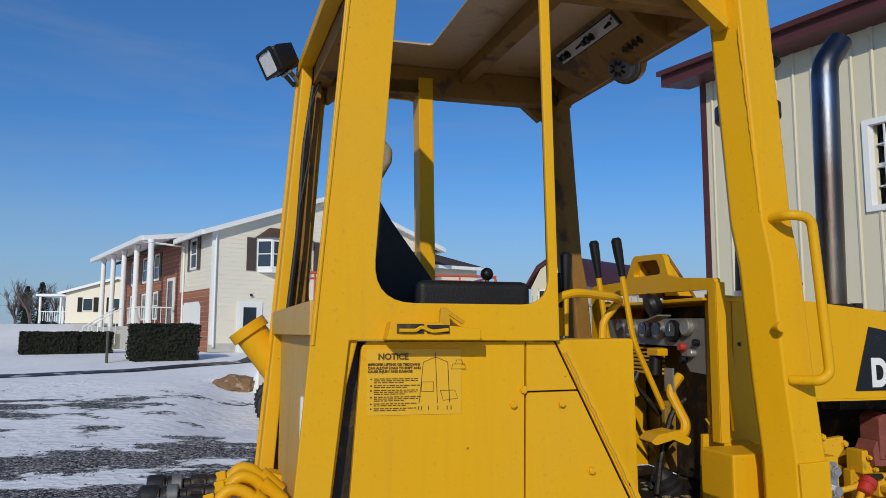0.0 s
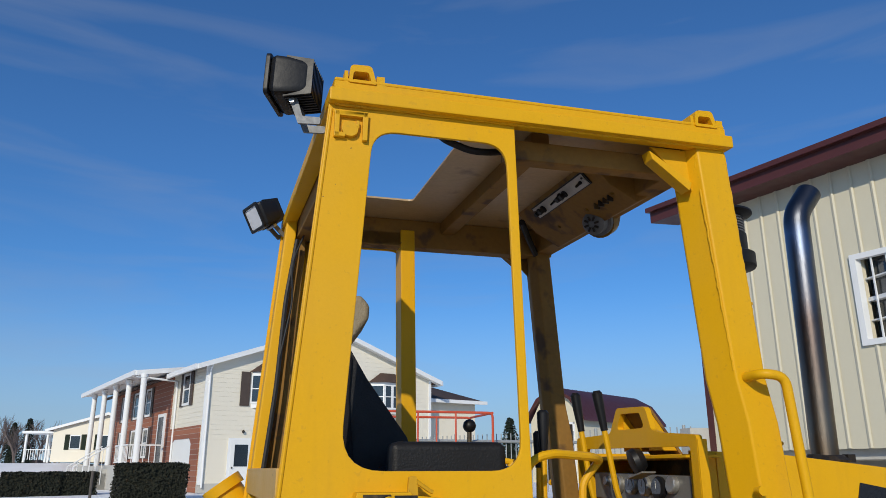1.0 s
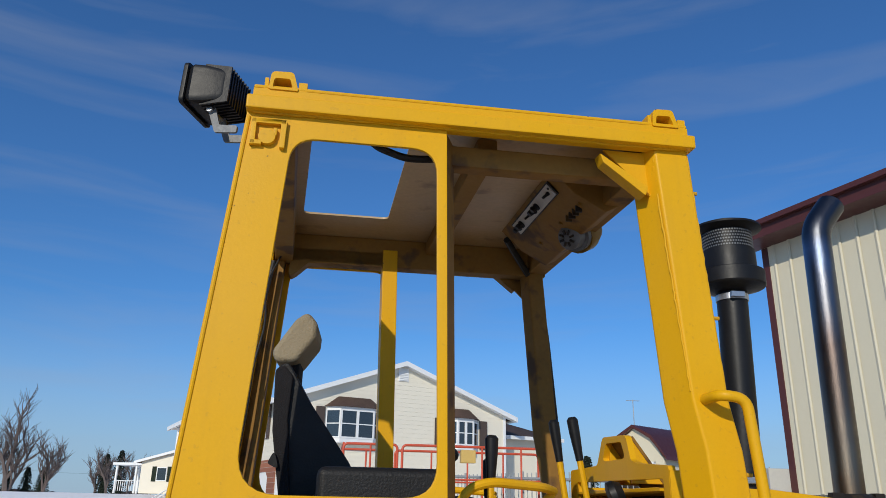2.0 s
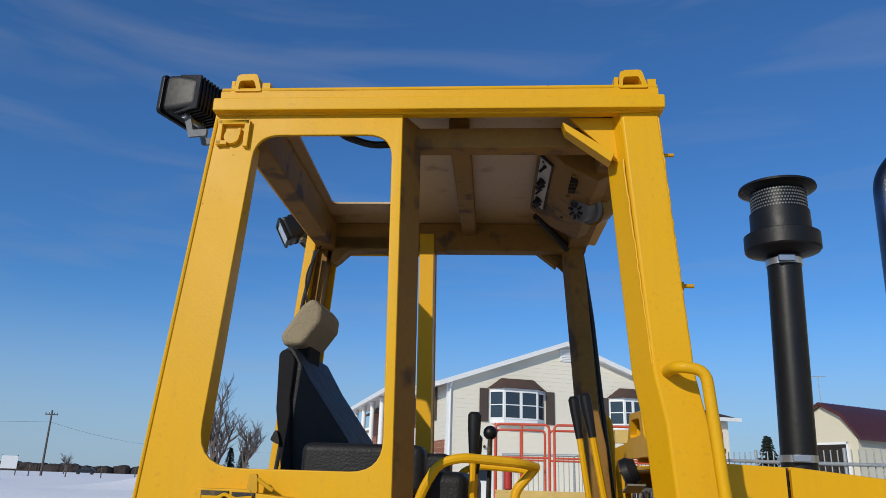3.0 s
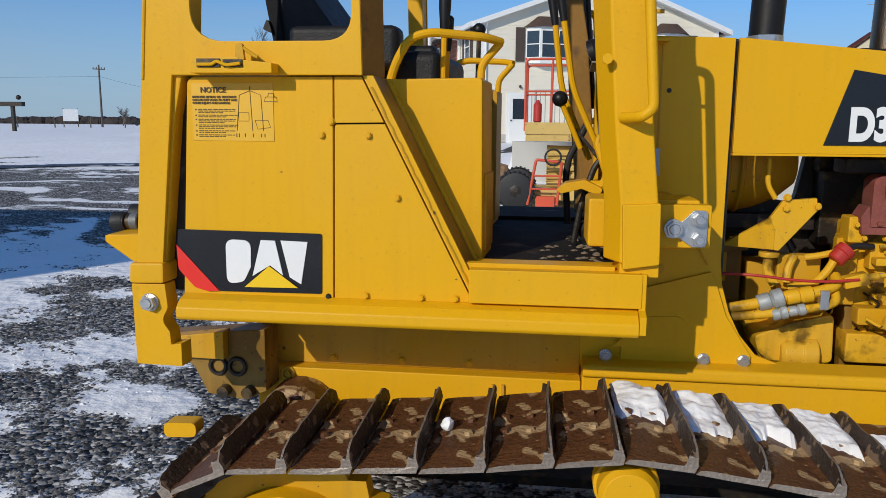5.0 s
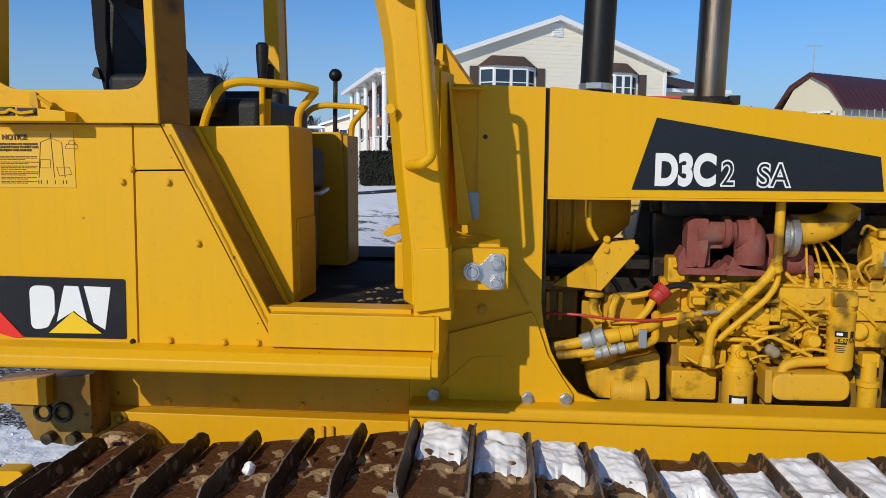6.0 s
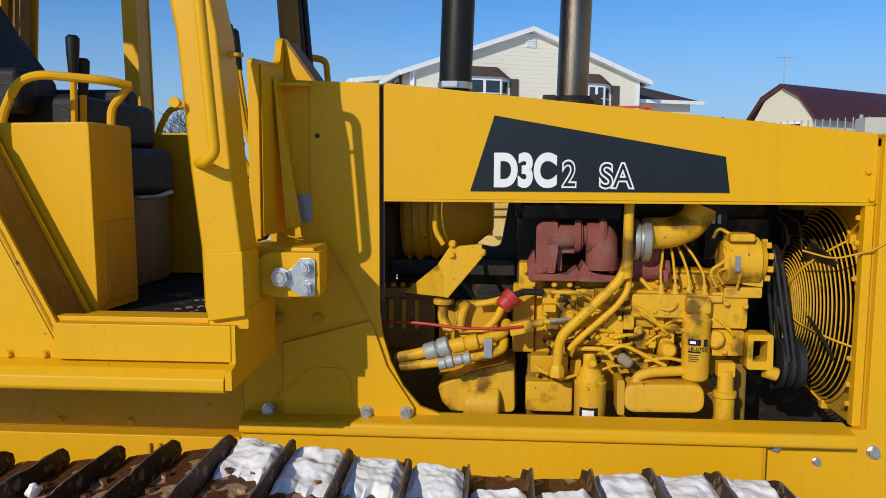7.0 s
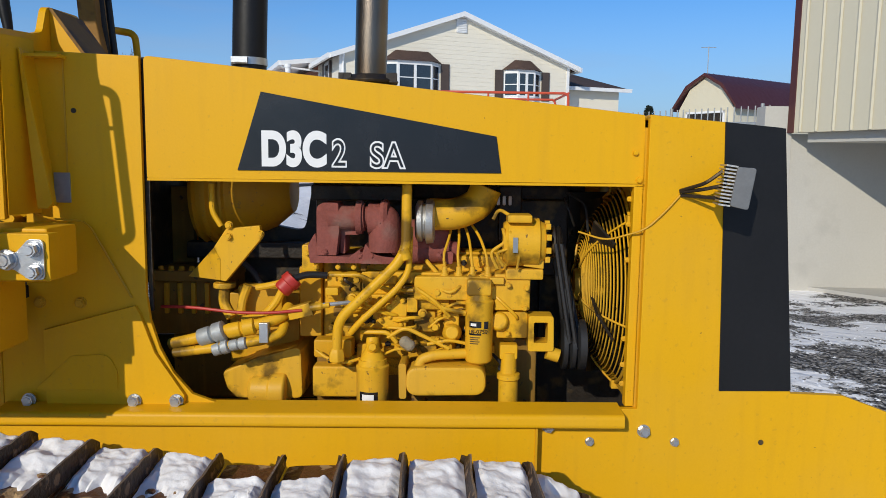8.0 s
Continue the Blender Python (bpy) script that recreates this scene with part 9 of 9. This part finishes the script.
def bare_tree(x, y, h, seed, label):
    """A leafless tree: tapered trunk, limbs and twigs."""
    rnd = random.Random(seed)
    bm = B()
    def limb(p, d, ln, r, depth):
        pts = [p]
        for k in range(3):
            d = (d + Vector((rnd.uniform(-0.18, 0.18), rnd.uniform(-0.18, 0.18), rnd.uniform(-0.05, 0.12)))).normalized()
            pts.append(pts[-1] + d * ln / 3)
        tube(bm, pts, r, 5 if depth > 1 else 3, 0, r * 0.62)
        if depth == 0:
            return
        for k in range(4 if depth > 2 else 3):
            f = rnd.uniform(0.35, 1.0) if k else 1.0
            q = pts[min(3, int(f * 3))]
            a = rnd.uniform(0, 6.28)
            nd = (d * rnd.uniform(0.75, 1.1) + Vector((math.cos(a), math.sin(a), 0.25)) * rnd.uniform(0.4, 0.8)).normalized()
            limb(q, nd, ln * rnd.uniform(0.60, 0.78), r * 0.58, depth - 1)
    limb(Vector((0, 0, 0)), Vector((0, 0, 1)), h * 0.30, h * 0.022, 5)
    ob = part("tree", bm, M_bark)
    ob.matrix_basis = Matrix.Translation((x, y, ground_z(x, y) - 0.1))
    return tagged(ob, label, "tree")
bare_tree(-20.8, 60, 5.0, 7, "leafless tree with a wide spreading crown")
bare_tree(-19.8, 62, 4.8, 8, "leafless tree with thin twigs")
bare_tree(-28.5, 61, 11.5, 1, "leafless tree with a wide spreading crown")
bare_tree(-26.4, 62, 7.4, 2, "leafless tree with thin twigs")
bare_tree(-33.0, 66, 8.0, 6, "leafless tree with thin twigs")
bare_tree(-39.0, 113, 11.0, 3, "leafless tree with a wide spreading crown")
bare_tree(-33.0, 118, 10.0, 4, "leafless tree with a wide spreading crown")
bare_tree(-98.5, 146.5, 6.0, 5, "small leafless tree at the field's edge")

def evergreen(x, y, h, w, seed):
    rnd = random.Random(seed)
    ob = empty("evergreen", "dark cone-shaped evergreen tree in the snow", "evergreen tree", group="evergreens")
    part("trunk", cyl(B(), (0, 0, 0), (0, 0, h * 0.9), 0.06, 0.01, 6), M_bark, ob)
    bm = B()
    for _ in range(900):
        f = rnd.random() ** 0.8
        z = h * (0.04 + 0.96 * f)
        r = w * (1 - f) ** 0.8 * rnd.uniform(0.55, 1.05)
        a = rnd.uniform(0, 6.28)
        c, s = math.cos(a), math.sin(a)
        q = Vector((c * r, s * r, z))
        e = 0.05 * h
        bm.faces.new([bm.verts.new(v) for v in (q, q + Vector((c * e * 0.6 - s * e * 0.4, s * e * 0.6 + c * e * 0.4, -e * 0.5)), q + Vector((c * e, s * e, -e * rnd.uniform(0.2, 0.9))), q + Vector((c * e * 0.6 + s * e * 0.4, s * e * 0.6 - c * e * 0.4, -e * 0.5)))])
    cyl(bm, (0, 0, 0.1), (0, 0, h * 0.92), w * 0.55, 0.02, 9)
    part("crown", bm, M_pine, ob, smooth=False)
    ob.matrix_basis = Matrix.Translation((x, y, ground_z(x, y) - 0.05))
for i, (x, y, h) in enumerate(((-29.0, 62, 3.0), (-30.4, 62, 3.3), (-26.8, 63, 2.9), (-28.0, 63, 3.2), (-33.5, 61, 2.2), (-34.6, 61, 2.3), (-23.0, 66, 3.4), (-22.0, 66.4, 3.8), (8.6, 31.6, 3.0))):
    evergreen(x, y, h, 0.75, i)

# ---- the neighbour's house ----
hut = empty("ranch_house", "single-storey cream house with a low white gable and a small porch", "house")
hut.matrix_basis = Matrix.Translation((-15.4, 49.0, ground_z(-15.4, 49.0) + 0.06)) @ Matrix.Rotation(radians(-14), 4, "Z") @ Matrix.Scale(0.76, 4)
part("wall", prism(B(), [(0, 0), (9, 0), (9, 2.6), (4.5, 3.75), (0, 2.6)], 0, 12), M_siding, hut)
part("roof", prism(B(), [(-0.5, 2.55), (4.5, 3.85), (9.5, 2.55), (9.5, 2.42), (4.5, 3.71), (-0.5, 2.42)], -0.3, 12.4), M_shingle, hut)
part("rake_board", prism(B(), [(-0.55, 2.56), (4.5, 3.88), (9.55, 2.56), (9.55, 2.36), (4.5, 3.66), (-0.55, 2.36)], -0.36, -0.3), M_trim, hut)
for x in (1.45, 3.9, 6.6):
    w = part("window", boxed(x, x + 0.9, -0.05, 0.0, 1.0, 2.1), M_trim, hut)
    part("pane", boxed(x + 0.07, x + 0.83, -0.06, -0.05, 1.07, 2.03), M_pane, w)
    for s0 in (x - 0.42, x + 0.95):
        part("shutter", boxed(s0, s0 + 0.38, -0.05, 0.0, 0.95, 2.15), M_pine, w)
part("porch_roof", boxed(-3.2, 0.2, 1.0, 5.0, 2.3, 2.5), M_trim, hut)
for x, y in ((-3.0, 1.2), (-3.0, 4.8), (-1.2, 1.2)):
    part("porch_post", boxed(x, x + 0.15, y, y + 0.15, 0, 2.3), M_trim, hut)
pr = part("porch_railing", boxed(-3.0, -0.2, 1.18, 1.26, 0.98, 1.04), M_trim, hut)
for k in range(14):
    part("baluster", boxed(-3.0 + k * 0.2, -2.96 + k * 0.2, 1.2, 1.24, 0.2, 1.0), M_trim, pr)

# ---- a building across the yard, behind the way, whose shade falls on the snow ----
yard = empty("yard_building", "plain cream gabled building across the yard", "building")
YM = Matrix(((0.875, -0.484, 0, -3.81), (-0.484, -0.875, 0, -8.1), (0, 0, 1, 0), (0, 0, 0, 1)))
yard.matrix_basis = YM
part("wall", prism(B(), [(-6.9, -0.3), (-13.4, -0.3), (-13.4, 5.55), (-10.15, 6.65), (-6.9, 5.55)], 0.0, 6.0), M_siding, yard)
part("roof", prism(B(), [(-6.75, 5.5), (-10.15, 6.70), (-13.55, 5.5), (-13.55, 5.62), (-10.15, 6.83), (-6.75, 5.62)], -0.2, 6.2), M_shingle, yard)

# ---- field: poles, fence, sign, car, far woods ----
def utility_pole(x, y, h):
    bm = B()
    cyl(bm, (0, 0, 0), (0, 0, h), 0.15, 0.10, 8)
    box(bm, -0.75, 0.75, -0.06, 0.06, h - 0.62, h - 0.50)
    for k in (-0.68, -0.3, 0.3, 0.68):
        cyl(bm, (k, 0, h - 0.5), (k, 0, h - 0.3), 0.05, n=6)
    ob = part("utility_pole", bm, M_pole)
    ob.matrix_basis = Matrix.Translation((x, y, ground_z(x, y) - 0.1)) @ Matrix.Rotation(0.7, 4, "Z")
    return tagged(ob, "weathered wooden utility pole with a crossarm", "utility pole", group="utility poles")
poles = [(-150, 40, 8.6), (-63.6, 88.9, 8.2), (-70, 148, 8.0), (-35, 145, 8.0)]
for p in poles:
    utility_pole(*p)
bm = B()
for a, b in zip(poles, poles[1:]):
    for dz in (1.6,):
        A = Vector((a[0], a[1], ground_z(a[0], a[1]) + a[2] - dz))
        C = Vector((b[0], b[1], ground_z(b[0], b[1]) + b[2] - dz))
        tube(bm, [A.lerp(C, k / 10) - Vector((0, 0, 1.2 * (1 - (k / 5 - 1) ** 2))) for k in range(11)], 0.016, 4, 0)
tagged(part("power_lines", bm, M_rubber), "thin sagging power lines", "power line", kind="stuff")
for k in range(9):
    x, y = -74 + k * 3.0, 68 + k * 2.4
    bm = cyl(B(), (0, 0, 0), (random.Random(k).uniform(-0.15, 0.15), 0, 1.3), 0.07, 0.06, 6)
    ob = part("fence_post", bm, M_pole)
    ob.matrix_basis = Matrix.Translation((x, y, ground_z(x, y)))
    tagged(ob, "grey wooden fence post in the snow", "fence post", group="fence posts")
sign = empty("field_sign", "blank white board sign on two posts", "sign")
sign.matrix_basis = Matrix.Translation((-62.9, 81.7, ground_z(-62.9, 81.7))) @ Matrix.Rotation(0.6, 4, "Z")
part("board", boxed(-0.85, 0.85, -0.05, 0.0, 0.75, 2.2), M_trim, sign)
for x in (-0.8, 0.8):
    part("post", boxed(x - 0.06, x + 0.06, 0, 0.1, 0, 2.3), M_pole, sign)
stand = empty("dark_post", "dark post with a flat broad head", "post")
stand.matrix_basis = Matrix.Translation((-46, 52, ground_z(-46, 52)))
part("shaft", boxed(-0.12, 0.12, -0.12, 0.12, 0, 2.2), M_dark, stand)
part("head", boxed(-1.0, 1.0, -0.2, 0.2, 2.0, 2.35), M_dark, stand)
part("finial", ball(B(), (0.6, 0, 2.7), 0.2, 2), M_dark, stand)
car = empty("car", "small black car parked far off beside the field", "car")
car.matrix_basis = Matrix.Translation((-100.0, 156.5, ground_z(-100.0, 156.5) + 0.02)) @ Matrix.Rotation(0.5, 4, "Z")
part("body", prism(B(), rounded([(-2.1, 0.35), (-2.1, 0.85), (-1.4, 1.0), (-0.8, 1.5), (1.1, 1.55), (1.7, 1.0), (2.15, 0.9), (2.15, 0.35)], 0.1, 3), -0.85, 0.85), M_car, car, bev=0.05)
part("window", boxed(-0.7, 1.2, -0.87, 0.87, 1.05, 1.42), M_pane, car)
for x in (-1.35, 1.4):
    for y in (-0.85, 0.85):
        part("wheel", cyl(B(), (x, y - 0.1, 0.33), (x, y + 0.1, 0.33), 0.33, n=16), M_rubber, car)
rnd = random.Random(9)
tv, tf = [], []
for x in range(-900, 500, 3):
    y = 420 + 40 * noise.noise((x * 0.01, 0, 0))
    if -120 < x < 120:
        y += 120
    z = ground_z(x, y) - 0.2
    for _ in range(4):
        h = rnd.uniform(3.2, 5.2) + 2.0 * noise.noise((x * 0.03, 3, 0))
        w = rnd.uniform(2.5, 5.0)
        xx, yy = x + rnd.uniform(-2, 2), y + rnd.uniform(-8, 8)
        k = len(tv)
        n = 7
        for lev, f in ((0, 0.9), (0.45, 1.0), (0.85, 0.75)):
            for i in range(n):
                a = 2 * math.pi * i / n
                q = f * w * rnd.uniform(0.7, 1.2)
                tv.append((xx + q * math.cos(a), yy + q * math.sin(a), z + h * lev * rnd.uniform(0.9, 1.1)))
        tv.append((xx, yy, z + h))
        for lev in range(2):
            for i in range(n):
                tf.append((k + lev * n + i, k + lev * n + (i + 1) % n, k + (lev + 1) * n + (i + 1) % n, k + (lev + 1) * n + i))
        for i in range(n):
            tf.append((k + 2 * n + i, k + 2 * n + (i + 1) % n, k + 3 * n))
me = bpy.data.meshes.new("far_woods")
me.from_pydata(tv, [], tf)
me.materials.append(M_woods)
tagged(new("far_woods", me), "dark line of bare woods on the horizon", "woods", kind="stuff")
